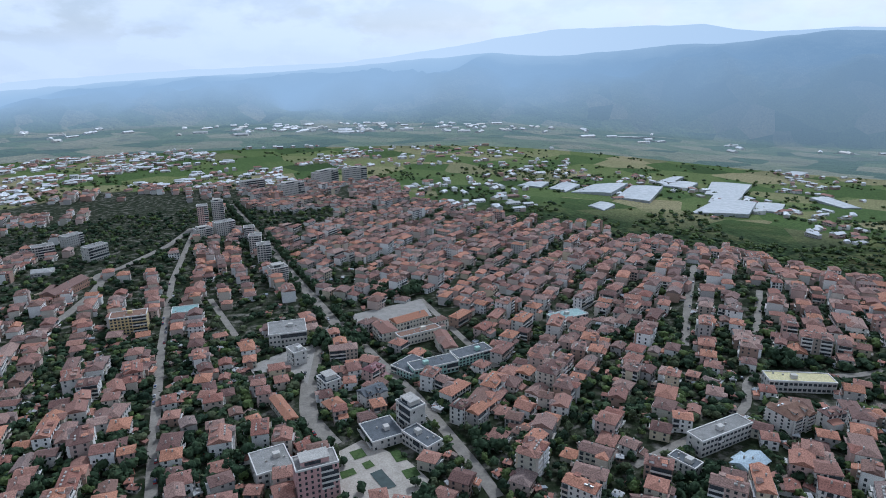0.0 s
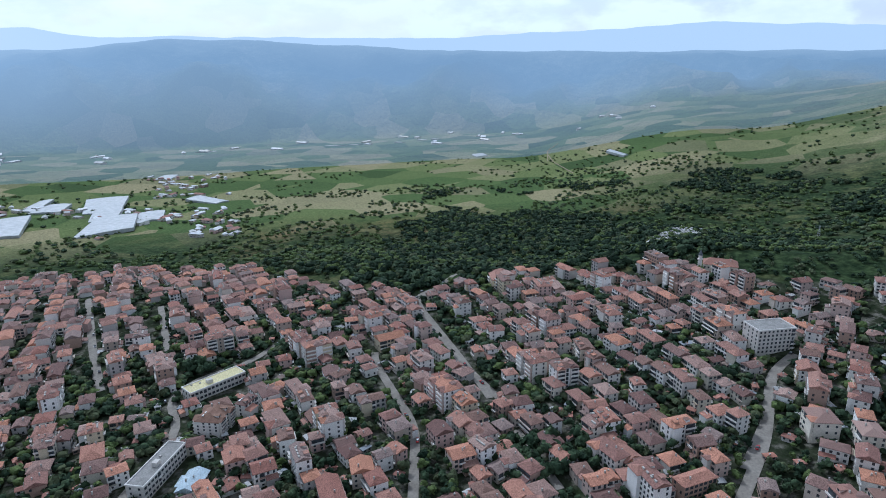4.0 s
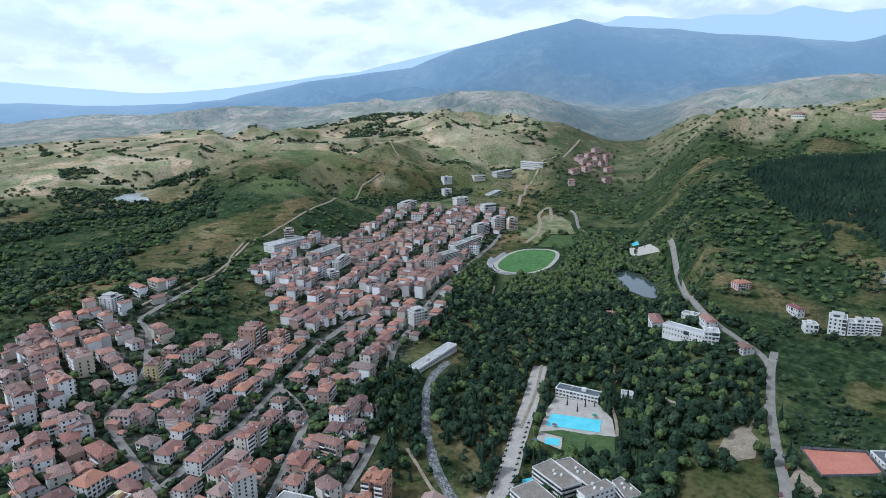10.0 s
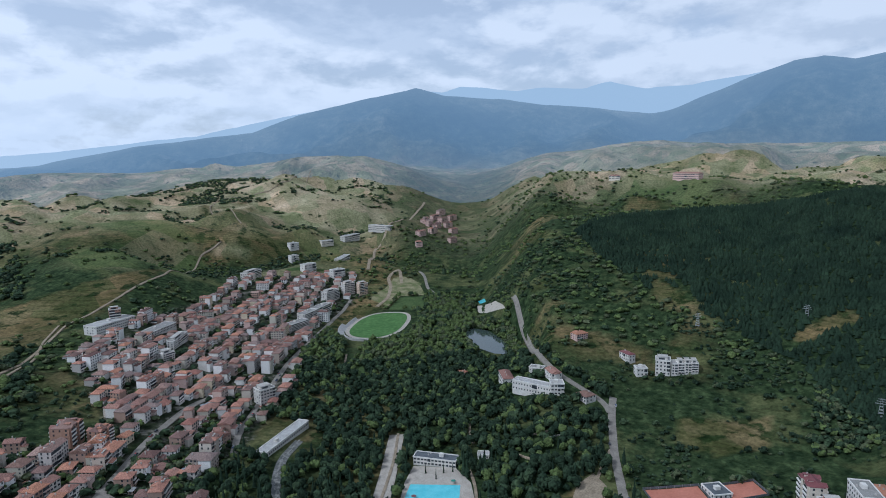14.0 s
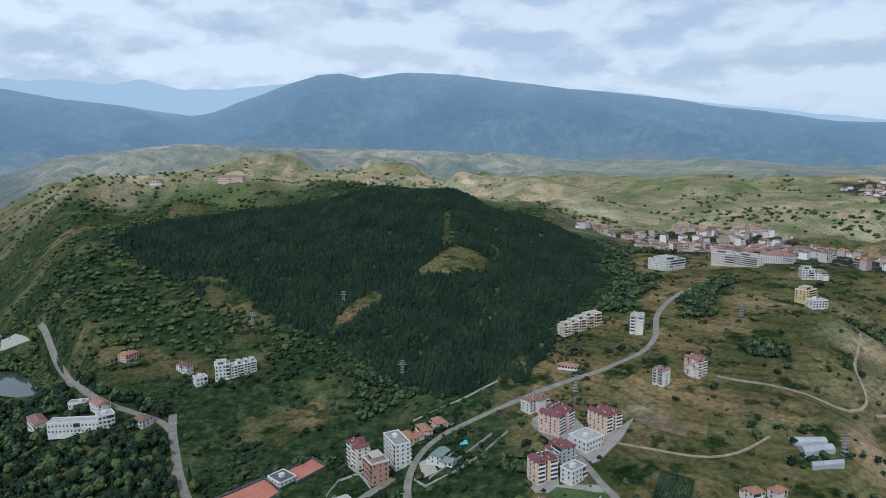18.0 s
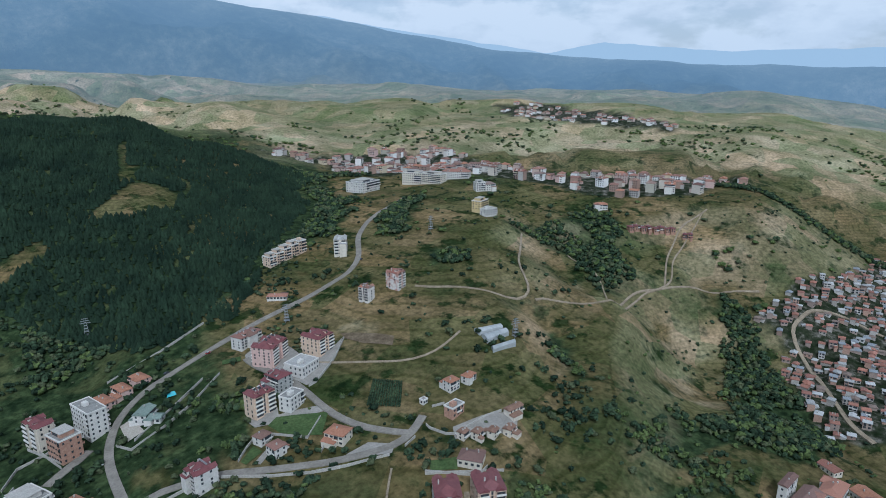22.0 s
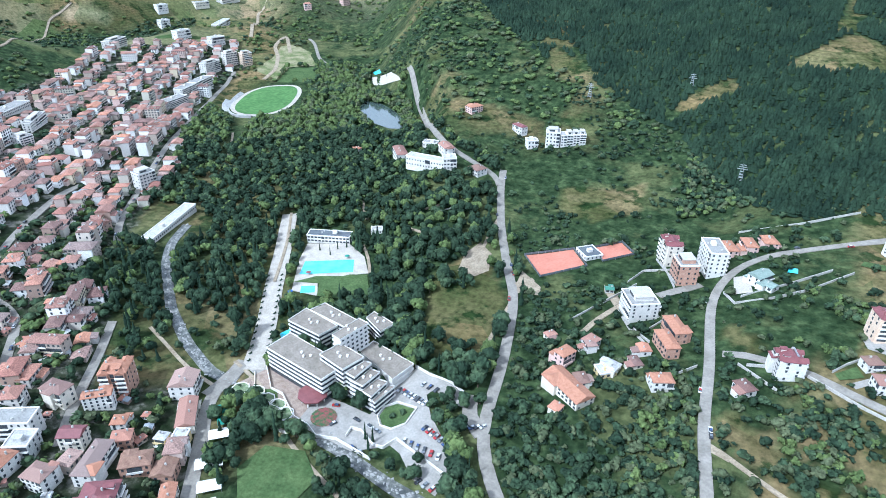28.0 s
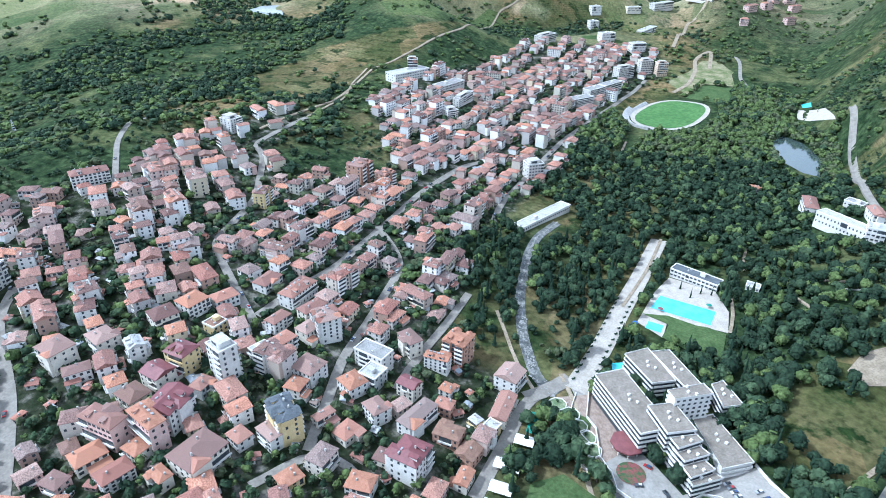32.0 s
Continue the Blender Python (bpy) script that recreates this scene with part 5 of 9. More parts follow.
build("apartment_house", 318.3, -31.3, -143, 13.1, 11.9, 4, 2.99, "hip", "ochre", "darkred")
build("house", 311.4, -18.3, -148, 12.7, 12, 3, 2.71, "gable", "cream", "darkred")
build("apartment_house", 283.7, -20.5, -45, 17.7, 15.2, 4, 3.21, "gable", "white", "darkred")
build("apartment_house", 274.3, -10.4, -156, 19.3, 8.3, 4, 3.94, "hip", "pink", "orange")
build("apartment_house", 285, 7.4, -142, 20.5, 9.6, 4, 3.43, "hip", "pink", "red")
build("house", 267.7, -3.9, -149, 9.9, 8.5, 2, 3.01, "hip", "cream", "orange")
build("house", 252.1, -27.9, -60, 20.5, 16.5, 3, 3.04, "hip", "cream", "red")
build("house", 247.7, -11.5, -156, 9.7, 6.3, 2, 3.15, "hip", "cream", "orange")
build("house", 258.1, 5.9, -68, 14, 9.5, 3, 2.1, "hip", "white", "red")
build("house", 274.6, 15.9, -71, 13.8, 10.9, 2, 2.65, "hip", "cream", "red")
build("house", 266.6, 29.1, -139, 9.9, 8, 2, 2.63, "hip", "pink", "red")
build("house", 258.4, -46.7, -157, 9.6, 8, 2, 2.91, "hip", "white", "red")
build("apartment_house", 257.8, -68.1, -173, 19.1, 9.3, 5, 3.04, "hip", "ochre", "slate")
build("house", 252.9, -59.7, -161, 12.3, 7.1, 3, 2.8, "hip", "white", "red")
build("house", 257.1, -87, -73, 10.7, 5, 2, 2.82, "hip", "cream", "red")
build("house", 227.6, -61.5, -75, 10.4, 8.8, 2, 2.1, "hip", "ochre", "orange")
build("house", 281.3, -80.4, -48, 9.8, 9.5, 2, 2.87, "hip", "white", "orange")
build("house", 290.4, -90, -149, 14.6, 13.3, 3, 2.7, "hip", "white", "red")
build("house", 311.5, -70.4, -161, 10.5, 10.4, 3, 2.59, "flat", "white", "pale")
build("house", 315.1, -83.1, -66, 12.1, 9.3, 3, 2.62, "hip", "white", "red")
build("house", 334.3, -85.3, -61, 13.2, 8, 3, 2.41, "hip", "white", "red")
build("house", 320.9, -99.2, -65, 11.7, 9.8, 2, 3.41, "hip", "cream", "red")
build("apartment_house", 319.4, -109.5, -178, 15.3, 11.1, 6, 2.46, "hip", "white", "red")
build("house", 336.1, -106.4, -68, 16.1, 8.9, 3, 2.85, "hip", "cream", "red")
build("apartment_house", 355.8, -103.7, -56, 23.3, 11.1, 4, 2.17, "hip", "white", "red")
build("house", 375.3, -89.5, -54, 16.2, 10.6, 2, 2.73, "hip", "white", "red")
build("house", 363.3, -43.2, -62, 14.4, 13, 3, 2.64, "hip", "white", "red")
build("house", 356.2, -26.4, -75, 13.7, 13.1, 3, 2.58, "hip", "cream", "red")
build("house", 365.5, -61.3, -75, 14.3, 10.4, 2, 3.04, "hip", "white", "red")
build("house", 342.9, -51.7, -60, 9.6, 9.2, 2, 2.96, "flat", "ochre", "brown")
build("house", 349.1, 5.2, -157, 13.9, 11.6, 3, 2.89, "hip", "cream", "red")
build("apartment_house", 333.3, -10, -169, 10.5, 8.2, 4, 2.62, "gable", "white", "pale")
build("house", 348.8, 26.8, -150, 15.1, 13.4, 3, 3.71, "hip", "cream", "red")
build("house", 331.8, 18.3, -85, 12.7, 7.9, 2, 3.33, "hip", "white", "red")
build("house", 302.5, -5.5, -152, 13.5, 11.4, 2, 3.28, "hip", "cream", "red")
build("house", 297.5, -36.9, -51, 10.1, 7.7, 2, 3.17, "hip", "grey", "red")
build("apartment_house", 287, -126, -150, 19, 10.5, 4, 3.0, "flat", "pale", "grey")
build("apartment_house", 275, -120.5, -150, 11, 11, 3, 3.0, "flat", "grey", "pale")
build("house", 273.9, -108.3, -166, 12.3, 11.5, 2, 3.5, "hip", "white", "orange")
build("house", 251.8, -112.7, -170, 11.4, 9.3, 3, 2.81, "hip", "white", "red")
build("house", 260.2, -135.2, -151, 10.9, 8, 3, 2.75, "gable", "cream", "darkred")
build("house", 291.3, -150.2, -173, 13.8, 8.5, 3, 3.26, "hip", "cream", "red")
build("apartment_house", 273.1, -158.8, -139, 14.2, 5.9, 4, 2.24, "gable", "white", "orange")
build("apartment_house", 277.8, -174.7, -148, 14.5, 11.7, 5, 2.95, "hip", "brick", "orange")
build("house", 246.9, -191.1, -61, 13.2, 13.2, 3, 3.11, "gable", "white", "red")
build("house", 230.5, -176.3, -50, 21.3, 9.1, 2, 2.78, "gable", "cream", "red")
build("house", 227.8, -157.8, -164, 5.7, 5, 3, 2.23, "hip", "ochre", "pale")
build("house", 221.2, -163.6, -156, 7, 6.6, 2, 3.14, "flat", "ochre", "pale")
build("house", 254.3, -155.4, -148, 7.2, 6.8, 2, 2.21, "hip", "white", "orange")
build("house", 242.9, -147.6, -141, 9.4, 7.5, 2, 3.16, "hip", "brick", "red")
build("house", 240, -130.5, -66, 21.7, 8.9, 3, 2.55, "hip", "white", "red")
build("house", 225.4, -140.9, -141, 13.9, 9.4, 2, 3.48, "hip", "brick", "brown")
build("house", 212, -144.8, -61, 10.4, 9.9, 2, 2.89, "gable", "brick", "brown")
build("house", 199.9, -135.4, -52, 10.5, 6.7, 2, 2.66, "gable", "cream", "orange")
build("apartment_house", 215, -115, -56, 15.2, 14.7, 4, 3.41, "hip", "white", "darkred")
build("house", 226.1, -105.9, -51, 8.1, 8, 1, 3.78, "hip", "cream", "red")
build("house", 214.5, -90.2, -133, 12.3, 9.8, 2, 2.77, "hip", "white", "orange")
build("house", 245.4, -94.6, -65, 11.3, 9.6, 1, 4.6, "hip", "cream", "red")
build("pavilion", 405.2, -326.6, -73, 64.6, 10, 1, 4.6, "flat", "pale", "pale")
build("theatre", -48.6, 322.9, -62, 20.1, 18.7, 2, 3.01, "flat", "pale", "slate")
build("theatre_tower", -32.6, 333.1, -51, 14, 10.6, 4, 4.17, "flat", "pale", "slate")
build("theatre_wing", -25.6, 312.9, -47, 21.2, 10.6, 2, 3.63, "flat", "pale", "slate")
build("school", -59.4, 468, -63, 21.2, 13.3, 3, 3.48, "hip", "cream", "red")
build("school", -33.3, 464.1, 30, 35.4, 9, 2, 4.24, "flat", "cream", "brown")
build("school", -41.7, 487.9, 35, 29.9, 12, 3, 3.6, "gable", "cream", "red")
build("school", -17.7, 486.5, 38, 13.5, 8.8, 3, 3.13, "hip", "cream", "red")
build("school", -12, 448, -74, 30.3, 10.1, 2, 3.64, "gable", "cream", "red")
build("school", -20.8, 406.8, 25, 33.1, 13, 2, 3.81, "flat", "mint", "slate")
build("school", 6.7, 427.2, 30, 29.3, 13, 3, 2.35, "flat", "mint", "slate")
build("school", -35.3, 409.1, -40, 20.3, 22, 2, 2.61, "flat", "mint", "slate")
build("hotel", -75.2, 273.7, 23, 20.2, 12, 7, 3, "flat", "stripe", "grey")
build("store", -102.2, 291.9, 28, 18.2, 20, 3, 3.29, "flat", "pale", "grey")
build("apartment_house", -88.9, 383.9, -52, 12.7, 11, 4, 2.35, "flat", "white", "slate")
build("house", -81, 355.6, -52, 11, 10.8, 2, 2.9, "hip", "cream", "orange")
build("house", -111.6, 354.2, -57, 31.4, 7.2, 2, 2.47, "gable", "cream", "orange")
build("apartment_house", -58.3, 364.1, 39, 15.8, 10.3, 4, 2.34, "gable", "white", "slate")
build("apartment_house", -60.6, 396.3, 53, 12.9, 9.5, 4, 2.41, "hip", "pink", "darkred")
build("store", -137.1, 470.9, 16, 28.7, 25, 3, 4.12, "flat", "pale", "grey")
build("store", -120.8, 430.5, -52, 13.2, 9.8, 3, 3.58, "flat", "white", "grey")
build("hotel", -280.6, 507.6, 20, 28.2, 15, 6, 2.65, "flat", "ochre", "brown")
build("apartment_house", -368.4, 913.6, 22, 14.9, 14, 12, 2.92, "flat", "pink", "grey")
build("apartment_house", -359.4, 951.2, 20, 17.3, 14, 12, 2.88, "flat", "pale", "grey")
build("apartment_house", -322.4, 867.3, 41, 27, 14, 7, 2.79, "flat", "pale", "grey")
build("apartment_house", -271.4, 817.5, 19, 13.7, 14, 8, 2.71, "flat", "pale", "grey")
build("apartment_house", -248, 766.2, 14, 14.9, 14, 8, 2.74, "flat", "pale", "grey")
build("apartment_house", -224.4, 718.7, 21, 15.5, 14, 8, 2.76, "flat", "pale", "grey")
build("apartment_house", -186.5, 634.5, 34, 17.7, 14, 8, 2.16, "flat", "pale", "grey")
build("apartment_house", -346.7, 852.2, 40, 21.9, 14, 5, 2.73, "flat", "pale", "grey")
build("apartment_house", -300.9, 1180.1, 48, 51.3, 14, 6, 4.28, "flat", "pale", "grey")
build("apartment_house", -264, 1330.4, 58, 70, 14, 6, 4.6, "flat", "pale", "grey")
build("apartment_house", -207.7, 1376.6, 33, 54.4, 14, 6, 4.54, "flat", "pale", "grey")
build("apartment_house", -398.1, 1258.9, 39, 47.6, 14, 5, 4.11, "flat", "pale", "grey")
build("apartment_house", -518.2, 768.5, 41, 24.6, 14, 5, 3.23, "flat", "pale", "grey")
build("apartment_house", -516.5, 828.4, 66, 24.9, 14, 5, 3.14, "flat", "pale", "grey")
build("apartment_house", -443.9, 754.2, 64, 26.7, 14, 5, 3.6, "flat", "pale", "grey")
build("depot", -403.2, 621.4, 85, 52.9, 16, 2, 3.9, "gable", "brick", "red")
build("depot", -471.7, 692.3, 23, 22.2, 14, 1, 4.6, "gable", "pale", "pale")
build("hall", -245.6, 537.6, 19, 22.1, 16, 2, 3.78, "flat", "pale", "mint")
build("hall", 89.3, 495.7, 26, 31.6, 14, 2, 2.98, "flat", "pale", "mint")
build("house", 206.5, 363.3, -6, 39.3, 12, 2, 3.7, "flat", "pale", "yellow")
build("factory", 133.5, 307.4, 27, 37.9, 10.1, 3, 3.14, "flat", "pale", "grey")
build("factory", 107.4, 286.1, -50, 14.6, 7.8, 2, 2.76, "flat", "pale", "slate")
build("factory", 139.8, 285.5, 35, 17.7, 11.1, 1, 3.24, "gable", "pale", "sky")
build("apartment_house", 178.4, 321.7, 28, 18.9, 15, 5, 2.1, "hip", "white", "brown")
build("apartment_house", 199.7, 319.1, 16, 12.9, 7.1, 4, 2.63, "hip", "white", "red")
build("apartment_house", 431.7, 67.2, -44, 26.9, 16, 6, 2.76, "flat", "pale", "grey")
build("apartment_house", 476.6, -112.6, -38, 15.1, 7.8, 5, 2.37, "hip", "ochre", "red")
build("apartment_house", 619.7, -118.7, -58, 13.7, 14, 6, 2.1, "flat", "white", "grey")
build("mosque", 548.4, 125.4, -77, 27.4, 16, 1, 4.6, "hip", "cream", "red")
build("apartment_house", 540.8, 1.9, -82, 26.4, 13, 4, 2.36, "hip", "white", "red")
build("apartment_house", 500.4, -200.2, -51, 18.9, 13.4, 5, 3.22, "hip", "brick", "red")
build("apartment_house", 486.7, -218, -68, 14.6, 9.8, 5, 2.58, "hip", "brick", "red")
build("school", 754, -362.4, -74, 56.2, 19.6, 3, 3.22, "flat", "white", "pale")
build("school", 764.8, -374.3, -114, 12.8, 10, 6, 3.25, "flat", "brick", "grey")
build("apartment_house", 670, -396.5, -52, 43.8, 8, 4, 2.38, "flat", "white", "grey")
build("hall", 718.8, -403.1, -66, 45, 16, 2, 2.75, "flat", "pale", "grey")
build("apartment_house", 624.1, -354.3, -87, 13.8, 12, 4, 2.23, "flat", "white", "pale")
build("apartment_house", 657.9, -566.1, -84, 37, 13, 5, 1.99, "flat", "pale", "grey")
build("apartment_house", 685.2, -611.9, -75, 34.3, 13, 6, 2.31, "flat", "pale", "grey")
build("apartment_house", 700.1, -652.9, -74, 41.7, 13, 6, 2.64, "flat", "pale", "grey")
build("apartment_house", 753.5, -725.9, -86, 31.6, 13, 6, 2.63, "flat", "pale", "grey")
build("apartment_house", 736, -785.9, -113, 16.3, 13, 7, 2.68, "flat", "peach", "orange")
build("apartment_house", 755, -770.4, -104, 19.8, 13, 6, 3.25, "flat", "pale", "orange")
build("apartment_house", 479.4, -367.5, -99, 15.5, 13, 5, 2.97, "flat", "pale", "grey")
build("apartment_house", 931.2, -704.7, -70, 47.6, 13, 5, 2.89, "flat", "pale", "grey")
build("house", 212.1, -508.6, 156, 12.9, 12, 2, 2.62, "hip", "white", "red")
build("villa", 269.3, -629, -118, 15.2, 10.8, 3, 2.11, "hip", "pink", "orange")
build("house", 369.7, -546, -92, 10.6, 7.7, 1, 4.5, "hip", "white", "orange")
build("apartment_house", 1036.9, -1186.9, -178, 70, 14, 3, 4.6, "flat", "pale", "pale")
build("apartment_house", 1070, -1108.8, -78, 70, 14, 3, 4.6, "flat", "pale", "pale")
build("apartment_house", 947.8, -955.2, -63, 70, 14, 3, 4.6, "flat", "pale", "pale")
build("apartment_house", 1077.6, -933.7, -102, 21.6, 14, 3, 4.27, "flat", "white", "pale")
build("apartment_house", 1040.3, -900.8, -100, 18.7, 14, 3, 4.6, "flat", "white", "pale")
build("apartment_house", 885.5, -800.4, -94, 27.4, 14, 3, 4.6, "flat", "white", "pale")
build("apartment_house", 833.1, -824.2, -103, 25.2, 14, 3, 4.6, "flat", "white", "pale")
build("apartment_house", 1065.4, -1024.3, -106, 30.1, 14, 2, 4.6, "flat", "cream", "pale")
build("house", 1032.8, -1367, -64, 70, 11, 3, 4.07, "hip", "pink", "red")
build("house", 1011.3, -1358.6, -64, 70, 11, 3, 4.02, "hip", "pink", "red")
build("house", 1065, -1457.6, -77, 46.5, 11, 3, 4.34, "hip", "pink", "red")
build("house", 997.9, -1377.1, -65, 70, 11, 3, 4.04, "hip", "pink", "red")
build("house", 1039.7, -1464.6, -82, 39.1, 11, 3, 4.34, "hip", "pink", "red")
build("house", 1003.8, -1436.9, -97, 26.4, 11, 3, 4.25, "hip", "pink", "red")
build("house", 1090.3, -1524.8, -76, 51.6, 11, 3, 4.5, "hip", "pink", "red")
build("house", 1043.4, -1513.9, -85, 37.9, 11, 3, 4.44, "hip", "pink", "red")
build("house", 953.5, -1295, -80, 36.5, 11, 3, 3.89, "hip", "pink", "red")
build("house", 938.4, -1367.6, -89, 30.6, 11, 3, 4.03, "hip", "pink", "red")
build("house", 887.3, -1287.2, -93, 25.9, 11, 3, 3.81, "hip", "pink", "red")
build("house", 894.8, -1158.5, -131, 15, 11, 3, 3.59, "hip", "pink", "red")
build("house", 939.1, -1226.8, -77, 38.5, 11, 3, 3.74, "hip", "pink", "red")
build("hotel", 170.5, -599.8, -164, 13.7, 14, 4, 3.56, "flat", "white", "pale")
build("hotel", 161.3, -602.2, -151, 5.9, 12, 4, 2.75, "flat", "white", "pale")
build("hotel", 155.7, -605.2, -152, 6, 12, 4, 2.6, "flat", "white", "pale")
build("hotel", 150, -608.1, -153, 6, 12, 4, 2.44, "flat", "white", "pale")
build("hotel", 144.3, -610.9, -155, 6, 12, 4, 2.28, "flat", "white", "pale")
build("pavilion", 188.3, -588.1, -145, 10.7, 10, 2, 3.81, "flat", "white", "pale")
build("house", 209.8, -612.1, 148, 15.3, 7.7, 2, 3.65, "hip", "white", "darkred")
build("sanatorium", 306.4, -531.4, 131, 26.6, 10.6, 2, 4.6, "hip", "white", "red")
build("sanatorium", 261.8, -505.1, -179, 40, 11, 2, 4.6, "flat", "white", "pale")
build("sanatorium", 238.8, -504.7, -147, 12.1, 12, 3, 3.45, "flat", "white", "pale")
build("sanatorium", 254.5, -530.8, -132, 10.4, 17, 2, 3.52, "gable", "white", "red")
build("annex", 278.1, -543.7, -172, 14.2, 9, 1, 4.6, "flat", "pale", "grey")
build("apartment_house", -32, -195.5, 122, 22.1, 16.2, 5, 3.55, "hip", "cream", "darkred")
build("hotel", 357, -1428.3, 153, 70, 14, 3, 4.6, "hip", "pink", "red")
build("house", 514.9, -1411.9, -170, 24.3, 10, 2, 4, "hip", "cream", "red")


def off_streets(x, y):
    """Distance beyond the kerb of the nearest street or road."""
    return np.min([off_line(x, y, p) - w / 2 for w, p in [*STREETS.values(), *((w, p) for _, w, _, p in ROADS)]], 0)


def within(x, y, *names):
    return np.any([inside(x, y, ring) for name in names for ring in AREAS[name]], 0)


# ---- the land ----
def land_sheet(name, radii, step, material):
    bearings = np.radians(np.arange(0, 360, step))
    r, b = np.meshgrid(radii, bearings, indexing="ij")
    x, y = r * np.sin(b), r * np.cos(b)
    z = ground(x, y)
    verts = np.stack([x, y, z], -1).reshape(-1, 3)
    rows, cols = len(radii), len(bearings)
    i, j = np.meshgrid(np.arange(rows - 1), np.arange(cols), indexing="ij")
    a, c = i * cols + j, i * cols + (j + 1) % cols
    d, e = a + cols, c + cols
    tris = np.concatenate([np.stack([a, c, e], -1).reshape(-1, 3), np.stack([a, e, d], -1).reshape(-1, 3)])
    me = big_mesh(name, verts, tris[:, ::-1], material)
    me.polygons.foreach_set("use_smooth", np.ones(len(tris), bool))
    return new(name, me), x.ravel(), y.ravel(), z.ravel()


def paint_cover(ob, lx, ly):
    """Lays down where the land is dry, tilled, built over or pale."""
    lb = (np.degrees(np.arctan2(lx, ly)) + 36) % 360 - 36
    lr = np.hypot(lx, ly)
    hill = smooth(116, 124, lb)
    dry = fbm(lx, ly, 260, 4, 31) + 0.34 * smooth(92, 104, lb) * smooth(1150, 1450, lr - 80 * hill) * (1 - smooth(136, 143, lb))
    dry += 0.17 * smooth(190, 197, lb) * (1 - smooth(247, 260, lb)) * smooth(250, 400, lr) + 0.10 * smooth(172, 182, lb) * smooth(190, 240, lr) * (1 - smooth(560, 640, lr)) + 0.12 * smooth(150, 160, lb) * smooth(1500, 2100, lr)
    dry += 0.22 * smooth(160, 165, lb) * (1 - smooth(176, 182, lb)) * smooth(380, 430, lr) * (1 - smooth(600, 680, lr))
    dry -= 0.3 * smooth(138, 146, lb) * (1 - smooth(186, 193, lb)) * (1 - smooth(1300, 1700, lr)) + 0.12 * (1 - smooth(80, 100, lb))
    dry = smooth(0.42, 0.60, dry)
    dry = np.where(within(lx, ly, "glade", "cut", "dry_patch", "bare", "slope"), 0.9, dry)
    dry = np.where(within(lx, ly, "gully", "thicket"), 0.0, dry)
    # dry grass on the open hills, coloured paler for sunlight on it, and bare earth on their steep sides
    step = 12.0
    steep = np.hypot(ground(lx + step, ly) - ground(lx - step, ly), ground(lx, ly + step) - ground(lx, ly - step)) / (2 * step)
    pale = smooth(1250, 1550, lr + 170 * smooth(192, 200, lb) - 130 * hill * (1 - smooth(140, 150, lb))) * smooth(77, 97, lb) * (0.75 + 0.25 * smooth(0.42, 0.62, fbm(lx, ly, 300, 4, 41)))
    pale *= 1 - (1 - smooth(1250, 1600, lr)) * smooth(138, 144, lb) * (1 - smooth(186, 194, lb))
    pale = np.maximum(pale, 0.35 * smooth(0.36, 0.6, steep) * smooth(192, 200, lb))
    behind = smooth(192, 200, lb) * smooth(1080, 1140, lr)
    pale = np.where(behind > 0, np.maximum(pale, behind * (0.5 + 0.5 * smooth(0.3, 0.55, steep))), pale)
    scarp = smooth(204, 212, lb) * smooth(1000, 1060, lr) * (1 - smooth(1180, 1300, lr))
    pale, dry = pale * (1 - 0.85 * scarp), np.maximum(dry, scarp)
    # rock and bare soil showing through the scrub above the park
    dry = np.maximum(dry, 0.85 * smooth(0.53, 0.60, fbm(lx, ly, 75, 3, 86)) * smooth(147, 152, lb) * (1 - smooth(164, 170, lb)) * smooth(560, 680, lr) * (1 - smooth(1200, 1400, lr)))
    # wooded floor and flanks of the upper valley
    gorge = smooth(137, 142, lb) * (1 - smooth(149, 154, lb)) * (1 - smooth(2500, 2900, lr))
    pale, dry = pale * (1 - 0.7 * gorge), dry * (1 - 0.75 * gorge)
    pale = np.where(within(lx, ly, "bare"), np.where(lb > 190, 0.4, 0.75) * smooth(0.35, 0.6, fbm(lx, ly, 22, 3, 5)), pale)
    field = smooth(950, 1250, lr) * (1 - smooth(60, 80, lb)) + 0.75 * smooth(1250, 1600, lr) * smooth(58, 70, lb) * (1 - smooth(84, 97, lb)) + smooth(1350, 1600, lr) * smooth(188, 198, lb) * 0.4
    field += 0.55 * smooth(960, 1080, lr) * (1 - smooth(1500, 1750, lr)) * smooth(100, 108, lb) * (1 - smooth(132, 140, lb)) * smooth(0.42, 0.55, fbm(lx, ly, 170, 3, 87))
    field += 0.5 * smooth(1180, 1350, lr) * smooth(150, 160, lb) * (1 - smooth(186, 194, lb)) * smooth(0.44, 0.56, fbm(lx, ly, 210, 3, 89)) * (1 - smooth(2100, 2500, lr))
    town = (in_town(lx, ly) | within(lx, ly, "village", "slum", "far_village")).astype(float)
    colour = np.stack([dry, np.clip(field, 0, 1), town, np.clip(pale, 0, 1)], -1).astype(np.float32)
    ob.data.color_attributes.new("cover", "FLOAT_COLOR", "POINT").data.foreach_set("color", colour.ravel())
    return lb, lr


NEAR_END = 2050
radii = np.concatenate([[0.5, 40, 90], np.linspace(130, 1000, 130), np.geomspace(1012, NEAR_END, 58)])
land, lx, ly, lz = land_sheet("ground", radii, 0.75, land_material())
tagged(land, "ground of grass, scrub, fields and town soil", "ground", kind="structure")
paint_cover(land, lx, ly)

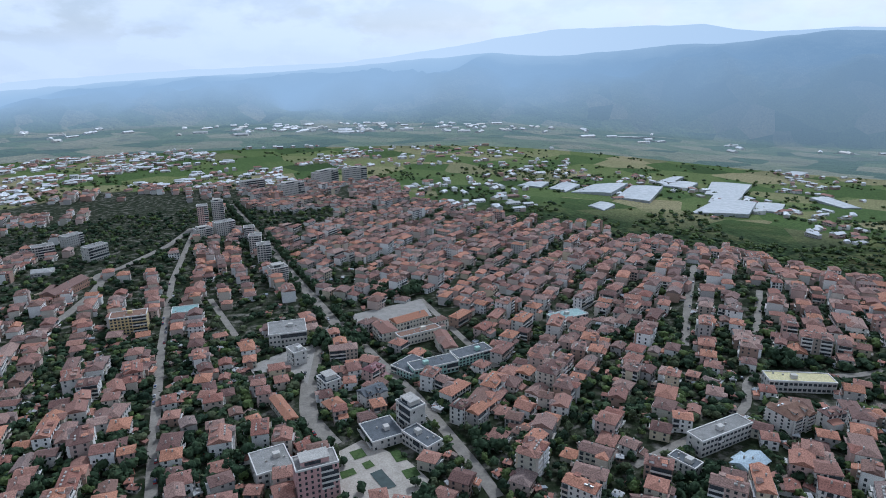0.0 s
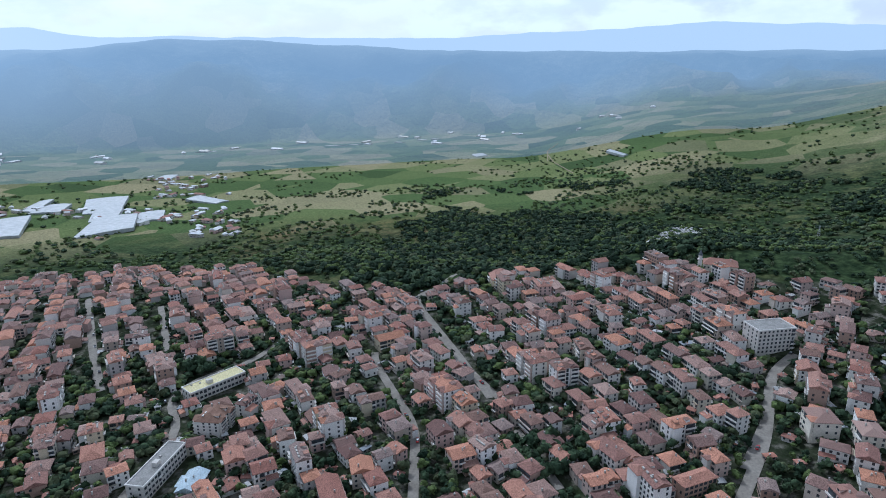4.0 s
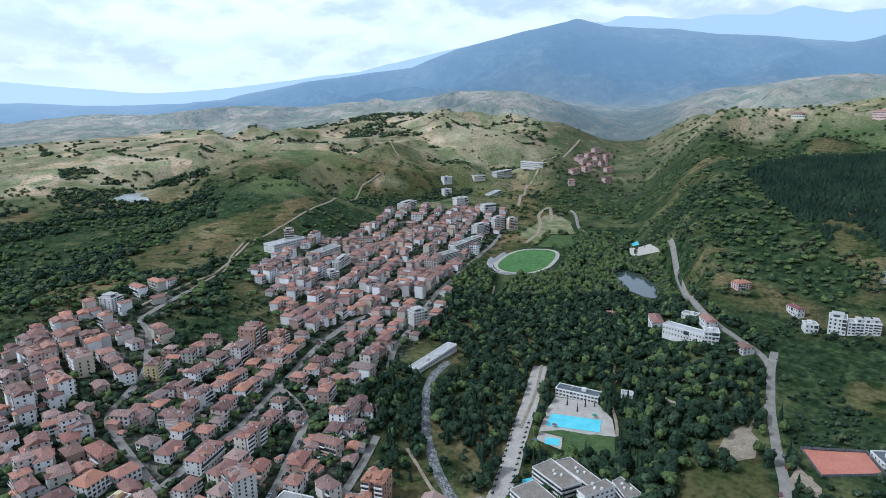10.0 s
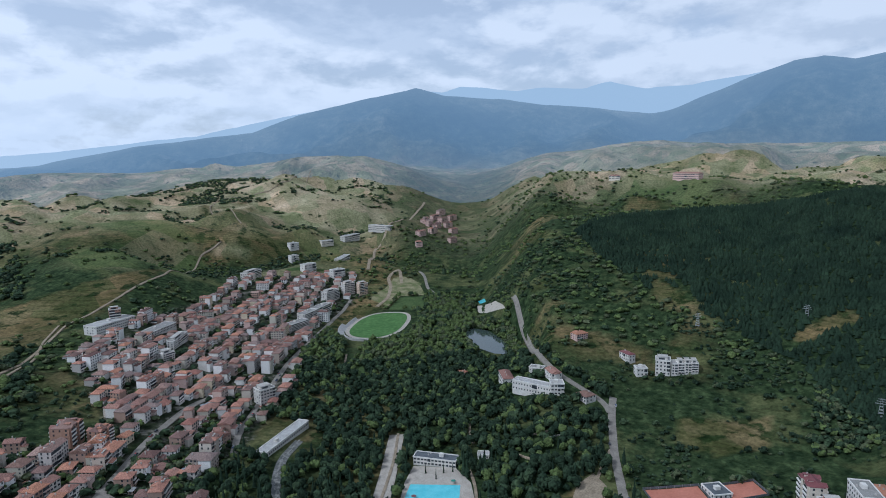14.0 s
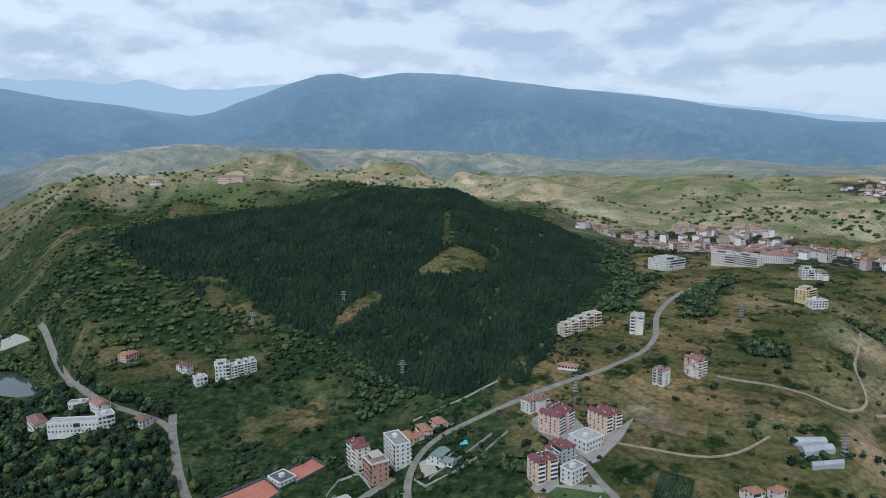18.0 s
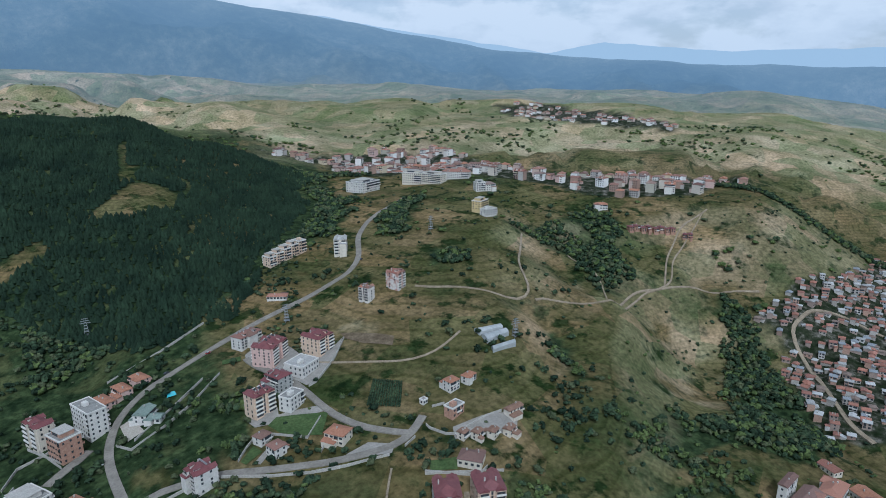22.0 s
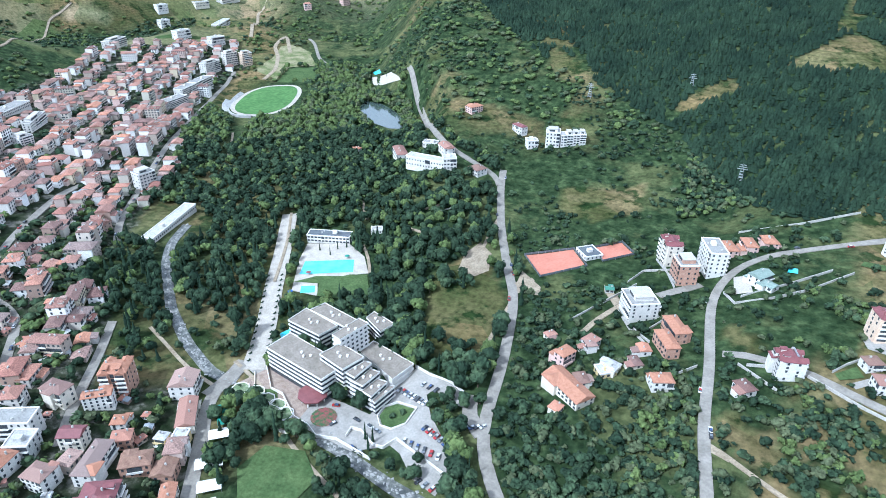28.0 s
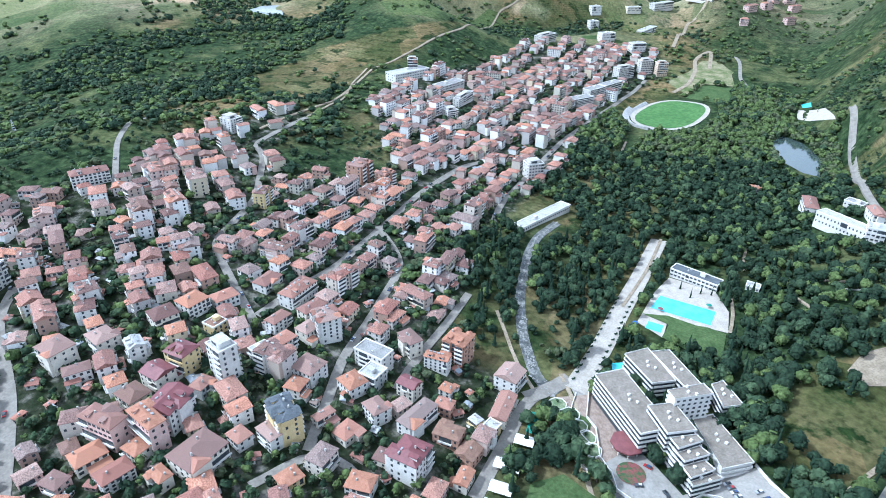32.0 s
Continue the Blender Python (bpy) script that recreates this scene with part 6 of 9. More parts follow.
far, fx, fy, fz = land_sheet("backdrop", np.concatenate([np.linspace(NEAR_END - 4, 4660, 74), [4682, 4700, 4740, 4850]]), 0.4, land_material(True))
tagged(far, "far plain and blue mountain ranges, haze painted on as a glow", "mountains", kind="structure")
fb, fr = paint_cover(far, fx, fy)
# strength and tint of the painted haze glow, by distance and bearing
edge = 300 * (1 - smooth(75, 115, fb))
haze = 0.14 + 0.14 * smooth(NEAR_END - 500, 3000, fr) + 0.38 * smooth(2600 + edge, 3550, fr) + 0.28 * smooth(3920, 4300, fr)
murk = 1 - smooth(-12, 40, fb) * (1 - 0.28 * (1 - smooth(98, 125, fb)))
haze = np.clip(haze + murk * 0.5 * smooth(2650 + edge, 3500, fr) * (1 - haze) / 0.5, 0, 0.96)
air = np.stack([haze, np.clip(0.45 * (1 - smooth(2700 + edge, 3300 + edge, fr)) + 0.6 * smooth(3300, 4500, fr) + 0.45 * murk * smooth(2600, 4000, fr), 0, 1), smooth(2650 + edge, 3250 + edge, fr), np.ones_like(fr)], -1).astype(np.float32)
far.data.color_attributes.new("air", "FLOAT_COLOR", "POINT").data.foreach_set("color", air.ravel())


# ---- roads and open ground ----
def ribbon(name, line, width, material, lift=0.35, step=8.0, label="", category="street"):
    """A strip of paving that follows the land, with a thickness that sinks into it."""
    pts = [Vector((x, y)) for x, y in line]
    fine = []
    for a, b in zip(pts, pts[1:]):
        n = max(1, int((b - a).length / step))
        fine += [a.lerp(b, k / n) for k in range(n)]
    fine.append(pts[-1])
    for _ in range(3):
        fine = [fine[0]] + [(p + 2 * q + r) / 4 for p, q, r in zip(fine, fine[1:], fine[2:])] + [fine[-1]]
    verts, faces = [], []
    for k, p in enumerate(fine):
        d = (fine[min(k + 1, len(fine) - 1)] - fine[max(k - 1, 0)]).normalized()
        side = Vector((-d.y, d.x)) * width / 2
        zs = [float(ground(*(p + side * s))) for s in (-1, 0, 1)]
        for s, z in zip((-1, 0, 1), zs):
            verts.append((*(p + side * s), max(z, zs[1] - 0.3) + lift))
        for s in (-1, 1):
            verts.append((*(p + side * s), zs[1] - 1.5))
        if k:
            o, q = 5 * (k - 1), 5 * k
            faces += [(o, q, q + 1, o + 1), (o + 1, q + 1, q + 2, o + 2), (o + 3, q + 3, q, o), (o + 2, q + 2, q + 4, o + 4)]
    ob = new(name, mesh_of(name, verts, [f[::-1] for f in faces], material))
    return tagged(ob, label or "grey asphalt street between houses", category, kind="structure")


ROAD_LOOK = {"asphalt": "light grey asphalt road through the hills", "dirt": "pale dirt track across the grass", "paving": "wide promenade of pale paving slabs"}
for _name, (_w, _line) in STREETS.items():
    ribbon("road", _line, _w, M["asphalt"])
for _name, _w, _m, _line in ROADS:
    ribbon("promenade" if _m == "paving" else "track" if _m == "dirt" else "road", _line, _w, M[_m], 0.5 if math.hypot(*_line[0]) < 430 else 0.9, label=ROAD_LOOK[_m], category="road")


def patch(name, ring, material, lift=0.4, level=False, label="", category="ground", kind="structure"):
    """A surface laid over the land inside a ring; level: one flat height, as water has."""
    bm = bmesh.new()
    bm.faces.new([bm.verts.new((x, y, 0)) for x, y in ring])
    bmesh.ops.triangulate(bm, faces=bm.faces[:])
    for _ in range(5):
        long = [e for e in bm.edges if e.calc_length() > 9]
        if not long or level:
            break
        bmesh.ops.subdivide_edges(bm, edges=long, cuts=1)
        bmesh.ops.triangulate(bm, faces=bm.faces[:])
    flat = max(float(ground(x, y)) for x, y in ring)
    for v in bm.verts:
        v.co.z = (flat if level else float(ground(v.co.x, v.co.y))) + lift
    if level:
        made = bmesh.ops.extrude_face_region(bm, geom=bm.faces[:])
        for v in made["geom"]:
            if isinstance(v, bmesh.types.BMVert):
                v.co.z -= 6
    bmesh.ops.recalc_face_normals(bm, faces=bm.faces[:])
    me = bpy.data.meshes.new(name)
    bm.to_mesh(me)
    bm.free()
    if not level and sum(p.normal.z for p in me.polygons) < 0:
        me.flip_normals()
    me.materials.append(material)
    return tagged(new(name, me), label, category, kind=kind)


def ring_of(cx, cy, a, b, turn, n=40, power=2.0):
    """Corners of an oval, squarer for a higher power."""
    out, t0 = [], radians(turn)
    for k in range(n):
        t = 2 * math.pi * k / n
        c, s = math.cos(t), math.sin(t)
        u, v = a * math.copysign(abs(c) ** (2 / power), c), b * math.copysign(abs(s) ** (2 / power), s)
        out.append((cx + u * math.cos(t0) - v * math.sin(t0), cy + u * math.sin(t0) + v * math.cos(t0)))
    return out


GROUND_LOOK = [("plaza", "plaza", 0.4, "light grey paved forecourt and car park", "pavement"), ("deck", "paving", 0.4, "pale paved deck round a pool", "pavement"),
               ("lawn", "lawn", 0.62, "mown green lawn", "lawn"), ("court", "clay", 0.5, "red clay tennis court", "tennis court"),
               ("meadow", "meadow", 0.4, "pale dry meadow beside the stadium", "meadow"), ("terrace", "terrace", 0.42, "brown-pink paved garden terrace before the hotel", "pavement"), ("soil", "soil", 0.45, "bare brown garden soil", "ground"),
               ("training_pitch", "lawn", 0.4, "dull green training pitch", "sports pitch"), ("dirt_lot", "dirt", 0.4, "bare pale dirt clearing", "ground"),
               ("yard", "plaza", 0.4, "grey paved school yard", "pavement"), ("square", "paving", 0.4, "paved square before the theatre", "pavement")]
for _name, _m, _lift, _label, _cat in GROUND_LOOK:
    for _ring in AREAS[_name]:
        patch("pavement" if _cat == "pavement" else _name, _ring, M[_m], _lift, label=_label, category=_cat)
for _ring in AREAS["pool"]:
    patch("pool_water", _ring, M["pool"], 0.62, label="turquoise swimming pool water", category="water")
for _ring in AREAS["lake"]:
    patch("water", _ring, M["lake"], 0.35, label="still green-grey lake water between trees", category="water")
for _ring in AREAS["reservoir"]:
    patch("water", _ring, M["pond"], 0.5, True, "reservoir water among dry hills, coloured pale for reflected sky", "water")

STADIUM = (600, -674, 78, 43, 117)  # centre, half length, half width, turn of the long axis
sx, sy, sa, sb, st = STADIUM
patch("running_track", ring_of(sx, sy, sa, sb, st, 48, 2.5), M["paving"], 0.6, label="pale worn running track round the pitch", category="track")
patch("football_pitch", ring_of(sx, sy, sa - 6, sb - 6, st, 48, 2.6), M["turf"], 0.9, label="bright green football pitch", category="sports pitch")


def stand():
    """Concrete terraces round one half of the track, a part for each tier."""
    root = tagged(new("grandstand"), "pale concrete terraces round the stadium", "grandstand")
    for tier in range(6):
        ring_a, ring_b = ring_of(sx, sy, sa + tier * 1.7, sb + tier * 1.7, st, 60, 2.5), ring_of(sx, sy, sa + 1.7 + tier * 1.7, sb + 1.7 + tier * 1.7, st, 60, 2.5)
        z0 = float(ground(sx, sy)) + 0.8 + tier * 0.75
        verts, faces = [], []
        span = range(46, 61) if tier > 2 else range(42, 65)
        for n, k in enumerate(span):
            (xa, ya), (xb, yb) = ring_a[k % 60], ring_b[k % 60]
            verts += [(xa, ya, z0), (xb, yb, z0), (xa, ya, z0 - 6), (xb, yb, z0 - 9)]
            if n:
                o = 4 * (n - 1)
                faces += [(o, o + 4, o + 5, o + 1), (o + 2, o + 6, o + 4, o), (o + 1, o + 5, o + 7, o + 3)]
        ob = new("tier", mesh_of("tier", verts, faces, M["roof_pale"]))
        ob.parent = root
    return root


stand()


# ---- houses ----
def box(x0, y0, z0, x1, y1, z1):
    v = [(x, y, z) for z in (z0, z1) for x, y in ((x0, y0), (x1, y0), (x1, y1), (x0, y1))]
    return v, [(0, 3, 2, 1), (4, 5, 6, 7), (0, 1, 5, 4), (1, 2, 6, 5), (2, 3, 7, 6), (3, 0, 4, 7)]


def join(*shapes):
    v, f = [], []
    for sv, sf in shapes:
        f += [tuple(k + len(v) for k in face) for face in sf]
        v += sv
    return v, f


def roof_shape(w, d, z, rise, hip=0.35, over=0.42):
    """A hipped or (hip 0) gabled roof with its eaves board; the ridge runs along x."""
    a, b, t = w / 2 + over, d / 2 + over, 0.28
    r = max(0.02, w / 2 - hip * d) if hip else w / 2 + over * 0.6
    v = [(-a, -b, z), (a, -b, z), (a, b, z), (-a, b, z), (-a, -b, z + t), (a, -b, z + t), (a, b, z + t), (-a, b, z + t), (-r, 0, z + rise), (r, 0, z + rise)]
    f = [(0, 3, 2, 1), (0, 1, 5, 4), (1, 2, 6, 5), (2, 3, 7, 6), (3, 0, 4, 7), (4, 5, 9, 8), (6, 7, 8, 9), (5, 6, 9), (7, 4, 8)]
    return v, f


def house_pieces(rng, w, d, storeys, roof="hip", h=2.85, wall="wall", cover="roof", balconies=0.75, far=False):
    """Pieces of a house as (name, vertices, faces, material key). It stands at z 0 and its front faces -y."""
    s = []
    top = storeys * h
    s.append(("wall", *box(-w / 2, -d / 2, -4, w / 2, d / 2, top), wall))
    if roof == "flat":
        e = 0.3
        s.append(("roof", *box(-w / 2 - 0.15, -d / 2 - 0.15, top, w / 2 + 0.15, d / 2 + 0.15, top + 0.25), cover))
        s.append(("roof_rim", *join(box(-w / 2 - 0.25, -d / 2 - 0.25, top - 0.2, w / 2 + 0.25, -d / 2 + e, top + 0.75), box(-w / 2 - 0.25, d / 2 - e, top - 0.2, w / 2 + 0.25, d / 2 + 0.25, top + 0.75),
                                    box(-w / 2 - 0.25, -d / 2 + e, top - 0.2, -w / 2 + e, d / 2 - e, top + 0.75), box(w / 2 - e, -d / 2 + e, top - 0.2, w / 2 + 0.25, d / 2 - e, top + 0.75)), "white"))
        if storeys >= 4 and rng.random() < 0.6:
            # a set-back top floor
            s.append(("penthouse", *box(-w * 0.36, -d * 0.3, top + 0.2, w * 0.3, d * 0.34, top + 2.9), wall))
            s.append(("penthouse_roof", *box(-w * 0.36 - 0.4, -d * 0.3 - 0.4, top + 2.9, w * 0.3 + 0.4, d * 0.34 + 0.4, top + 3.15), "concrete"))
            s.append(("window", *box(-w * 0.28, -d * 0.3 - 0.06, top + 0.5, w * 0.1, -d * 0.3 + 0.06, top + 2.3), "glass"))
        elif w > 9 and rng.random() < 0.7:
            x, y = rng.uniform(-w / 5, w / 5), rng.uniform(-d / 8, d / 8)
            s.append(("stair_head", *box(x - 1.8, y - 1.5, top + 0.2, x + 1.8, y + 1.5, top + 2.6), wall))
        for _ in range(rng.choice((1, 2, 3))):
            x, y = rng.uniform(-w / 2.6, w / 2.6), rng.uniform(-d / 2.8, d / 2.8)
            s.append(("roof_vent", *box(x - 0.5, y - 0.4, top + 0.2, x + 0.5, y + 0.4, top + 1.1), "concrete"))
    else:
        rise = min(w, d) * rng.uniform(0.21, 0.28)
        shape = roof_shape(max(w, d), min(w, d), top, rise, 0 if roof == "gable" else rng.uniform(0.3, 0.5), 0.2 if storeys >= 5 else 0.42)
        if d > w:
            shape = ([(-y, x, z) for x, y, z in shape[0]], shape[1])
        s.append(("roof", *shape, cover))
        if roof == "gable":
            a, b = max(w, d) / 2, min(w, d) / 2
            gv = [(-a, -b, top), (-a, b, top), (-a, 0, top + rise * 0.93), (a, -b, top), (a, b, top), (a, 0, top + rise * 0.93)]
            gv = [(-y, x, z) for x, y, z in gv] if d > w else gv
            s.append(("gable", gv, [(0, 2, 1), (3, 4, 5), (0, 3, 5, 2), (1, 2, 5, 4)], wall))
        if storeys >= 4 and d <= w:
            # dormers with a lean roof, and water tanks on the slope
            for x in (-w / 4, w / 5):
                z0 = top + rise * 0.3
                s.append(("dormer", *box(x - 1.2, -d * 0.42, top + 0.2, x + 1.2, -d * 0.15, z0 + 1.5), wall))
                s.append(("dormer_roof", *box(x - 1.5, -d * 0.42 - 0.3, z0 + 1.5, x + 1.5, -d * 0.1, z0 + 1.7), cover))
                s.append(("window", *box(x - 0.7, -d * 0.42 - 0.06, z0 + 0.2, x + 0.7, -d * 0.42 + 0.06, z0 + 1.3), "glass"))
            for k in range(rng.choice((0, 2, 4))):
                x, y = -w / 3 + k * w / 6, d * 0.22
                s.append(("water_heater", *box(x - 0.8, y - 0.5, top + rise * 0.45, x + 0.8, y + 0.4, top + rise * 0.45 + 1.1), "steel"))
        for _ in range(0 if far else rng.choice((1, 1, 2))):
            x, y = rng.uniform(-w / 3, w / 3), rng.choice((-1, 1)) * d * rng.uniform(0.08, 0.2)
            s.append(("chimney", *box(x - 0.35, y - 0.35, top + 0.3, x + 0.35, y + 0.35, top + rise + 0.7), "concrete"))
    if roof != "flat" and w < 15 and rng.random() < 0.55:
        # a lower wing or lean-to on one side
        side, ww, dd, lv = rng.choice((-1, 1)), w * rng.uniform(0.4, 0.75), rng.uniform(2.5, 4.0), max(1, storeys - rng.choice((1, 1, 2)))
        x0 = rng.choice((-w / 2, w / 2 - ww))
        ya, yb, zt = side * d / 2, side * (d / 2 + dd), lv * h - 0.3
        s.append(("wing", *box(x0, min(ya, yb), -4, x0 + ww, max(ya, yb), zt), wall))
        e, yo = 0.3, yb + side * 0.4
        ya -= side * 0.02
        rv = [(x0 - e, ya, zt + 0.9), (x0 + ww + e, ya, zt + 0.9), (x0 + ww + e, yo, zt), (x0 - e, yo, zt), (x0 - e, ya, zt - 0.1), (x0 + ww + e, ya, zt - 0.1), (x0 + ww + e, yo, zt - 0.15), (x0 - e, yo, zt - 0.15)]
        rf = [(0, 3, 2, 1), (3, 7, 6, 2), (0, 4, 7, 3), (1, 2, 6, 5), (4, 5, 6, 7)]
        s.append(("wing_roof", rv, rf if side > 0 else [q[::-1] for q in rf], cover))
    elif roof != "flat" and w >= 9 and rng.random() < 0.6:
        # a bay across the front under a roof of its own
        side, ww, dd = rng.choice((-1, 1)), w * rng.uniform(0.34, 0.5), rng.uniform(1.2, 2.4)
        x0 = rng.choice((-w / 2 + 0.6, w / 2 - 0.6 - ww, -ww / 2))
        ya, yb = side * d / 4, side * (d / 2 + dd)
        s.append(("wing", *box(x0, min(ya, yb), -4, x0 + ww, max(ya, yb), top), wall))
        z1, yo, e = top + ww * 0.25, yb + side * 0.45, 0.4
        rv = [(x0 - e, 0, top + 0.03), (x0 - e, yo, top + 0.03), (x0 + ww + e, yo, top + 0.03), (x0 + ww + e, 0, top + 0.03),
              (x0 - e, 0, top + 0.3), (x0 - e, yo, top + 0.3), (x0 + ww + e, yo, top + 0.3), (x0 + ww + e, 0, top + 0.3), (x0 + ww / 2, 0, z1), (x0 + ww / 2, yo - side * ww * rng.uniform(0.05, 0.45), z1)]
        rf = [(0, 1, 2, 3), (0, 4, 5, 1), (1, 5, 6, 2), (2, 6, 7, 3), (4, 8, 9, 5), (5, 9, 6), (6, 9, 8, 7)]
        s.append(("wing_roof", rv, rf if side < 0 else [q[::-1] for q in rf], cover))
    bays = roof == "hip" and storeys >= 5 and not far
    if bays:
        # four projecting stacks of balconies, each under a small gable
        for side in (-1, 1):
            y, o = side * d / 2, side * (d / 2 + 1.3)
            for cx in (-0.29 * w, 0.29 * w):
                hw = 0.17 * w
                s.append(("bay", *box(cx - hw, min(y, o), -4, cx + hw, max(y, o), top + 0.3), wall))
                gv = [(cx - hw - 0.3, y - side * 2.0, top + 0.3), (cx + hw + 0.3, y - side * 2.0, top + 0.3), (cx + hw + 0.3, o + side * 0.3, top + 0.3), (cx - hw - 0.3, o + side * 0.3, top + 0.3),
                      (cx, y - side * 2.4, top + 1.9), (cx, o + side * 0.3, top + 1.9)]
                gf = [(0, 1, 2, 3), (0, 3, 5, 4), (1, 4, 5, 2), (3, 2, 5), (0, 4, 1)]
                s.append(("bay_roof", gv, gf if side < 0 else [q[::-1] for q in gf], cover))
                rails = []
                for k in range(storeys):
                    # flat dark pane put in for the shade and glazing of the bay
                    s.append(("loggia", *box(cx - hw + 0.35, o - 0.08, k * h + h * 0.36, cx + hw - 0.35, o + 0.08, k * h + h * 0.86), "glass"))
                    if k:
                        rails.append(box(cx - hw - 0.1, min(o, o + side * 0.55), k * h - 0.08, cx + hw + 0.1, max(o, o + side * 0.55), k * h + h * 0.3))
                s.append(("railing", *join(*rails), "white" if wall != "wall_white" else "concrete"))
    wide = max(2, int(w / 2.8))
    deep = max(1, int(d / 3.6))
    gap, col = w / wide, rng.randrange(wide)
    tall, half = min(rng.choice((1.35, 1.5, 1.65)), h * 0.58), rng.choice((0.55, 0.7, 0.85, 1.0))
    for k in range(storeys):
        z = k * h + h * 0.32
        for side in (-1, 1):
            y = side * d / 2
            for c in range(wide):
                x = -w / 2 + gap * (c + 0.5)
                s.append(("window", *box(x - half, y - 0.07, z - (0.7 if c == col and k else 0), x + half, y + 0.07, z + tall), "glass"))
            if k and not bays and rng.random() < (0.45 if far else 0.95 if storeys > 3 else balconies):
                n = rng.choice((1, 2, 2, wide)) if storeys < 4 else rng.choice((2, wide - 1, wide))
                x0 = max(-w / 2, -w / 2 + gap * col - 0.2)
                x1 = min(w / 2, x0 + gap * n + 0.2)
                o = y + side * 1.3
                lo, hi = min(y, o), max(y, o)
                e = (o - 0.12, o) if side > 0 else (o, o + 0.12)
                s.append(("balcony", *join(box(x0, lo, k * h - 0.1, x1, hi, k * h + 0.1), box(x0, e[0], k * h + 0.1, x1, e[1], k * h + 1.0)), "white" if rng.random() < 0.5 else wall))
                # flat dark panel in place of the shaded recess and door behind
                if x1 - x0 > 1.2:
                    s.append(("loggia", *box(x0 + 0.3, y - 0.09, k * h + 0.12, x1 - 0.3, y + 0.09, k * h + h * 0.86), "glass"))
        for side in (-1, 1):
            x = side * w / 2
            for c in range(deep):
                if not far and rng.random() < 0.8:
                    y = -d / 2 + d / deep * (c + 0.5)
                    s.append(("window", *box(x - 0.07, y - 0.6, z, x + 0.07, y + 0.6, z + tall), "glass"))
    return s


def outer(v, face, body):
    """Whether a face of a window stands proud of the walls."""
    x, y = np.abs(np.array([v[k] for k in face])[:, :2]).min(0)
    bx_, by_ = np.abs(np.array(body)[:, :2]).max(0)
    return x > bx_ + 0.02 or y > by_ + 0.02


def house_thing(name, pieces, label, category, group="", single=True):
    """A house as a thing with its parts. single: each window is a part; else they are one part of stuff."""
    root = new(name)
    cache, panes, made = {}, [], {}
    for part_name, v, f, key in pieces:
        if part_name in ("window", "loggia") and not single:
            seen = [q for q in f if outer(v, q, pieces[0][1])]
            panes.append((v, seen + [f[1]] if seen else f))
            continue
        v = np.array(v, float)
        small = part_name in ("window", "loggia", "chimney", "roof_vent")
        mid = v.mean(0) if small else np.zeros(3)
        code = (part_name, key, *np.round(v - mid, 2).ravel()) if small else None
        me = cache.get(code)
        if me is None:
            me = mesh_of(part_name, v - mid, f, M[key])
            if code:
                cache[code] = me
        owner = made.get(part_name[:-5]) if part_name.endswith("_roof") else None
        ob = new("roof" if owner else part_name, me)
        ob.parent = owner or root
        ob.location = mid
        if part_name == "railing":
            tagged(ob, kind="stuff")
        made[part_name] = ob
    if panes:
        ob = tagged(new("glazing", mesh_of("glazing", *join(*panes), M["glass"])), kind="stuff")
        ob.parent = root
    return tagged(root, label, category, group)


def far_houses(name, spots, seed, label, h=2.85, balconies=0.75, cover="roof_far", wall="wall_far"):
    """Houses too far off to count, joined: spots of x, y, z, turn, width, depth, storeys, roof."""
    rng = random.Random(seed)
    keys = [wall, cover, "glass", "concrete", "white"]
    slot = {"wall": 0, "roof": 1, cover: 1, "glass": 2, "concrete": 3, "white": 4, "steel": 3}
    V, T, S, base = [], [], [], 0
    for x, y, z, turn, w, d, storeys, roof in spots:
        c, s = math.cos(turn), math.sin(turn)
        for part_name, v, f, key in house_pieces(rng, w, d, storeys, roof, h, balconies=balconies, far=math.hypot(x, y) > 540):
            v = np.array(v, float)
            if part_name in ("window", "loggia"):  # the outer face alone stands proud of the wall
                f = [face for face in f[2:] if abs(v[list(face)].mean(0)[:2]).max() > max(w, d) / 2 + 0.05 or abs(v[list(face)].mean(0)[1]) > d / 2 + 0.05 or abs(v[list(face)].mean(0)[0]) > w / 2 + 0.05][:1]
            elif part_name == "wall":
                f = f[1:]
            V.append(np.stack([x + v[:, 0] * c - v[:, 1] * s, y + v[:, 0] * s + v[:, 1] * c, z + v[:, 2]], -1))
            for face in f:
                for k in range(1, len(face) - 1):
                    T.append((base + face[0], base + face[k], base + face[k + 1]))
                    S.append(slot[key])
            base += len(v)
    ob = new(name, big_mesh(name, np.concatenate(V), T, [M[k] for k in keys], S))
    return tagged(ob, label, "houses", kind="stuff")


COUNT = ["", "single", "two", "three", "four", "five", "six", "seven", "eight", "nine", "ten", "eleven", "twelve"]
ROOF_WORDS = {"sage": "grey-green tiled", "red": "weathered red tiled", "orange": "bright orange tiled", "darkred": "dark red", "brown": "brown tiled", "slate": "dark grey", "grey": "grey flat", "pale": "pale flat",
              "green": "green metal", "mint": "faded green", "sky": "pale blue metal", "yellow": "faded yellow"}
WALL_WORDS = {"pale": "grey-white", "brickwhite": "brick and white", "stripe": "pink striped", "mint": "mint green", "brick": "bare brick"}
_rng = random.Random(2)
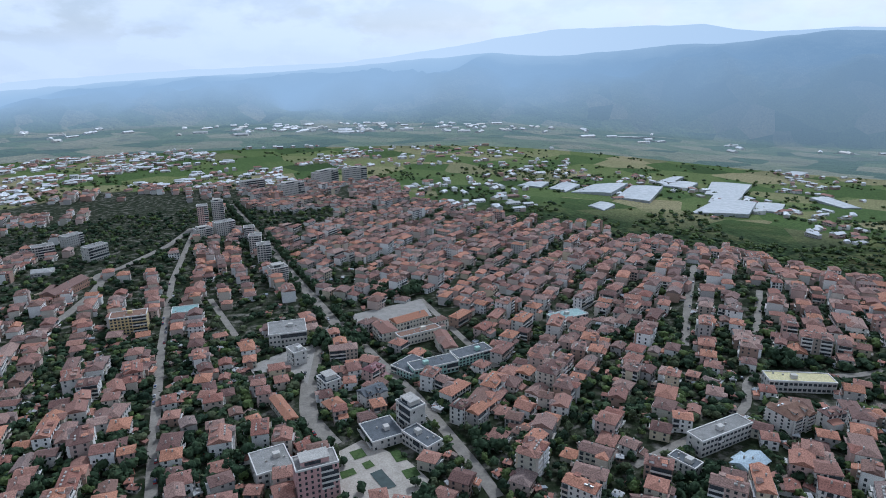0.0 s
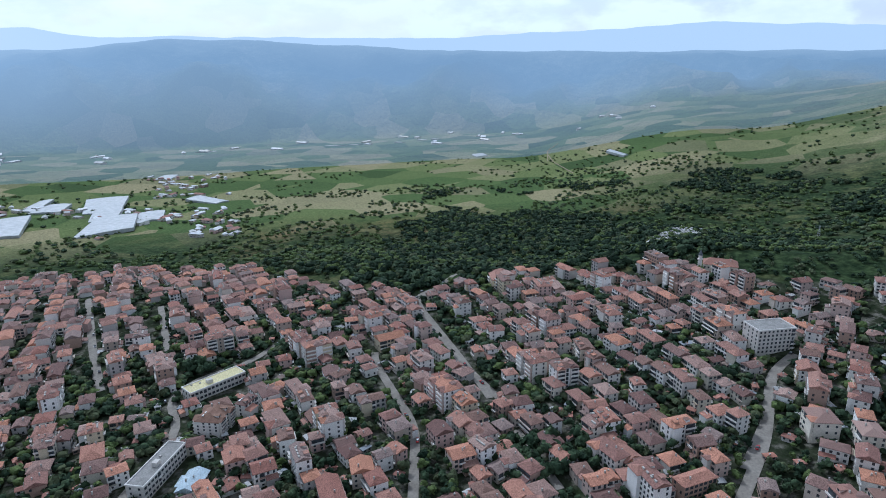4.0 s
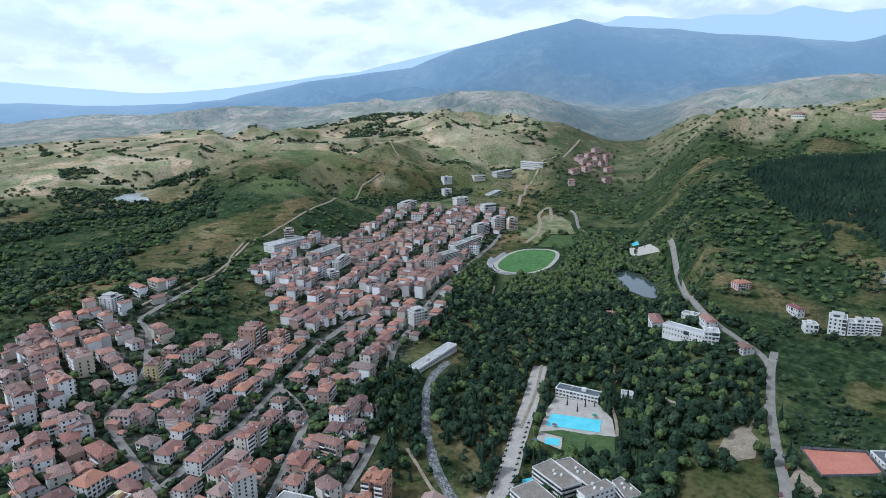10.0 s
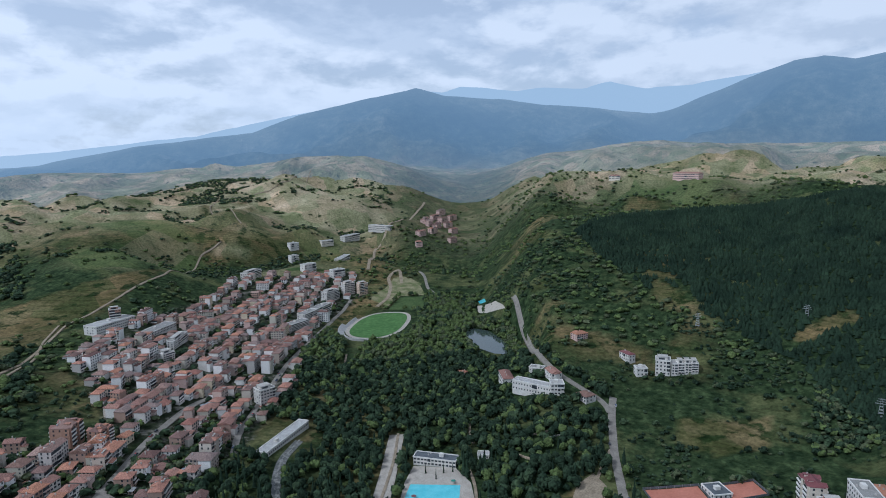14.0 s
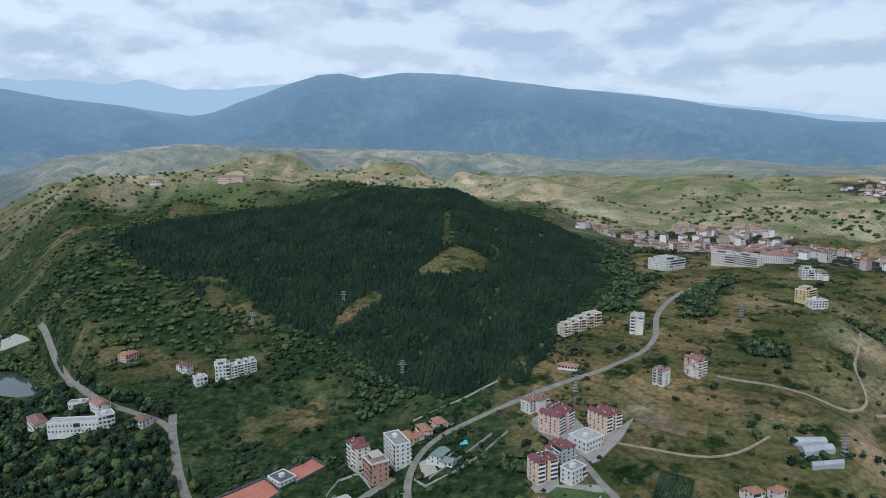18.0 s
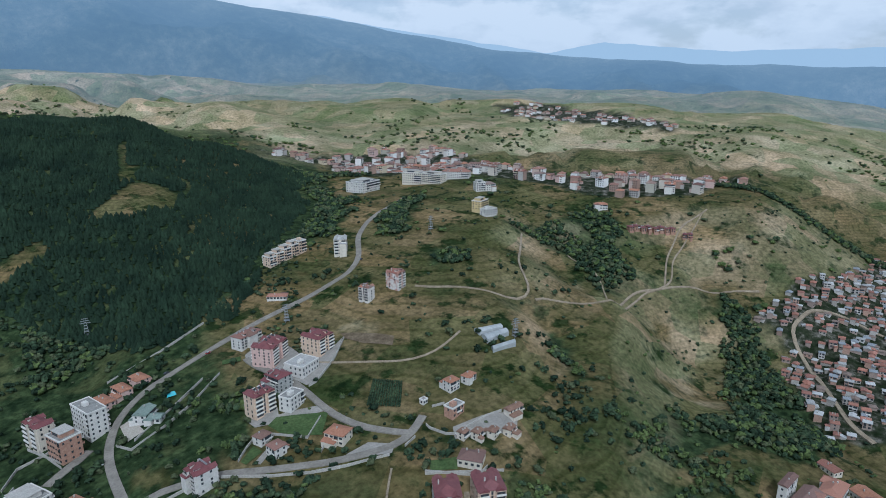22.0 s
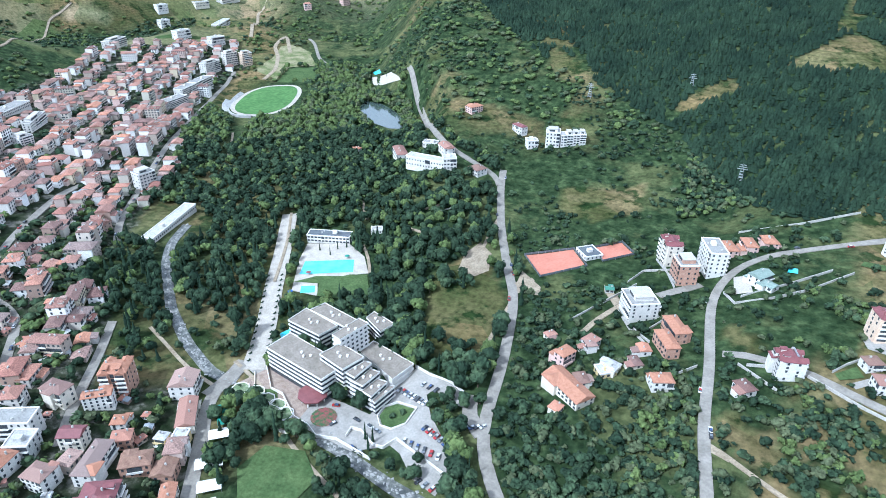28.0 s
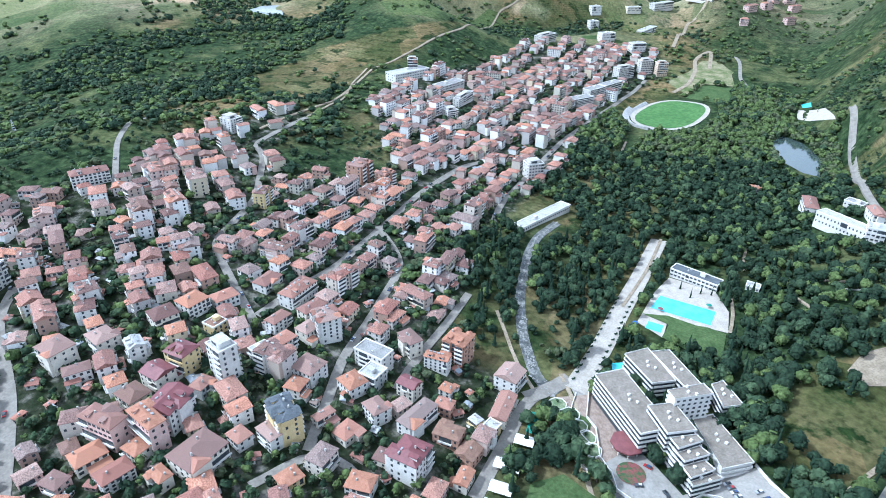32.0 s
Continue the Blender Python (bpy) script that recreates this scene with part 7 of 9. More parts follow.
for kind, x, y, turn, w, d, storeys, h, roof, wall, cover in BUILDS:
    label = f"{COUNT[storeys]}-storey {WALL_WORDS.get(wall, wall)} {kind.replace('_', ' ')} with a {ROOF_WORDS[cover]} roof"
    single = math.hypot(x, y) < 290 and storeys * (w + d) < 140
    ob = house_thing(kind, house_pieces(_rng, w, d, storeys, roof, h, "wall_" + wall, "roof_" + cover), label, kind.replace("_", " "),
                     "houses of the town" if kind == "house" else "", single)
    ob.matrix_world = pose(x, y, float(ground(x, y)), 0, 0, turn)
KEEP_CLEAR = [(x, y, max(w, d) / 2 + 5.5) for _, x, y, _, w, d, *_ in BUILDS]  # kept free of common houses


def town_spots(seed=5):
    """Rows of house plots in every quarter, turned with its streets."""
    rng = random.Random(seed)
    spots = []
    for name, (angle, ring) in QUARTERS.items():
        a = radians(angle)
        ux, uy, vx, vy = math.cos(a), math.sin(a), -math.sin(a), math.cos(a)
        cx, cy = sum(p[0] for p in ring) / len(ring), sum(p[1] for p in ring) / len(ring)
        reach = max(math.hypot(p[0] - cx, p[1] - cy) for p in ring) + 20
        v, row = -reach, 0
        while v < reach:
            u = -reach + rng.uniform(0, 10)
            while u < reach:
                w = rng.choice((8, 9, 10, 10, 11, 12, 12, 13, 16, 20))
                bend = 9 * math.sin(u / 90 + row)
                x, y = cx + ux * (u + w / 2) + vx * (v + bend + rng.uniform(-3, 3)), cy + uy * (u + w / 2) + vy * (v + bend + rng.uniform(-3, 3))
                u += w + rng.choice((1, 1.5, 2, 3, 4, 7, 11))
                if rng.random() < 0.08:
                    continue
                spots.append((x, y, a + rng.gauss(0, 0.09) + (math.pi if row % 2 else 0) + (math.pi / 2 if rng.random() < 0.12 else 0), w, rng.uniform(8, 11.5),
                              rng.choice((2, 2, 2, 3, 3, 3, 4)) if w < 15 else rng.choice((3, 3, 4, 5)), rng.choice(("hip", "hip", "gable")) if rng.random() < 0.93 else "flat", name))
            v += 16 if row % 2 else 24
            row += 1
    x, y = np.array([s[0] for s in spots]), np.array([s[1] for s in spots])
    ok = np.zeros(len(spots), bool)
    for name, (angle, ring) in QUARTERS.items():
        ok |= np.array([s[-1] == name for s in spots]) & inside(x, y, ring)
    # looser suburbs to the north-west, with groves between the houses
    ok &= ~((np.degrees(np.arctan2(x, y)) < -9) & (np.hypot(x, y) > 520) & (fbm(x, y, 90, 2, 77) < 0.43))
    ok &= (off_streets(x, y) > 5.0) & ~within(x, y, "yard", "square", "plaza")
    for cx, cy, cr in KEEP_CLEAR:
        ok &= np.hypot(x - cx, y - cy) > cr
    spots = [s for s, o in zip(spots, ok) if o]
    # smaller houses fill the plots that are left
    taken = {}

    def take(x, y, turn, w, d):
        r, n = min(w, d) / 2, max(1, int(round(max(w, d) / min(w, d))))
        t = turn if w >= d else turn + math.pi / 2
        for k in range(n):
            o = (k - (n - 1) / 2) * (max(w, d) - 2 * r) / max(1, n - 1)
            p, q = x + o * math.cos(t), y + o * math.sin(t)
            taken.setdefault((int(p // 24), int(q // 24)), []).append((p, q, r))

    for s in spots:
        take(s[0], s[1], s[2], s[3], s[4])
    for _, bx_, by_, turn, w, d, *_rest in BUILDS:
        take(bx_, by_, radians(turn), w, d)
    n = 8000
    px = np.array([rng.uniform(-900, 950) for _ in range(n)])
    py = np.array([rng.uniform(-900, 900) for _ in range(n)])
    good = in_town(px, py) & (np.hypot(px, py) < 900) & ~((np.degrees(np.arctan2(px, py)) < -9) & (np.hypot(px, py) > 520)) & (off_streets(px, py) > 5.2) & ~within(px, py, "yard", "square", "plaza", "hotel")
    for x_, y_ in zip(px[good], py[good]):
        i, j = int(x_ // 24), int(y_ // 24)
        if all((x_ - p) ** 2 + (y_ - q) ** 2 > (r + 5.2) ** 2 for m in (-1, 0, 1) for k in (-1, 0, 1) for p, q, r in taken.get((i + m, j + k), ())):
            name = next(a for a, (b, ring) in QUARTERS.items() if inside([x_], [y_], ring)[0])
            s = (x_, y_, radians(QUARTERS[name][0]) + rng.gauss(0, 0.15) + rng.choice((0, 1.571, 3.142)), rng.uniform(7.5, 10.5), rng.uniform(7, 9), rng.choice((1, 2, 2, 3)), rng.choice(("hip", "gable")), name)
            spots.append(s)
            take(s[0], s[1], s[2], s[3], s[4])
    return [(s[0], s[1], float(ground(s[0], s[1])), *s[2:7]) for s in spots]


def loose_spots(names, count, seed, size, storeys):
    """House plots strewn over the named areas."""
    rng = random.Random(seed)
    out = []
    for name in names:
        for ring in AREAS[name]:
            xs, ys = [p[0] for p in ring], [p[1] for p in ring]
            for _ in range(count * 4):
                x, y = rng.uniform(min(xs), max(xs)), rng.uniform(min(ys), max(ys))
                if inside([x], [y], ring)[0] and off_streets([x], [y])[0] > 3 and all((x - o[0]) ** 2 + (y - o[1]) ** 2 > (size[1] * 1.1) ** 2 for o in out):
                    out.append((x, y, float(ground(x, y)), rng.choice((0.4, 0.5, 2.0)) + rng.gauss(0, 0.15), rng.uniform(*size), rng.uniform(*size) * 0.85, rng.choice(storeys), rng.choice(("hip", "gable"))))
                if len(out) >= count:
                    break
    return out


# ---- trees ----
def ball(fine=False):
    """Vertices and triangles of a unit ball of 20 or 80 faces."""
    bm = bmesh.new()
    bmesh.ops.create_icosphere(bm, subdivisions=2 if fine else 1, radius=1.0)
    v, t = [tuple(p.co) for p in bm.verts], [tuple(p.index for p in f.verts) for f in bm.faces]
    bm.free()
    return v, t


BALL, FINE_BALL = ball(), ball(True)


def leafy(rng, sprays, lobes, size, spread=1.0, height=1.0, fine=False):
    """A crown of uneven leafy lobes with sprays of leaves standing out of them; unit size."""
    V, T = [], []
    mids = [(0.0, 0.0, 0.62, 0.34 if lobes > 1 else 0.44)]
    for k in range(lobes - 1):
        t, q = 6.283 * (k + rng.uniform(-0.3, 0.3)) / (lobes - 1), rng.uniform(0.17, 0.29)
        mids.append((q * math.cos(t), q * math.sin(t), rng.uniform(0.36, 0.72), rng.uniform(0.19, 0.27)))
    for x, y, z, r in mids:
        o = len(V)
        bv, bt = FINE_BALL if fine else BALL
        for cx, cy, cz in bv:
            q = r * rng.uniform(0.74, 1.12)
            V.append(((x + cx * q) * spread, (y + cy * q) * spread, max(0.06, z + cz * q * 0.95) * height))
        T += [(o + a, o + b, o + c) for a, b, c in bt]
    for k in range(sprays):
        x, y, z, r = mids[k % len(mids)]
        d = Vector((rng.gauss(0, 1), rng.gauss(0, 1), rng.gauss(0.35, 1))).normalized()
        p = Vector((x, y, z)) + d * r * rng.uniform(0.9, 1.12)
        lean = (d + Vector((rng.gauss(0, 0.5), rng.gauss(0, 0.5), rng.gauss(0.3, 0.5)))).normalized()
        u = lean.orthogonal().normalized()
        v = lean.cross(u)
        turn, s = rng.uniform(0, 6.283), size * rng.uniform(0.7, 1.4)
        u, v = (u * math.cos(turn) + v * math.sin(turn)) * s, (v * math.cos(turn) - u * math.sin(turn)) * s * rng.uniform(0.6, 1.0)
        o = len(V)
        for a, b in ((-0.5, -0.35), (0.45, -0.5), (0.6, 0.4), (-0.35, 0.55)):
            q = p + u * a + v * b
            V.append((q.x * spread, q.y * spread, max(0.08, q.z) * height))
        T += [(o, o + 1, o + 2), (o, o + 2, o + 3)]
    return np.array(V), np.array(T)


def spire(rng, tiers, sides=6, wide=0.36):
    """A conifer of ragged skirts; unit height."""
    V, T = [], []
    for k in range(tiers):
        z0, z1 = 0.08 + 0.86 * k / tiers, min(1.0, 0.08 + 0.86 * (k + 1.9) / tiers)
        r = wide * (1 - k / (tiers + 0.4)) * rng.uniform(0.85, 1.15)
        o = len(V)
        for j in range(sides):
            t = 2 * math.pi * (j + rng.uniform(-0.25, 0.25)) / sides
            q = r * rng.uniform(0.7, 1.2)
            V.append((q * math.cos(t), q * math.sin(t), z0 + rng.uniform(-0.03, 0.03)))
        V.append((rng.uniform(-0.02, 0.02), rng.uniform(-0.02, 0.02), z1))
        T += [(o + j, o + (j + 1) % sides, o + sides) for j in range(sides)]
    return np.array(V), np.array(T)


_rng = random.Random(11)
RICH = [leafy(_rng, 50, 5, 0.15, fine=True) for _ in range(8)]
PLAIN = [leafy(_rng, 18, 3, 0.22, 1.05) for _ in range(10)]
BUSH = [leafy(_rng, 6, 1, 0.34, 1.1, 0.85) for _ in range(10)]
PINES = [spire(_rng, 3, 5, 0.52) for _ in range(6)]
FIRS = [spire(_rng, 7, 8, 0.3) for _ in range(4)]
TALL = [spire(_rng, 5, 7, 0.14) for _ in range(3)]


def grove(name, protos, x, y, size, material, seed, label, tall=1.0, sink=0.0, mats=None, category="trees"):
    """Many trees or bushes joined into one object of stuff. size: widths in metres, one for each place."""
    r = np.random.RandomState(seed)
    z = ground(x, y)
    V, T, S, base = [], [], [], 0
    kind = r.randint(0, len(protos), len(x))
    for k, (pv, pt) in enumerate(protos):
        mine = np.where(kind == k)[0]
        if not len(mine):
            continue
        a, s = r.uniform(0, 6.283, len(mine)), size[mine]
        h = s * tall * r.uniform(0.85, 1.2, len(mine))
        c, n = np.cos(a)[:, None], np.sin(a)[:, None]
        vx = x[mine][:, None] + (pv[:, 0] * c - pv[:, 1] * n) * s[:, None]
        vy = y[mine][:, None] + (pv[:, 0] * n + pv[:, 1] * c) * s[:, None]
        vz = z[mine][:, None] + pv[:, 2] * h[:, None] - sink * s[:, None]
        V.append(np.stack([vx, vy, vz], -1).reshape(-1, 3))
        T.append((pt[None] + (base + np.arange(len(mine)) * len(pv))[:, None, None]).reshape(-1, 3))
        if mats:
            S.append(np.repeat(r.randint(0, len(mats), len(mine)), len(pt)))
        base += len(mine) * len(pv)
    me = big_mesh(name, np.concatenate(V), np.concatenate(T), mats or material, np.concatenate(S) if mats else None)
    me.polygons.foreach_set("use_smooth", np.ones(len(me.polygons), bool))
    return tagged(new(name, me), label, category, kind="stuff")


def scatter(count, x0, y0, x1, y1, seed):
    r = np.random.RandomState(seed)
    return r.uniform(x0, x1, count), r.uniform(y0, y1, count)


LEAVES, LIGHT = [M["leaf"], M["leaf"], M["leaf_dark"], M["leaf_bright"], M["leaf_olive"]], [M["leaf_bright"], M["leaf_olive"], M["leaf_bright"], M["leaf_bright"], M["leaf"]]
SCRUB = [M["leaf"], M["leaf_dark"], M["leaf_olive"], M["leaf_dark"], M["leaf"]]
DEEP = [M["leaf_dark"], M["leaf"], M["leaf_dark"], M["leaf_dark"], M["leaf"], M["leaf_dark"], M["leaf_bright"]]

# ---- common houses of the town ----
spots = sorted(town_spots(), key=lambda s: math.hypot(s[0], s[1]))
NEAR_HOUSES = 90
_rng = random.Random(14)
ROOF_LABEL = {"hip": "rendered family house with a weathered tiled hip roof", "gable": "rendered family house with a tiled gable roof", "flat": "flat-roofed concrete house with balconies"}
for x, y, z, turn, w, d, storeys, roof in spots[:NEAR_HOUSES]:
    ob = house_thing("house", house_pieces(_rng, w, d, storeys, roof, cover="roof" if roof != "flat" else "roof_grey"), ROOF_LABEL[roof], "house", "houses of the town", False)
    ob.matrix_world = pose(x, y, z, 0, 0, math.degrees(turn))


def plain_flat(some):
    return [(*s[:7], "hip" if s[7] == "flat" else s[7]) for s in some]


far_houses("town_houses", plain_flat(spots[NEAR_HOUSES:]), 8, "dense rows of red-roofed houses further off in the town")
far_houses("village_houses", loose_spots(["village"], 300, 3, (10, 15), (2, 3, 3, 4)), 9, "red-roofed village houses along the hill crest")
far_houses("far_village_houses", loose_spots(["far_village"], 90, 4, (10, 15), (2,)), 10, "small red-roofed houses of a distant village")
far_houses("hillside_huts", loose_spots(["slum"], 520, 5, (5, 7.2), (1, 1, 1, 2)), 12, "crowded small houses and sheds of a poor quarter", 2.6, 0.1, "roof_hut", "wall_hut")


def far_sheds(seed=6):
    """Workshops, sheds and blocks on the plain, far beyond the town."""
    rng = random.Random(seed)
    spots_ = []
    while len(spots_) < 760:
        b, r = radians(rng.uniform(-36, 34 if rng.random() < 0.5 else -8)), rng.uniform(1000, 2080)
        x, y = r * math.sin(b), r * math.cos(b)
        if float(fbm(x, y, 240, 2, 50)) > 0.46 and not in_town(np.array([x]), np.array([y]))[0]:
            spots_.append((x, y, float(ground(x, y)), rng.choice((0.3, 1.1, 1.9)), rng.uniform(9, 26), rng.uniform(7, 12), rng.choice((1, 1, 2)), rng.choice(("hip", "gable", "gable"))))
    return spots_


far_houses("plain_buildings", far_sheds(), 13, "scattered houses and sheds on the distant plain", 3.2, 0.0, "roof_shed")


def halls(seed=16):
    """Wide pale factory halls at the far edge of the plain."""
    rng = random.Random(seed)
    out = []
    while len(out) < 150:
        b, r = radians(rng.gauss(-9, 9) if rng.random() < 0.6 else rng.uniform(-34, 72)), rng.uniform(2500, 2990)
        x, y = r * math.sin(b), r * math.cos(b)
        out.append((x, y, float(ground(x, y)), rng.choice((0.2, 1.2, 1.9)) + rng.gauss(0, 0.1), rng.uniform(16, 62), rng.uniform(10, 22), 1, "gable"))
    return out


far_houses("factory_halls", halls(), 15, "pale factory halls at the far edge of the plain", 5.0, 0.0, "roof_hall", "wall_hall")

# ---- trees by place ----
hx, hy = np.array([s[0] for s in spots]), np.array([s[1] for s in spots])
bx, by, br = (np.array(v) for v in zip(*KEEP_CLEAR))


def clear_of_houses(x, y, gap):
    """Which points keep that distance from every house plot, by cells of 16 m."""
    cells = {}
    for a, b in zip(hx, hy):
        cells.setdefault((int(a // 16), int(b // 16)), []).append((a, b))
    ok = np.ones(len(x), bool)
    for k, (a, b) in enumerate(zip(x, y)):
        i, j = int(a // 16), int(b // 16)
        ok[k] = all((a - p) ** 2 + (b - q) ** 2 > gap * gap for m in (-1, 0, 1) for n in (-1, 0, 1) for p, q in cells.get((i + m, j + n), ()))
    return ok & ~np.any(np.hypot(x[:, None] - bx, y[:, None] - by) < br - 3.5, 1)


SIGHT = [[p for p in ROADS if p[0] == n][0][3] for n in ("promenade", "valley_road", "upper_valley_road", "park_path_a")]


def hides(x, y):
    """Whether a tall tree would stand before the water, the lawns or the walks, seen from the middle of the town's sky."""
    r = np.hypot(x, y)
    out = np.zeros(len(x), bool)
    for k in (6, 13, 21, 30):
        px, py = x * (1 + k / r), y * (1 + k / r)
        far_ = k * 1.0 <= 10 + r / 40
        out |= far_ & (within(px, py, "pool", "court", "lake", "deck", "plaza") | np.any([off_line(px, py, p) < 4.5 for p in SIGHT], 0) | (off_line(px, py, RIVER_LOW) < 2.5) | (off_line(px, py, RIVER_HIGH) < 2.5))
    return out


OPEN = ("terrace", "meadow", "soil", "plaza", "deck", "lawn", "court", "training_pitch", "dirt_lot", "yard", "square", "pool", "lake", "hotel", "reservoir")


def open_ground(x, y):
    u = np.cos(radians(st)) * (x - sx) + np.sin(radians(st)) * (y - sy)
    v = -np.sin(radians(st)) * (x - sx) + np.cos(radians(st)) * (y - sy)
    return within(x, y, *OPEN) | ((u / (sa + 14)) ** 2 + (v / (sb + 14)) ** 2 < 1) | (off_line(x, y, RIVER_LOW) < 4.8) | (off_line(x, y, RIVER_HIGH) < 4.8)


gx, gy = scatter(33000, -900, -900, 950, 1300, 21)
nx_, ny_ = scatter(26000, -480, -480, 480, 480, 22)
gx, gy = np.concatenate([gx, nx_]), np.concatenate([gy, ny_])
keep = in_town(gx, gy) & (np.hypot(gx, gy) < 1150)
gx, gy = gx[keep], gy[keep]
keep = (off_streets(gx, gy) > 1.2) & ~open_ground(gx, gy)
gx, gy = gx[keep], gy[keep]
keep = clear_of_houses(gx, gy, 5.8)
gx, gy = gx[keep], gy[keep]
_rng = random.Random(46)
yard = (np.hypot(gx, gy) < 760) & (np.random.RandomState(45).uniform(0, 1, len(gx)) < 0.10)
far_houses("yard_sheds", [(x, y, float(ground(x, y)), _rng.uniform(0, 3.1), _rng.uniform(3, 6), _rng.uniform(2.6, 4.2), 1, "gable") for x, y in zip(gx[yard], gy[yard])], 47,
           "low sheds and lean-tos in the yards", 2.2, 0.0, "roof_hut", "wall_hut")
gx, gy = gx[~yard], gy[~yard]
close = np.hypot(gx, gy) < 350
_r = np.random.RandomState(3)
grove("garden_trees", PLAIN, gx[close], gy[close], _r.uniform(3, 7.5, close.sum()), None, 4, "green garden trees between the houses", 1.0, 0.05, LEAVES)
grove("garden_bushes", BUSH, gx[~close], gy[~close], _r.uniform(4, 8.5, (~close).sum()), None, 5, "green gardens between distant houses", 0.9, 0.1, LEAVES)

# groves that darken the town: along the boulevard and in its small parks
_r = np.random.RandomState(15)
line = STREETS["boulevard"][1]
tx, ty = [], []
for (xa, ya), (xb, yb) in zip(line, line[1:]):
    n = int(math.hypot(xb - xa, yb - ya) / 4)
    t = _r.uniform(0, 1, n)
    tx += list(xa + (xb - xa) * t + _r.choice((-10, -7, 7, 10), n) + _r.normal(0, 1, n))
    ty += list(ya + (yb - ya) * t + _r.normal(0, 3, n))
for cx, cy, rad, n in ((-95, 462, 22, 60), (-60, 590, 26, 70), (-110, 330, 16, 26), (-140, 300, 24, 45), (-205, 300, 30, 60), (-270, 800, 30, 70), (-20, 262, 14, 18), (8, 312, 10, 12), (255, 150, 22, 40), (283, 120, 16, 22), (120, 262, 22, 36), (215, 395, 10, 14), (390, 120, 14, 20)):
    a, q = _r.uniform(0, 6.28, n), rad * np.sqrt(_r.uniform(0, 1, n))
    tx += list(cx + q * np.cos(a))
    ty += list(cy + q * np.sin(a))
tx, ty = np.array(tx), np.array(ty)
keep = ~np.any(np.hypot(tx[:, None] - bx, ty[:, None] - by) < br - 4, 1)
grove("street_trees", PLAIN, tx[keep], ty[keep], _r.uniform(6, 10, keep.sum()), M["leaf"], 16, "dark green trees along the boulevard and squares", 1.1, 0.05)

# the park along the river: the nearest trees one by one, the rest joined
PARK = [(242, -225), (280, -256), (309, -236), (340, -240), (410, -300), (450, -379), (531, -558), (700, -840), (573, -871), (388, -720), (260, -554), (195, -530), (155, -442), (110, -358), (98, -287), (84, -221), (70, -190), (120, -170), (160, -190), (185, -140), (215, -170), (240, -200)]
BANK = [(381, -203), (409, -257), (422, -291), (436, -312), (543, -459), (640, -610), (560, -567), (481, -452), (433, -379), (407, -352), (361, -285), (323, -242), (280, -218), (255, -212), (256, -198), (289, -197), (320, -211), (314, -186), (348, -191)]  # wooded bank between the town and the stream
wx, wy = scatter(17500, -40, -900, 720, -150, 41)
keep = (inside(wx, wy, PARK) | inside(wx, wy, BANK)) & ~in_town(wx, wy) & ~open_ground(wx, wy) & (off_streets(wx, wy) > 1.5) & ~hides(wx, wy) & ~np.any(np.hypot(wx[:, None] - bx, wy[:, None] - by) < br - 3, 1)
keep &= ~within(wx, wy, "slope") | (fbm(wx, wy, 26, 2, 68) > 0.56)
wx, wy = wx[keep], wy[keep]
order = np.argsort(np.hypot(wx - 150, wy + 250))
wx, wy = wx[order], wy[order]
SINGLE = 230
_rng = random.Random(31)


def trunk_shape():
    v, f = [], []
    for z, r in ((-0.03, 0.035), (0.25, 0.024), (0.55, 0.014), (0.8, 0.006)):
        v += [(r * math.cos(t), r * math.sin(t), z) for t in (0, 1.05, 2.09, 3.14, 4.19, 5.24)]
    for k in range(3):
        f += [(6 * k + j, 6 * k + (j + 1) % 6, 6 * k + 6 + (j + 1) % 6, 6 * k + 6 + j) for j in range(6)]
    return v, f


def tree_thing(crown, material, label, name="tree"):
    root = tagged(new(name), label, "tree", "trees of the park")
    for part_name, me in (("trunk", mesh_of("trunk", *trunk_shape(), M["bark"])), ("crown", big_mesh("crown", *crown, M[material]))):
        me.polygons.foreach_set("use_smooth", np.ones(len(me.polygons), bool))
        new(part_name, me).parent = root
    return root


KINDS = [tree_thing(RICH[k % 8], ("leaf", "leaf_dark", "leaf_bright")[k % 3], ("green broadleaf tree with a full crown", "dark green broadleaf tree with a dense crown", "light green broadleaf tree with an open crown")[k % 3]) for k in range(6)]
KINDS += [tree_thing(TALL[k], "pine", "tall slender dark cypress", "cypress") for k in range(2)]
for k in range(SINGLE):
    src = KINDS[_rng.choice((0, 1, 2, 3, 4, 5, 0, 1, 3, 4, 6))] if k >= len(KINDS) else KINDS[k]
    size = _rng.uniform(7, 13)
    at = pose(float(wx[k]), float(wy[k]), float(ground(wx[k], wy[k])) - 0.2, 0, 0, _rng.uniform(0, 360))
    if k < len(KINDS):
        src.matrix_world = at
        src.scale = (size, size, size * (1.9 if "cypress" in src.name else 1.1))
    else:
        ob = copy_thing(src, at)
        ob.scale = (size, size, size * (1.9 if "cypress" in src.name else 1.1))
wx, wy = wx[SINGLE:], wy[SINGLE:]
close = np.hypot(wx, wy) < 520
_r = np.random.RandomState(5)
dark = close & (_r.uniform(0, 1, len(wx)) < 0.10 + 0.25 * (fbm(wx, wy, 60, 2, 66) > 0.52))
close &= ~dark
grove("park_conifers", FIRS, wx[dark], wy[dark], _r.uniform(5, 8.5, dark.sum()), M["pine"], 36, "dark conifers among the trees of the park", 1.9)
grove("park_trees", RICH, wx[close], wy[close], _r.uniform(4.5, 10.5, close.sum()), None, 6, "dense green broadleaf trees of the park", 1.1, 0.05, DEEP)
close |= dark
upper = ~close & (np.hypot(wx, wy) > 720)
close |= upper
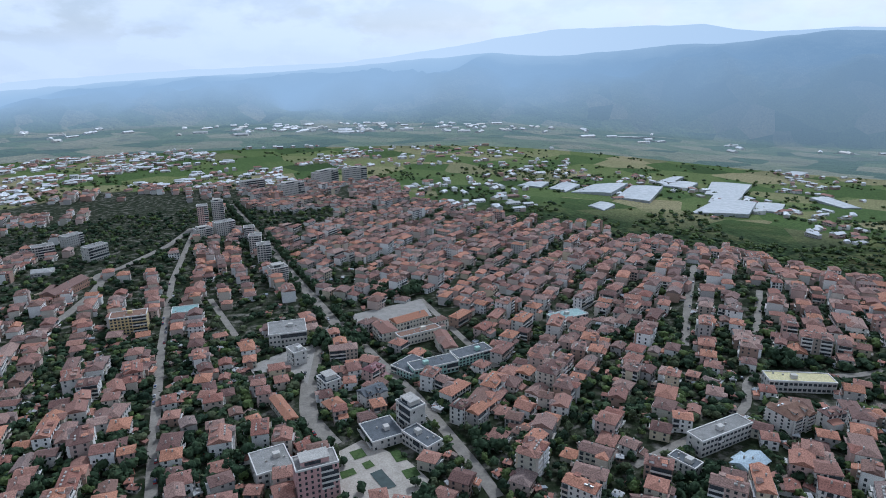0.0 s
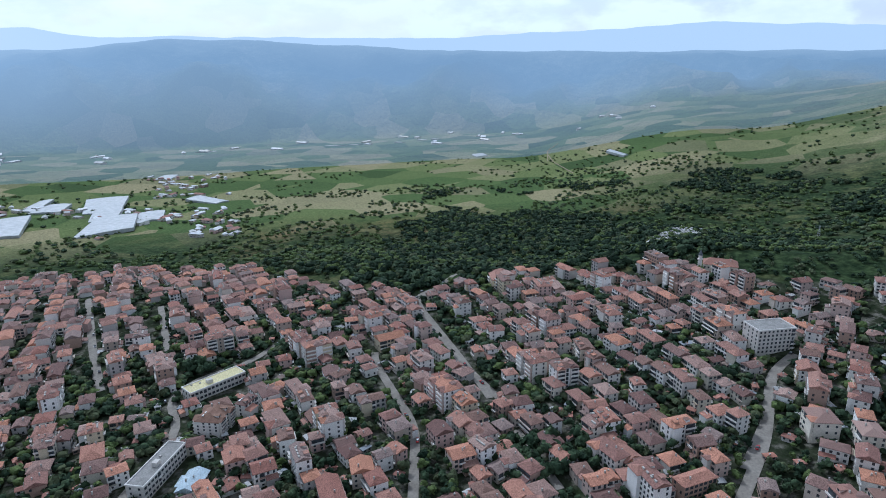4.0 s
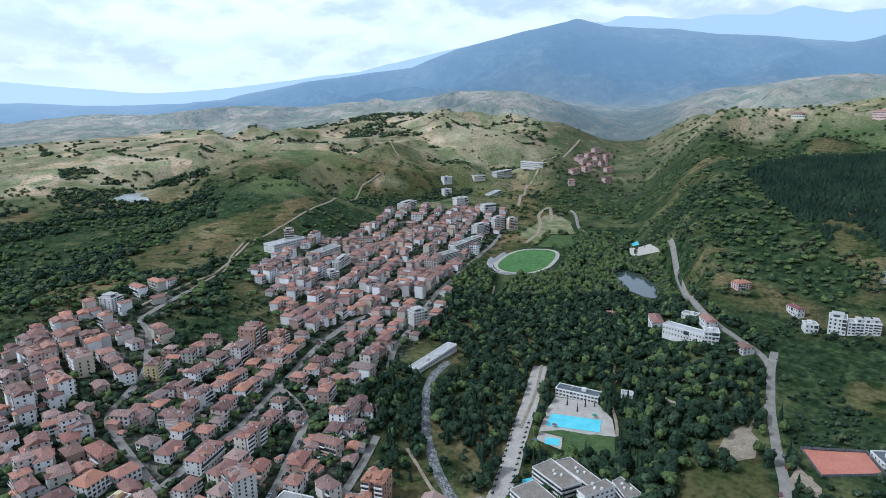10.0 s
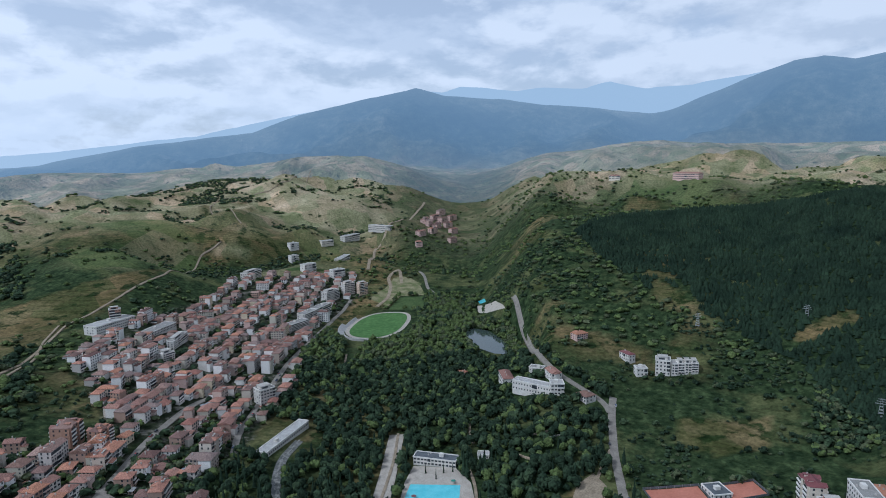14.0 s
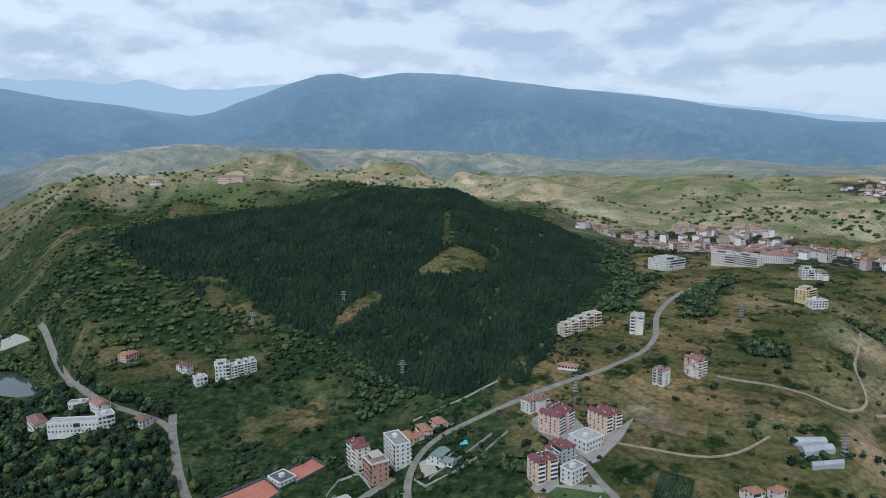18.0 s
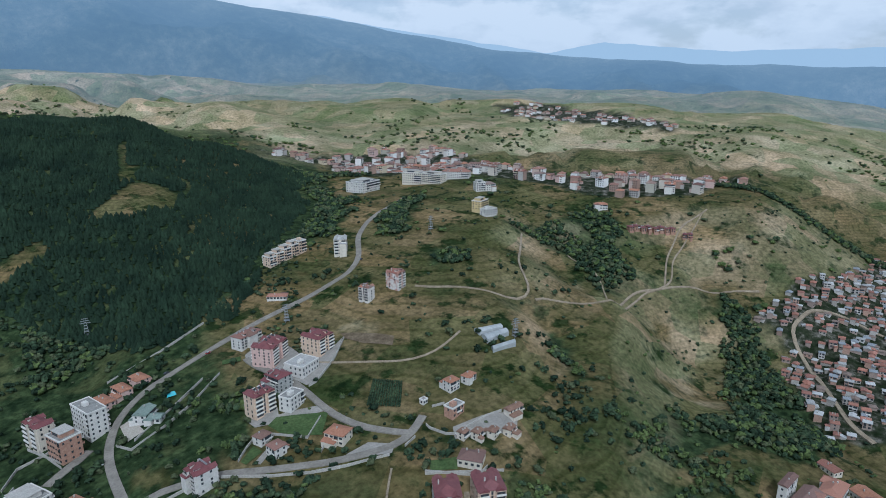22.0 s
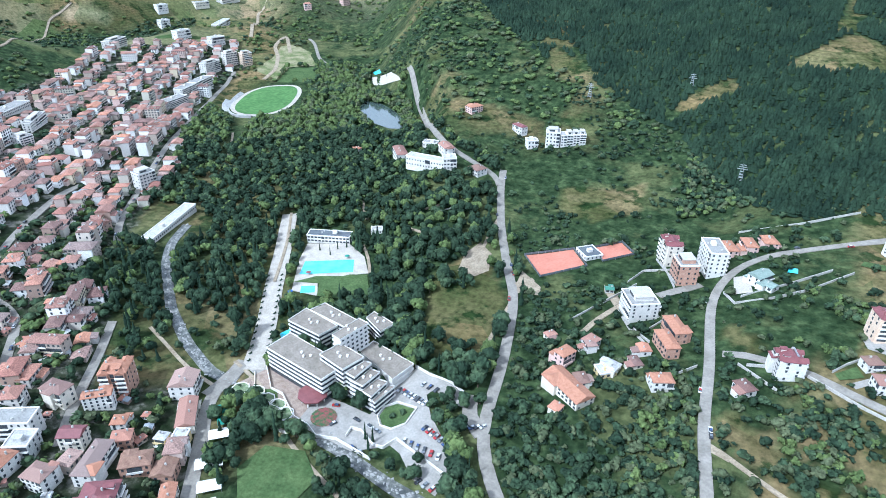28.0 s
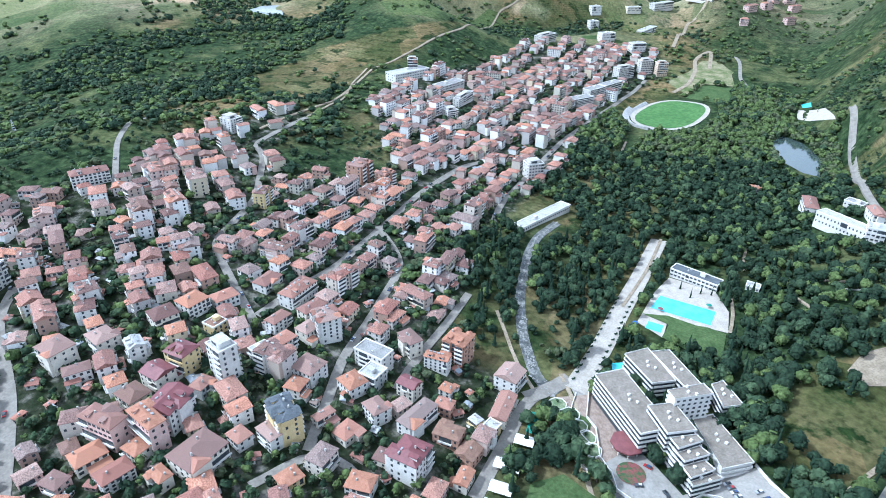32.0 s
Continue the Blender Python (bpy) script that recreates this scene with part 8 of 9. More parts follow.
# brighter leaf mix, standing partly for sun and haze up the valley
grove("upper_park_trees", PLAIN, wx[upper], wy[upper], _r.uniform(6, 11, upper.sum()), None, 25, "green trees round the stadium and lake, lightened for sun and haze", 1.0, 0.05, LIGHT)
grove("far_park_trees", PLAIN, wx[~close], wy[~close], _r.uniform(6, 11, (~close).sum()), None, 26, "dense green trees further up the valley", 1.0, 0.05, DEEP)

# slopes and valleys
n = 52000
r = np.random.RandomState(77)
wb, wr = r.uniform(-36, 258, n), 210 + 1840 * r.uniform(0, 1, n) ** 1.5
wx, wy = wr * np.sin(np.radians(wb)), wr * np.cos(np.radians(wb))
dens = fbm(wx, wy, 130, 3, 8)
dens = np.where(wr < 1000, 0.65 * dens + 0.35 * fbm(wx, wy, 34, 3, 18), dens) + 0.12 * ((wb > 60) & (wb < 97)) + 0.06 * ((wb > 58) & (wb < 125) & (wr < 1050)) + 0.14 * ((wb > 138) & (wb < 186)) + 0.13 * ((wb > 20) & (wb <= 60) & (wr < 1050))
dens -= 0.30 * smooth(1180, 1420, wr - 90 * smooth(116, 124, wb)) * smooth(97, 104, wb) * (1 - smooth(136, 142, wb)) + (0.20 - 0.14 * smooth(1150, 1350, wr)) * (wb > 194) + 0.03 * ((wb < 60) & (wr > 1000)) + 0.12 * ((wb > 142) & (wr > 1700))
dens += 0.06 * ((wx > -2) & (wb > 150) & (wr < 460)) - 0.2 * ((wb > 160) & (wb < 181) & (wr > 385) & (wr < 600)) - 0.14 * ((wb > 60) & (wb < 106) & (wr > 1250)) - 0.3 * within(wx, wy, "dry_patch", "bare")
dens -= 0.25 * ((wb > 148) & (wb < 168) & (wr > 580) & (wr < 1350) & (fbm(wx, wy, 75, 3, 86) > 0.56))
keep = (dens > 0.50) | ((r.uniform(0, 1, n) < np.where(wr < 900, 0.11, 0.035)) & (dens > 0.27))
keep &= (wr < 1600) | (r.uniform(0, 1, n) < 0.4)
keep &= ~inside(wx, wy, PARK) & ~inside(wx, wy, BANK) & ~within(wx, wy, "pines", "village", "slum", "far_village", "vineyard", "greenhouse")
wx, wy, wr, wb, dens = wx[keep], wy[keep], wr[keep], wb[keep], dens[keep]
keep = ~in_town(wx, wy) & (off_streets(wx, wy) > 2) & ~open_ground(wx, wy)
wx, wy, wr = wx[keep], wy[keep], wr[keep]
keep = ~np.any(np.hypot(wx[:, None] - bx, wy[:, None] - by) < br - 2, 1)
wx, wy, wr = wx[keep], wy[keep], wr[keep]
close = wr < 640
grove("hillside_trees", PLAIN, wx[close], wy[close], r.uniform(2.5, 8, close.sum()), None, 7, "green trees and thickets on the near slopes", 0.85, 0.12, SCRUB)
# far woods take the brighter leaves too, in part for sunlit haze
grove("woods", BUSH, wx[~close], wy[~close], r.uniform(5, 10.5, (~close).sum()), None, 17, "scattered woods and scrub on far slopes", 0.75, 0.12, LIGHT)

# thickets that fill the ravines and banks of the open hill
n = 52000
wb, wr = r.uniform(176, 250, n), np.sqrt(r.uniform(110**2, 1020**2, n))
wx, wy = wr * np.sin(np.radians(wb)), wr * np.cos(np.radians(wb))
foot = (wr > 930) & (wr < 1020) & (wb > 200) & (fbm(wx, wy, 70, 2, 95) > 0.42)
fray = 26 * (fbm(wx, wy, 24, 3, 99) - 0.5)
keep = within(wx + fray, wy - fray, "gully", "thicket") | foot
keep &= (fbm(wx, wy, 30, 2, 97) > 0.36) & ~within(wx, wy, "pines", "village")
wx, wy, wr = wx[keep], wy[keep], wr[keep]
keep = (off_streets(wx, wy) > 2) & ~np.any(np.hypot(wx[:, None] - bx, wy[:, None] - by) < br - 3, 1)
wx, wy, wr = wx[keep], wy[keep], wr[keep]
close = wr < 440
grove("near_thickets", PLAIN, wx[close], wy[close], r.uniform(2.6, 6.2, close.sum()), None, 39, "dense green thickets on the near slopes", 0.95, 0.08, LIGHT + [M["leaf"]])
grove("ravine_thickets", BUSH, wx[~close], wy[~close], r.uniform(3.5, 7.0, (~close).sum()), None, 29, "dense dark green thickets in ravines and along banks", 1.0, 0.1, LEAVES)

# close scrub on the steep sides of the valley
n = 15000
wb, wr = r.uniform(140, 198, n), np.sqrt(r.uniform(280**2, 980**2, n))
wx, wy = wr * np.sin(np.radians(wb)), wr * np.cos(np.radians(wb))
keep = (0.6 * fbm(wx, wy, 90, 2, 81) + 0.4 * fbm(wx, wy, 22, 2, 83) > 0.44) & ~inside(wx, wy, PARK) & ~inside(wx, wy, BANK) & ~within(wx, wy, "pines", "village", "dry_patch", "bare")
wx, wy = wx[keep], wy[keep]
keep = ~in_town(wx, wy) & (off_streets(wx, wy) > 1.5) & ~open_ground(wx, wy) & ~np.any(np.hypot(wx[:, None] - bx, wy[:, None] - by) < br - 4, 1)
keep &= ~((np.degrees(np.arctan2(wx, wy)) % 360 > 160) & (np.degrees(np.arctan2(wx, wy)) % 360 < 181) & (np.hypot(wx, wy) > 385) & (np.hypot(wx, wy) < 600) & (fbm(wx, wy, 40, 2, 85) < 0.56))
wx, wy = wx[keep], wy[keep]
grove("valley_scrub", BUSH, wx, wy, r.uniform(2.0, 5.0, len(wx)), None, 28, "close green scrub on the valley sides", 0.85, 0.1, SCRUB)

# dark woods that fill the folds beyond the town
n = 24000
wb, wr = r.uniform(36, 110, n), np.sqrt(r.uniform(500**2, 1420**2, n))
wx, wy = wr * np.sin(np.radians(wb)), wr * np.cos(np.radians(wb))
dens = 0.6 * fbm(wx, wy, 210, 3, 131) + 0.4 * fbm(wx, wy, 60, 3, 132)
keep = (dens > 0.48 + 0.10 * smooth(1150, 1420, wr) + 0.14 * (1 - smooth(38, 66, wb)) + 0.12 * (1 - smooth(36, 56, wb)) * smooth(700, 950, wr)) & ~within(wx, wy, "reservoir", "bare", "cemetery", "dry_patch", "polytunnel")
wx, wy = wx[keep], wy[keep]
keep = ~in_town(wx, wy) & (off_streets(wx, wy) > 3) & ~open_ground(wx, wy) & ~np.any(np.hypot(wx[:, None] - bx, wy[:, None] - by) < br - 2, 1)
wx, wy = wx[keep], wy[keep]
grove("valley_woods", BUSH, wx, wy, r.uniform(5, 11, len(wx)), None, 47, "dense green woods in the folds beyond town", 0.95, 0.12, DEEP + LEAVES)

# trees down the gullies of the pale dry hills
n = 20000
wb, wr = r.uniform(98, 140, n), np.sqrt(r.uniform(1150**2, 2050**2, n))
wx, wy = wr * np.sin(np.radians(wb)), wr * np.cos(np.radians(wb))
keep = (np.abs(2 * fbm(wx, wy, 420, 4, 29) - 1) < 0.07) | (np.abs(2 * fbm(wx, wy, 150, 3, 58) - 1) < 0.022)
keep &= (off_streets(wx, wy) > 3) & (fbm(wx, wy, 60, 2, 59) > 0.38) & ~within(wx, wy, "reservoir", "bare")
grove("gully_trees", BUSH, wx[keep], wy[keep], r.uniform(5, 11, keep.sum()), None, 37, "dark trees in the gullies of dry hills", 0.7, 0.12, LEAVES)

# low scrub and hedges on the open hill: along the old field banks more than between them
n = 9000
wb, wr = r.uniform(193, 252, n), np.sqrt(r.uniform(260**2, 960**2, n))
wx, wy = wr * np.sin(np.radians(wb)), wr * np.cos(np.radians(wb))
bank = np.abs((ground(wx, wy) * 0.055 + 0.9 * fbm(wx, wy, 110, 2, 71)) % 1 - 0.5)
keep = ((bank < 0.05) & (fbm(wx, wy, 60, 2, 73) > 0.46)) | (r.uniform(0, 1, n) < 0.09)
keep &= (off_streets(wx, wy) > 2) & ~within(wx, wy, "slum", "village", "vineyard", "greenhouse", "dry_patch", "bare") & ~np.any(np.hypot(wx[:, None] - bx, wy[:, None] - by) < br - 4, 1)
grove("hill_scrub", BUSH, wx[keep], wy[keep], r.uniform(1.6, 4.5, keep.sum()), None, 27, "low green scrub along old field banks", 0.8, 0.1, LEAVES)

n = 34000
wb, wr = r.uniform(152, 200, n), np.sqrt(r.uniform(480**2, 1250**2, n))
wx, wy = wr * np.sin(np.radians(wb)), wr * np.cos(np.radians(wb))
fray = 90 * (fbm(wx, wy, 110, 3, 63) - 0.5)
keep = within(wx + fray, wy - 0.6 * fray, "pines") & ~within(wx + 0.2 * fray, wy, "glade", "cut") & (np.abs(2 * fbm(wx, wy, 240, 2, 64) - 1) > 0.022) & (off_streets(wx, wy) > 5)
keep &= ~np.any(np.hypot(wx[:, None] - bx, wy[:, None] - by) < br, 1)
grove("pine_forest", PINES, wx[keep], wy[keep], r.uniform(5.0, 7.4, keep.sum()), M["pine"], 9, "dark green pine plantation covering the hillside", 1.05)


# ---- hotel with its terraces ----
def prism(ring, z0, z1):
    n = len(ring)
    v = [(x, y, z0) for x, y in ring] + [(x, y, z1) for x, y in ring]
    f = [tuple(range(n, 2 * n)), tuple(reversed(range(n)))] + [(k, (k + 1) % n, n + (k + 1) % n, n + k) for k in range(n)]
    area_ = sum(a[0] * b[1] - b[0] * a[1] for a, b in zip(ring, ring[1:] + ring[:1]))
    return v, f if area_ > 0 else [face[::-1] for face in f]


def grown(ring, by):
    cx, cy = sum(p[0] for p in ring) / len(ring), sum(p[1] for p in ring) / len(ring)
    return [(x + (x - cx) / math.hypot(x - cx, y - cy) * by, y + (y - cy) / math.hypot(x - cx, y - cy) * by) for x, y in ring]


def child(root, name, v, f, key, label=""):
    ob = new(name, mesh_of(name, v, f, M[key]))
    ob.parent = root
    return tagged(ob, label)


HOTEL = []
HOTEL.append((13, [(228.8, -258.6), (226.9, -273.7), (199.8, -267.2), (203.8, -254.8)]))
HOTEL.append((14, [(222.6, -272.7), (218.9, -282.7), (190.7, -276.5), (193.3, -267.5)]))
HOTEL.append((12, [(188.2, -284.1), (187.4, -291.3), (170.5, -286.1), (173.9, -276.1)]))
HOTEL.append((10, [(175, -255.8), (173, -267.5), (142.8, -260.2), (146.6, -243.9)]))
HOTEL.append((26, [(179.2, -243.6), (173.9, -262.7), (181, -264.1), (185.3, -245.2)]))
HOTEL.append((21, [(184.9, -232.4), (180.5, -245), (163.2, -241), (167.6, -227.8)]))
HOTEL.append((18, [(169, -230), (166.5, -241.3), (158.6, -241), (160.2, -228.3)]))
HOTEL.append((15, [(162.9, -228.3), (160.1, -239.5), (152.7, -240.1), (154.8, -227.5)]))
HOTEL.append((12, [(156.2, -227.1), (154.5, -237.5), (146.8, -237.8), (148.3, -225.3)]))
HOTEL.append((9, [(151.8, -227.2), (148.8, -237.8), (143, -239.7), (145.8, -225)]))
HOTEL.append((16, [(219.5, -228.3), (216.3, -245), (172.8, -236), (176.6, -220.2)]))
SQUARE_BEDS = [[(-65.1, 309.5), (-58.7, 312.8), (-54.8, 305.5), (-60.9, 301.8)], [(-42.8, 307.9), (-38.1, 310.4), (-32.7, 300.5), (-38.5, 298.2)], [(-56.9, 298.4), (-52.8, 301.2), (-49.5, 295.9), (-53.9, 292.9)], [(-67.7, 291.4), (-60.8, 294.7), (-58.2, 289.9), (-65.1, 285.8)], [(-35.6, 291), (-28.5, 294), (-25.4, 287.5), (-32.4, 284.2)]]
SQUARE_BASIN = [(-51.5, 289.5), (-46, 292.9), (-37.1, 279.2), (-43, 276.1)]
SQUARE_TREES = [(-66.2, 297.1), (-54.1, 275.8), (-54.5, 316.4), (-18.2, 283.7), (-9.5, 290.2), (-27.9, 278.8), (-84.5, 317.7), (-91.2, 326.8), (-76.5, 317), (-118.5, 320.6), (-99.4, 327.6)]



def resort():
    root = tagged(new("resort_hotel"), "large white stepped hotel with banded balconies and brown flat roofs", "hotel")
    base = float(ground(178, -240))
    for h, ring in HOTEL:
        floors = max(2, int(h / 3))
        child(root, "wing", *prism(ring, base - 6, base + h - 0.4), "glass" if h not in (10, 26) else "white")
        child(root, "roof", *prism(grown(ring, 0.3), base + h - 0.4, base + h), "roof_taupe")
        edge = grown(ring, 0.9)
        for k in range(1, floors + 1):
            z = base + h - 0.3 - (k - 1) * 3.0
            rim = [join(*(prism([a, b, (b[0] * 0.985 + p[0] * 0.015, b[1] * 0.985 + p[1] * 0.015), (a[0] * 0.985 + p[0] * 0.015, a[1] * 0.985 + p[1] * 0.015)], z - 0.6, z + 0.75)
                          for (a, b), p in zip(zip(edge, edge[1:] + edge[:1]), [tuple(np.mean(ring, 0))] * 4)))]
            child(root, "balcony_band", *rim[0], "white")
        cx, cy = np.mean(ring, 0)
        for k in range(3):
            x, y = cx + (k - 1) * 3.1, cy + (k % 2) * 2.4 - 1
            child(root, "roof_vent", *box(x - 0.6, y - 0.6, base + h, x + 0.6, y + 0.6, base + h + 1.2), "white")
    # punched windows of the tower, on its two long faces
    ring = HOTEL[4][1]
    for a, b in ((ring[0], ring[1]), (ring[2], ring[3])):
        d = Vector((b[0] - a[0], b[1] - a[1]))
        side = Vector((d.y, -d.x)).normalized()
        if side.dot(Vector(a) - Vector(np.mean(ring, 0))) < 0:
            side = -side
        for row in range(5):
            for col in range(6):
                p = Vector(a) + d * (col + 0.5) / 6 + side * 0.05
                u = d.normalized() * 0.7
                q = side * 0.12
                corners = [tuple(p - u - q), tuple(p + u - q), tuple(p + u + q), tuple(p - u + q)]
                z = base + 25 - row * 2.9
                child(root, "window", *prism(corners, z - 1.9, z - 0.6), "glass")


resort()


def entrance_canopy(x, y):
    root = tagged(new("entrance_canopy"), "eight-sided entrance canopy with a dull red roof", "canopy")
    z = float(ground(x, y))
    ring = ring_of(x, y, 8.5, 8.5, 10, 8)
    v, f = prism(ring, z + 4.2, z + 5.0)
    v.append((x, y, z + 6.6))
    f = f[1:] + [(8 + k, 8 + (k + 1) % 8, 16) for k in range(8)]
    child(root, "roof", v, f, "roof_darkred")
    for px, py in ring_of(x, y, 6.5, 6.5, 10, 8):
        child(root, "post", *box(px - 0.25, py - 0.25, z - 1, px + 0.25, py + 0.25, z + 4.2), "white")


entrance_canopy(182.4, -219.3)
patch("flower_bed", ring_of(169.3, -210.6, 7, 7, 0, 24), M["flowers"], 0.75, label="round flower bed in the hotel drive", category="flower bed", kind="")


def planter(x, y, turn):
    root = tagged(new("planter"), "low stone planter with clipped dark shrubs", "planter", "planters along the promenade")
    child(root, "tub", *box(-1.5, -1.0, -0.6, 1.5, 1.0, 0.3), "concrete")
    v, t = leafy(random.Random(3), 22, 5, 0.25, 1.0, 0.5)
    ob = new("shrub", big_mesh("shrub", v * np.array([3.4, 2.3, 1.6]) + np.array([0, 0, 0.1]), t, M["leaf_dark"]))
    ob.parent = root
    root.matrix_world = pose(x, y, float(ground(x, y)) + 0.4, 0, 0, turn)
    return root


_first = None
for k in range(15):
    for s in (-1, 1):
        t = k / 15
        x, y = 232 + (290 - 232) * t, -231 - (318 - 231) * t
        x, y = x + s * 4.9 * 0.83, y + s * 4.9 * 0.55
        if _first is None:
            _first = planter(x, y, -56)
        else:
            copy_thing(_first, pose(x, y, float(ground(x, y)) + 0.4, 0, 0, -56))


# ---- cars ----
def car():
    root = tagged(new("car"), "parked car with dark windows", "car", "parked cars")
    side = [(-2.1, 0.35), (2.1, 0.35), (2.15, 0.8), (1.2, 0.95), (-2.0, 0.98), (-2.15, 0.7)]
    v = [(x, y, z) for y in (-0.85, 0.85) for x, z in side]
    f = [tuple(reversed(range(6))), tuple(range(6, 12))] + [(k, (k + 1) % 6, 6 + (k + 1) % 6, 6 + k) for k in range(6)]
    child(root, "body", v, f, "paint")
    cab = [(-1.8, 0.96), (1.0, 0.94), (0.35, 1.42), (-1.3, 1.44)]
    v = [(x, y * (1 if z < 1 else 0.82), z) for y in (-0.8, 0.8) for x, z in cab]
    f = [(3, 2, 1, 0), (4, 5, 6, 7)] + [(k, (k + 1) % 4, 4 + (k + 1) % 4, 4 + k) for k in range(4)]
    child(root, "cabin", v, f, "glass")
    child(root, "roof", *box(-1.25, -0.62, 1.42, 0.3, 0.62, 1.5), "paint")
    for x in (-1.3, 1.3):
        for y in (-0.8, 0.8):
            v = [(x + 0.33 * math.cos(t), y + s, 0.33 + 0.33 * math.sin(t)) for s in (-0.1, 0.1) for t in np.linspace(0, 2 * math.pi, 9)[:-1]]
            f = [tuple(reversed(range(8))), tuple(range(8, 16))] + [(k, (k + 1) % 8, 8 + (k + 1) % 8, 8 + k) for k in range(8)]
            wheel = child(root, "wheel", v, f, "rubber")
            q = 0.12 if y > 0 else -0.12
            v = [(x + 0.2 * math.cos(t), y + s, 0.33 + 0.2 * math.sin(t)) for s in (0.0, q) for t in np.linspace(0, 2 * math.pi, 7)[:-1]]
            f = [tuple(range(6, 12)) if y > 0 else tuple(reversed(range(6, 12)))]
            child(wheel, "rim", v, f + [(k, (k + 1) % 6, 6 + (k + 1) % 6, 6 + k) for k in range(6)], "steel")
    return root


CAR = car()
CAR_AT = []


def park(x, y, turn):
    z = float(ground(x, y)) + 0.42
    if not CAR_AT:
        CAR.matrix_world = pose(x, y, z, 0, 0, turn)
    else:
        copy_thing(CAR, pose(x, y, z, 0, 0, turn))
    CAR_AT.append((x, y))


def row_of_cars(x0, y0, x1, y1, n, turn):
    for k in range(n):
        t = k / max(1, n - 1)
        park(x0 + (x1 - x0) * t, y0 + (y1 - y0) * t, turn)


row_of_cars(115.8, -224.3, 99, -218.1, 7, 72)
row_of_cars(142.5, -245.2, 123.9, -239.5, 8, 74)
row_of_cars(121.9, -213.8, 101, -209.8, 6, 100)
row_of_cars(131.1, -251.8, 122.4, -250, 3, 74)
row_of_cars(96.3, -232.3, 88.5, -235.8, 4, 60)
row_of_cars(103.3, -193.9, 95.1, -192.4, 3, 70)
for x, y, a in ((168.3, -220.5, 20), (161.9, -208.8, 60), (152.4, -216.8, 170), (143.7, -215.9, 165), (138.6, -214.9, 170), (143.5, -199.7, 165), (138.6, -198.9, 165)):
    park(x, y, a)
_rng = random.Random(44)
for _w, _line in [*STREETS.values(), (9, ROADS[0][3]), (9, [p for p in ROADS if p[0] == "valley_road"][0][3])]:
    for (xa, ya), (xb, yb) in zip(_line, _line[1:]):
        long = math.hypot(xb - xa, yb - ya)
        for k in range(int(long / 26)):
            if math.hypot(xa, ya) < 560 and _rng.random() < 0.55:
                t = _rng.random()
                nx, ny = -(yb - ya) / long, (xb - xa) / long
                s = _rng.choice((-1, 1)) * (_w / 2 - 1.4)
                park(xa + (xb - xa) * t + nx * s, ya + (yb - ya) * t + ny * s, math.degrees(math.atan2(yb - ya, xb - xa)))

# ---- stream ----
for _line in (RIVER_LOW, RIVER_HIGH):
    ribbon("water", _line, 7, M["stream"], 0.3, 5.0, "shallow stream running over pale stones", "water")
_r = np.random.RandomState(9)
V, T, base = [], [], 0
for _line in (RIVER_LOW, RIVER_HIGH):
    for (xa, ya), (xb, yb) in zip(_line, _line[1:]):
        for k in range(int(math.hypot(xb - xa, yb - ya) * 1.6)):
            t, o = _r.uniform(0, 1), _r.normal(0, 3.2)
            x, y = xa + (xb - xa) * t + o * 0.6, ya + (yb - ya) * t - o * 0.8
            s = _r.uniform(0.4, 1.3)
            z = float(ground(x, y)) + 0.3
            V += [(x + s * c * _r.uniform(0.6, 1.2), y + s * d * _r.uniform(0.6, 1.2), z + s * e * 0.6) for c, d, e in ((1, 0, 0), (-1, 0, 0), (0, 1, 0), (0, -1, 0), (0, 0, 1), (0, 0, -1))]
            T += [(base + a, base + b, base + c) for a, b, c in ((0, 2, 4), (2, 1, 4), (1, 3, 4), (3, 0, 4), (2, 0, 5), (1, 2, 5), (3, 1, 5), (0, 3, 5))]
            base += 6
tagged(new("boulders", big_mesh("boulders", V, T, M["rock"])), "pale boulders lying in the stream bed", "boulders", kind="stuff")

# ---- courts, walls, tunnels, masts ----
def fence(ring, label="dark wire fence round the tennis courts"):
    root = tagged(new("fence"), label, "fence")
    for (xa, ya), (xb, yb) in zip(ring, ring[1:] + ring[:1]):
        n = max(2, int(math.hypot(xb - xa, yb - ya) / 5))
        for k in range(n):
            x, y = xa + (xb - xa) * k / n, ya + (yb - ya) * k / n
            z = float(ground(x, y))
            child(root, "post", *box(x - 0.08, y - 0.08, z - 0.5, x + 0.08, y + 0.08, z + 2.2), "steel")
        d = Vector((xb - xa, yb - ya)).normalized() * 0.04
        s = Vector((-d.y, d.x))
        za, zb = float(ground(xa, ya)), float(ground(xb, yb))
        v = [(xa + q.x, ya + q.y, za + h) for q in (s, -s) for h in (0.3, 2.0)] + [(xb + q.x, yb + q.y, zb + h) for q in (s, -s) for h in (0.3, 2.0)]
        child(root, "screen", v, [(0, 4, 5, 1), (3, 7, 6, 2), (1, 5, 7, 3)], "roof_slate")


for _ring in AREAS["court"]:
    fence(grown(_ring, 1.0))


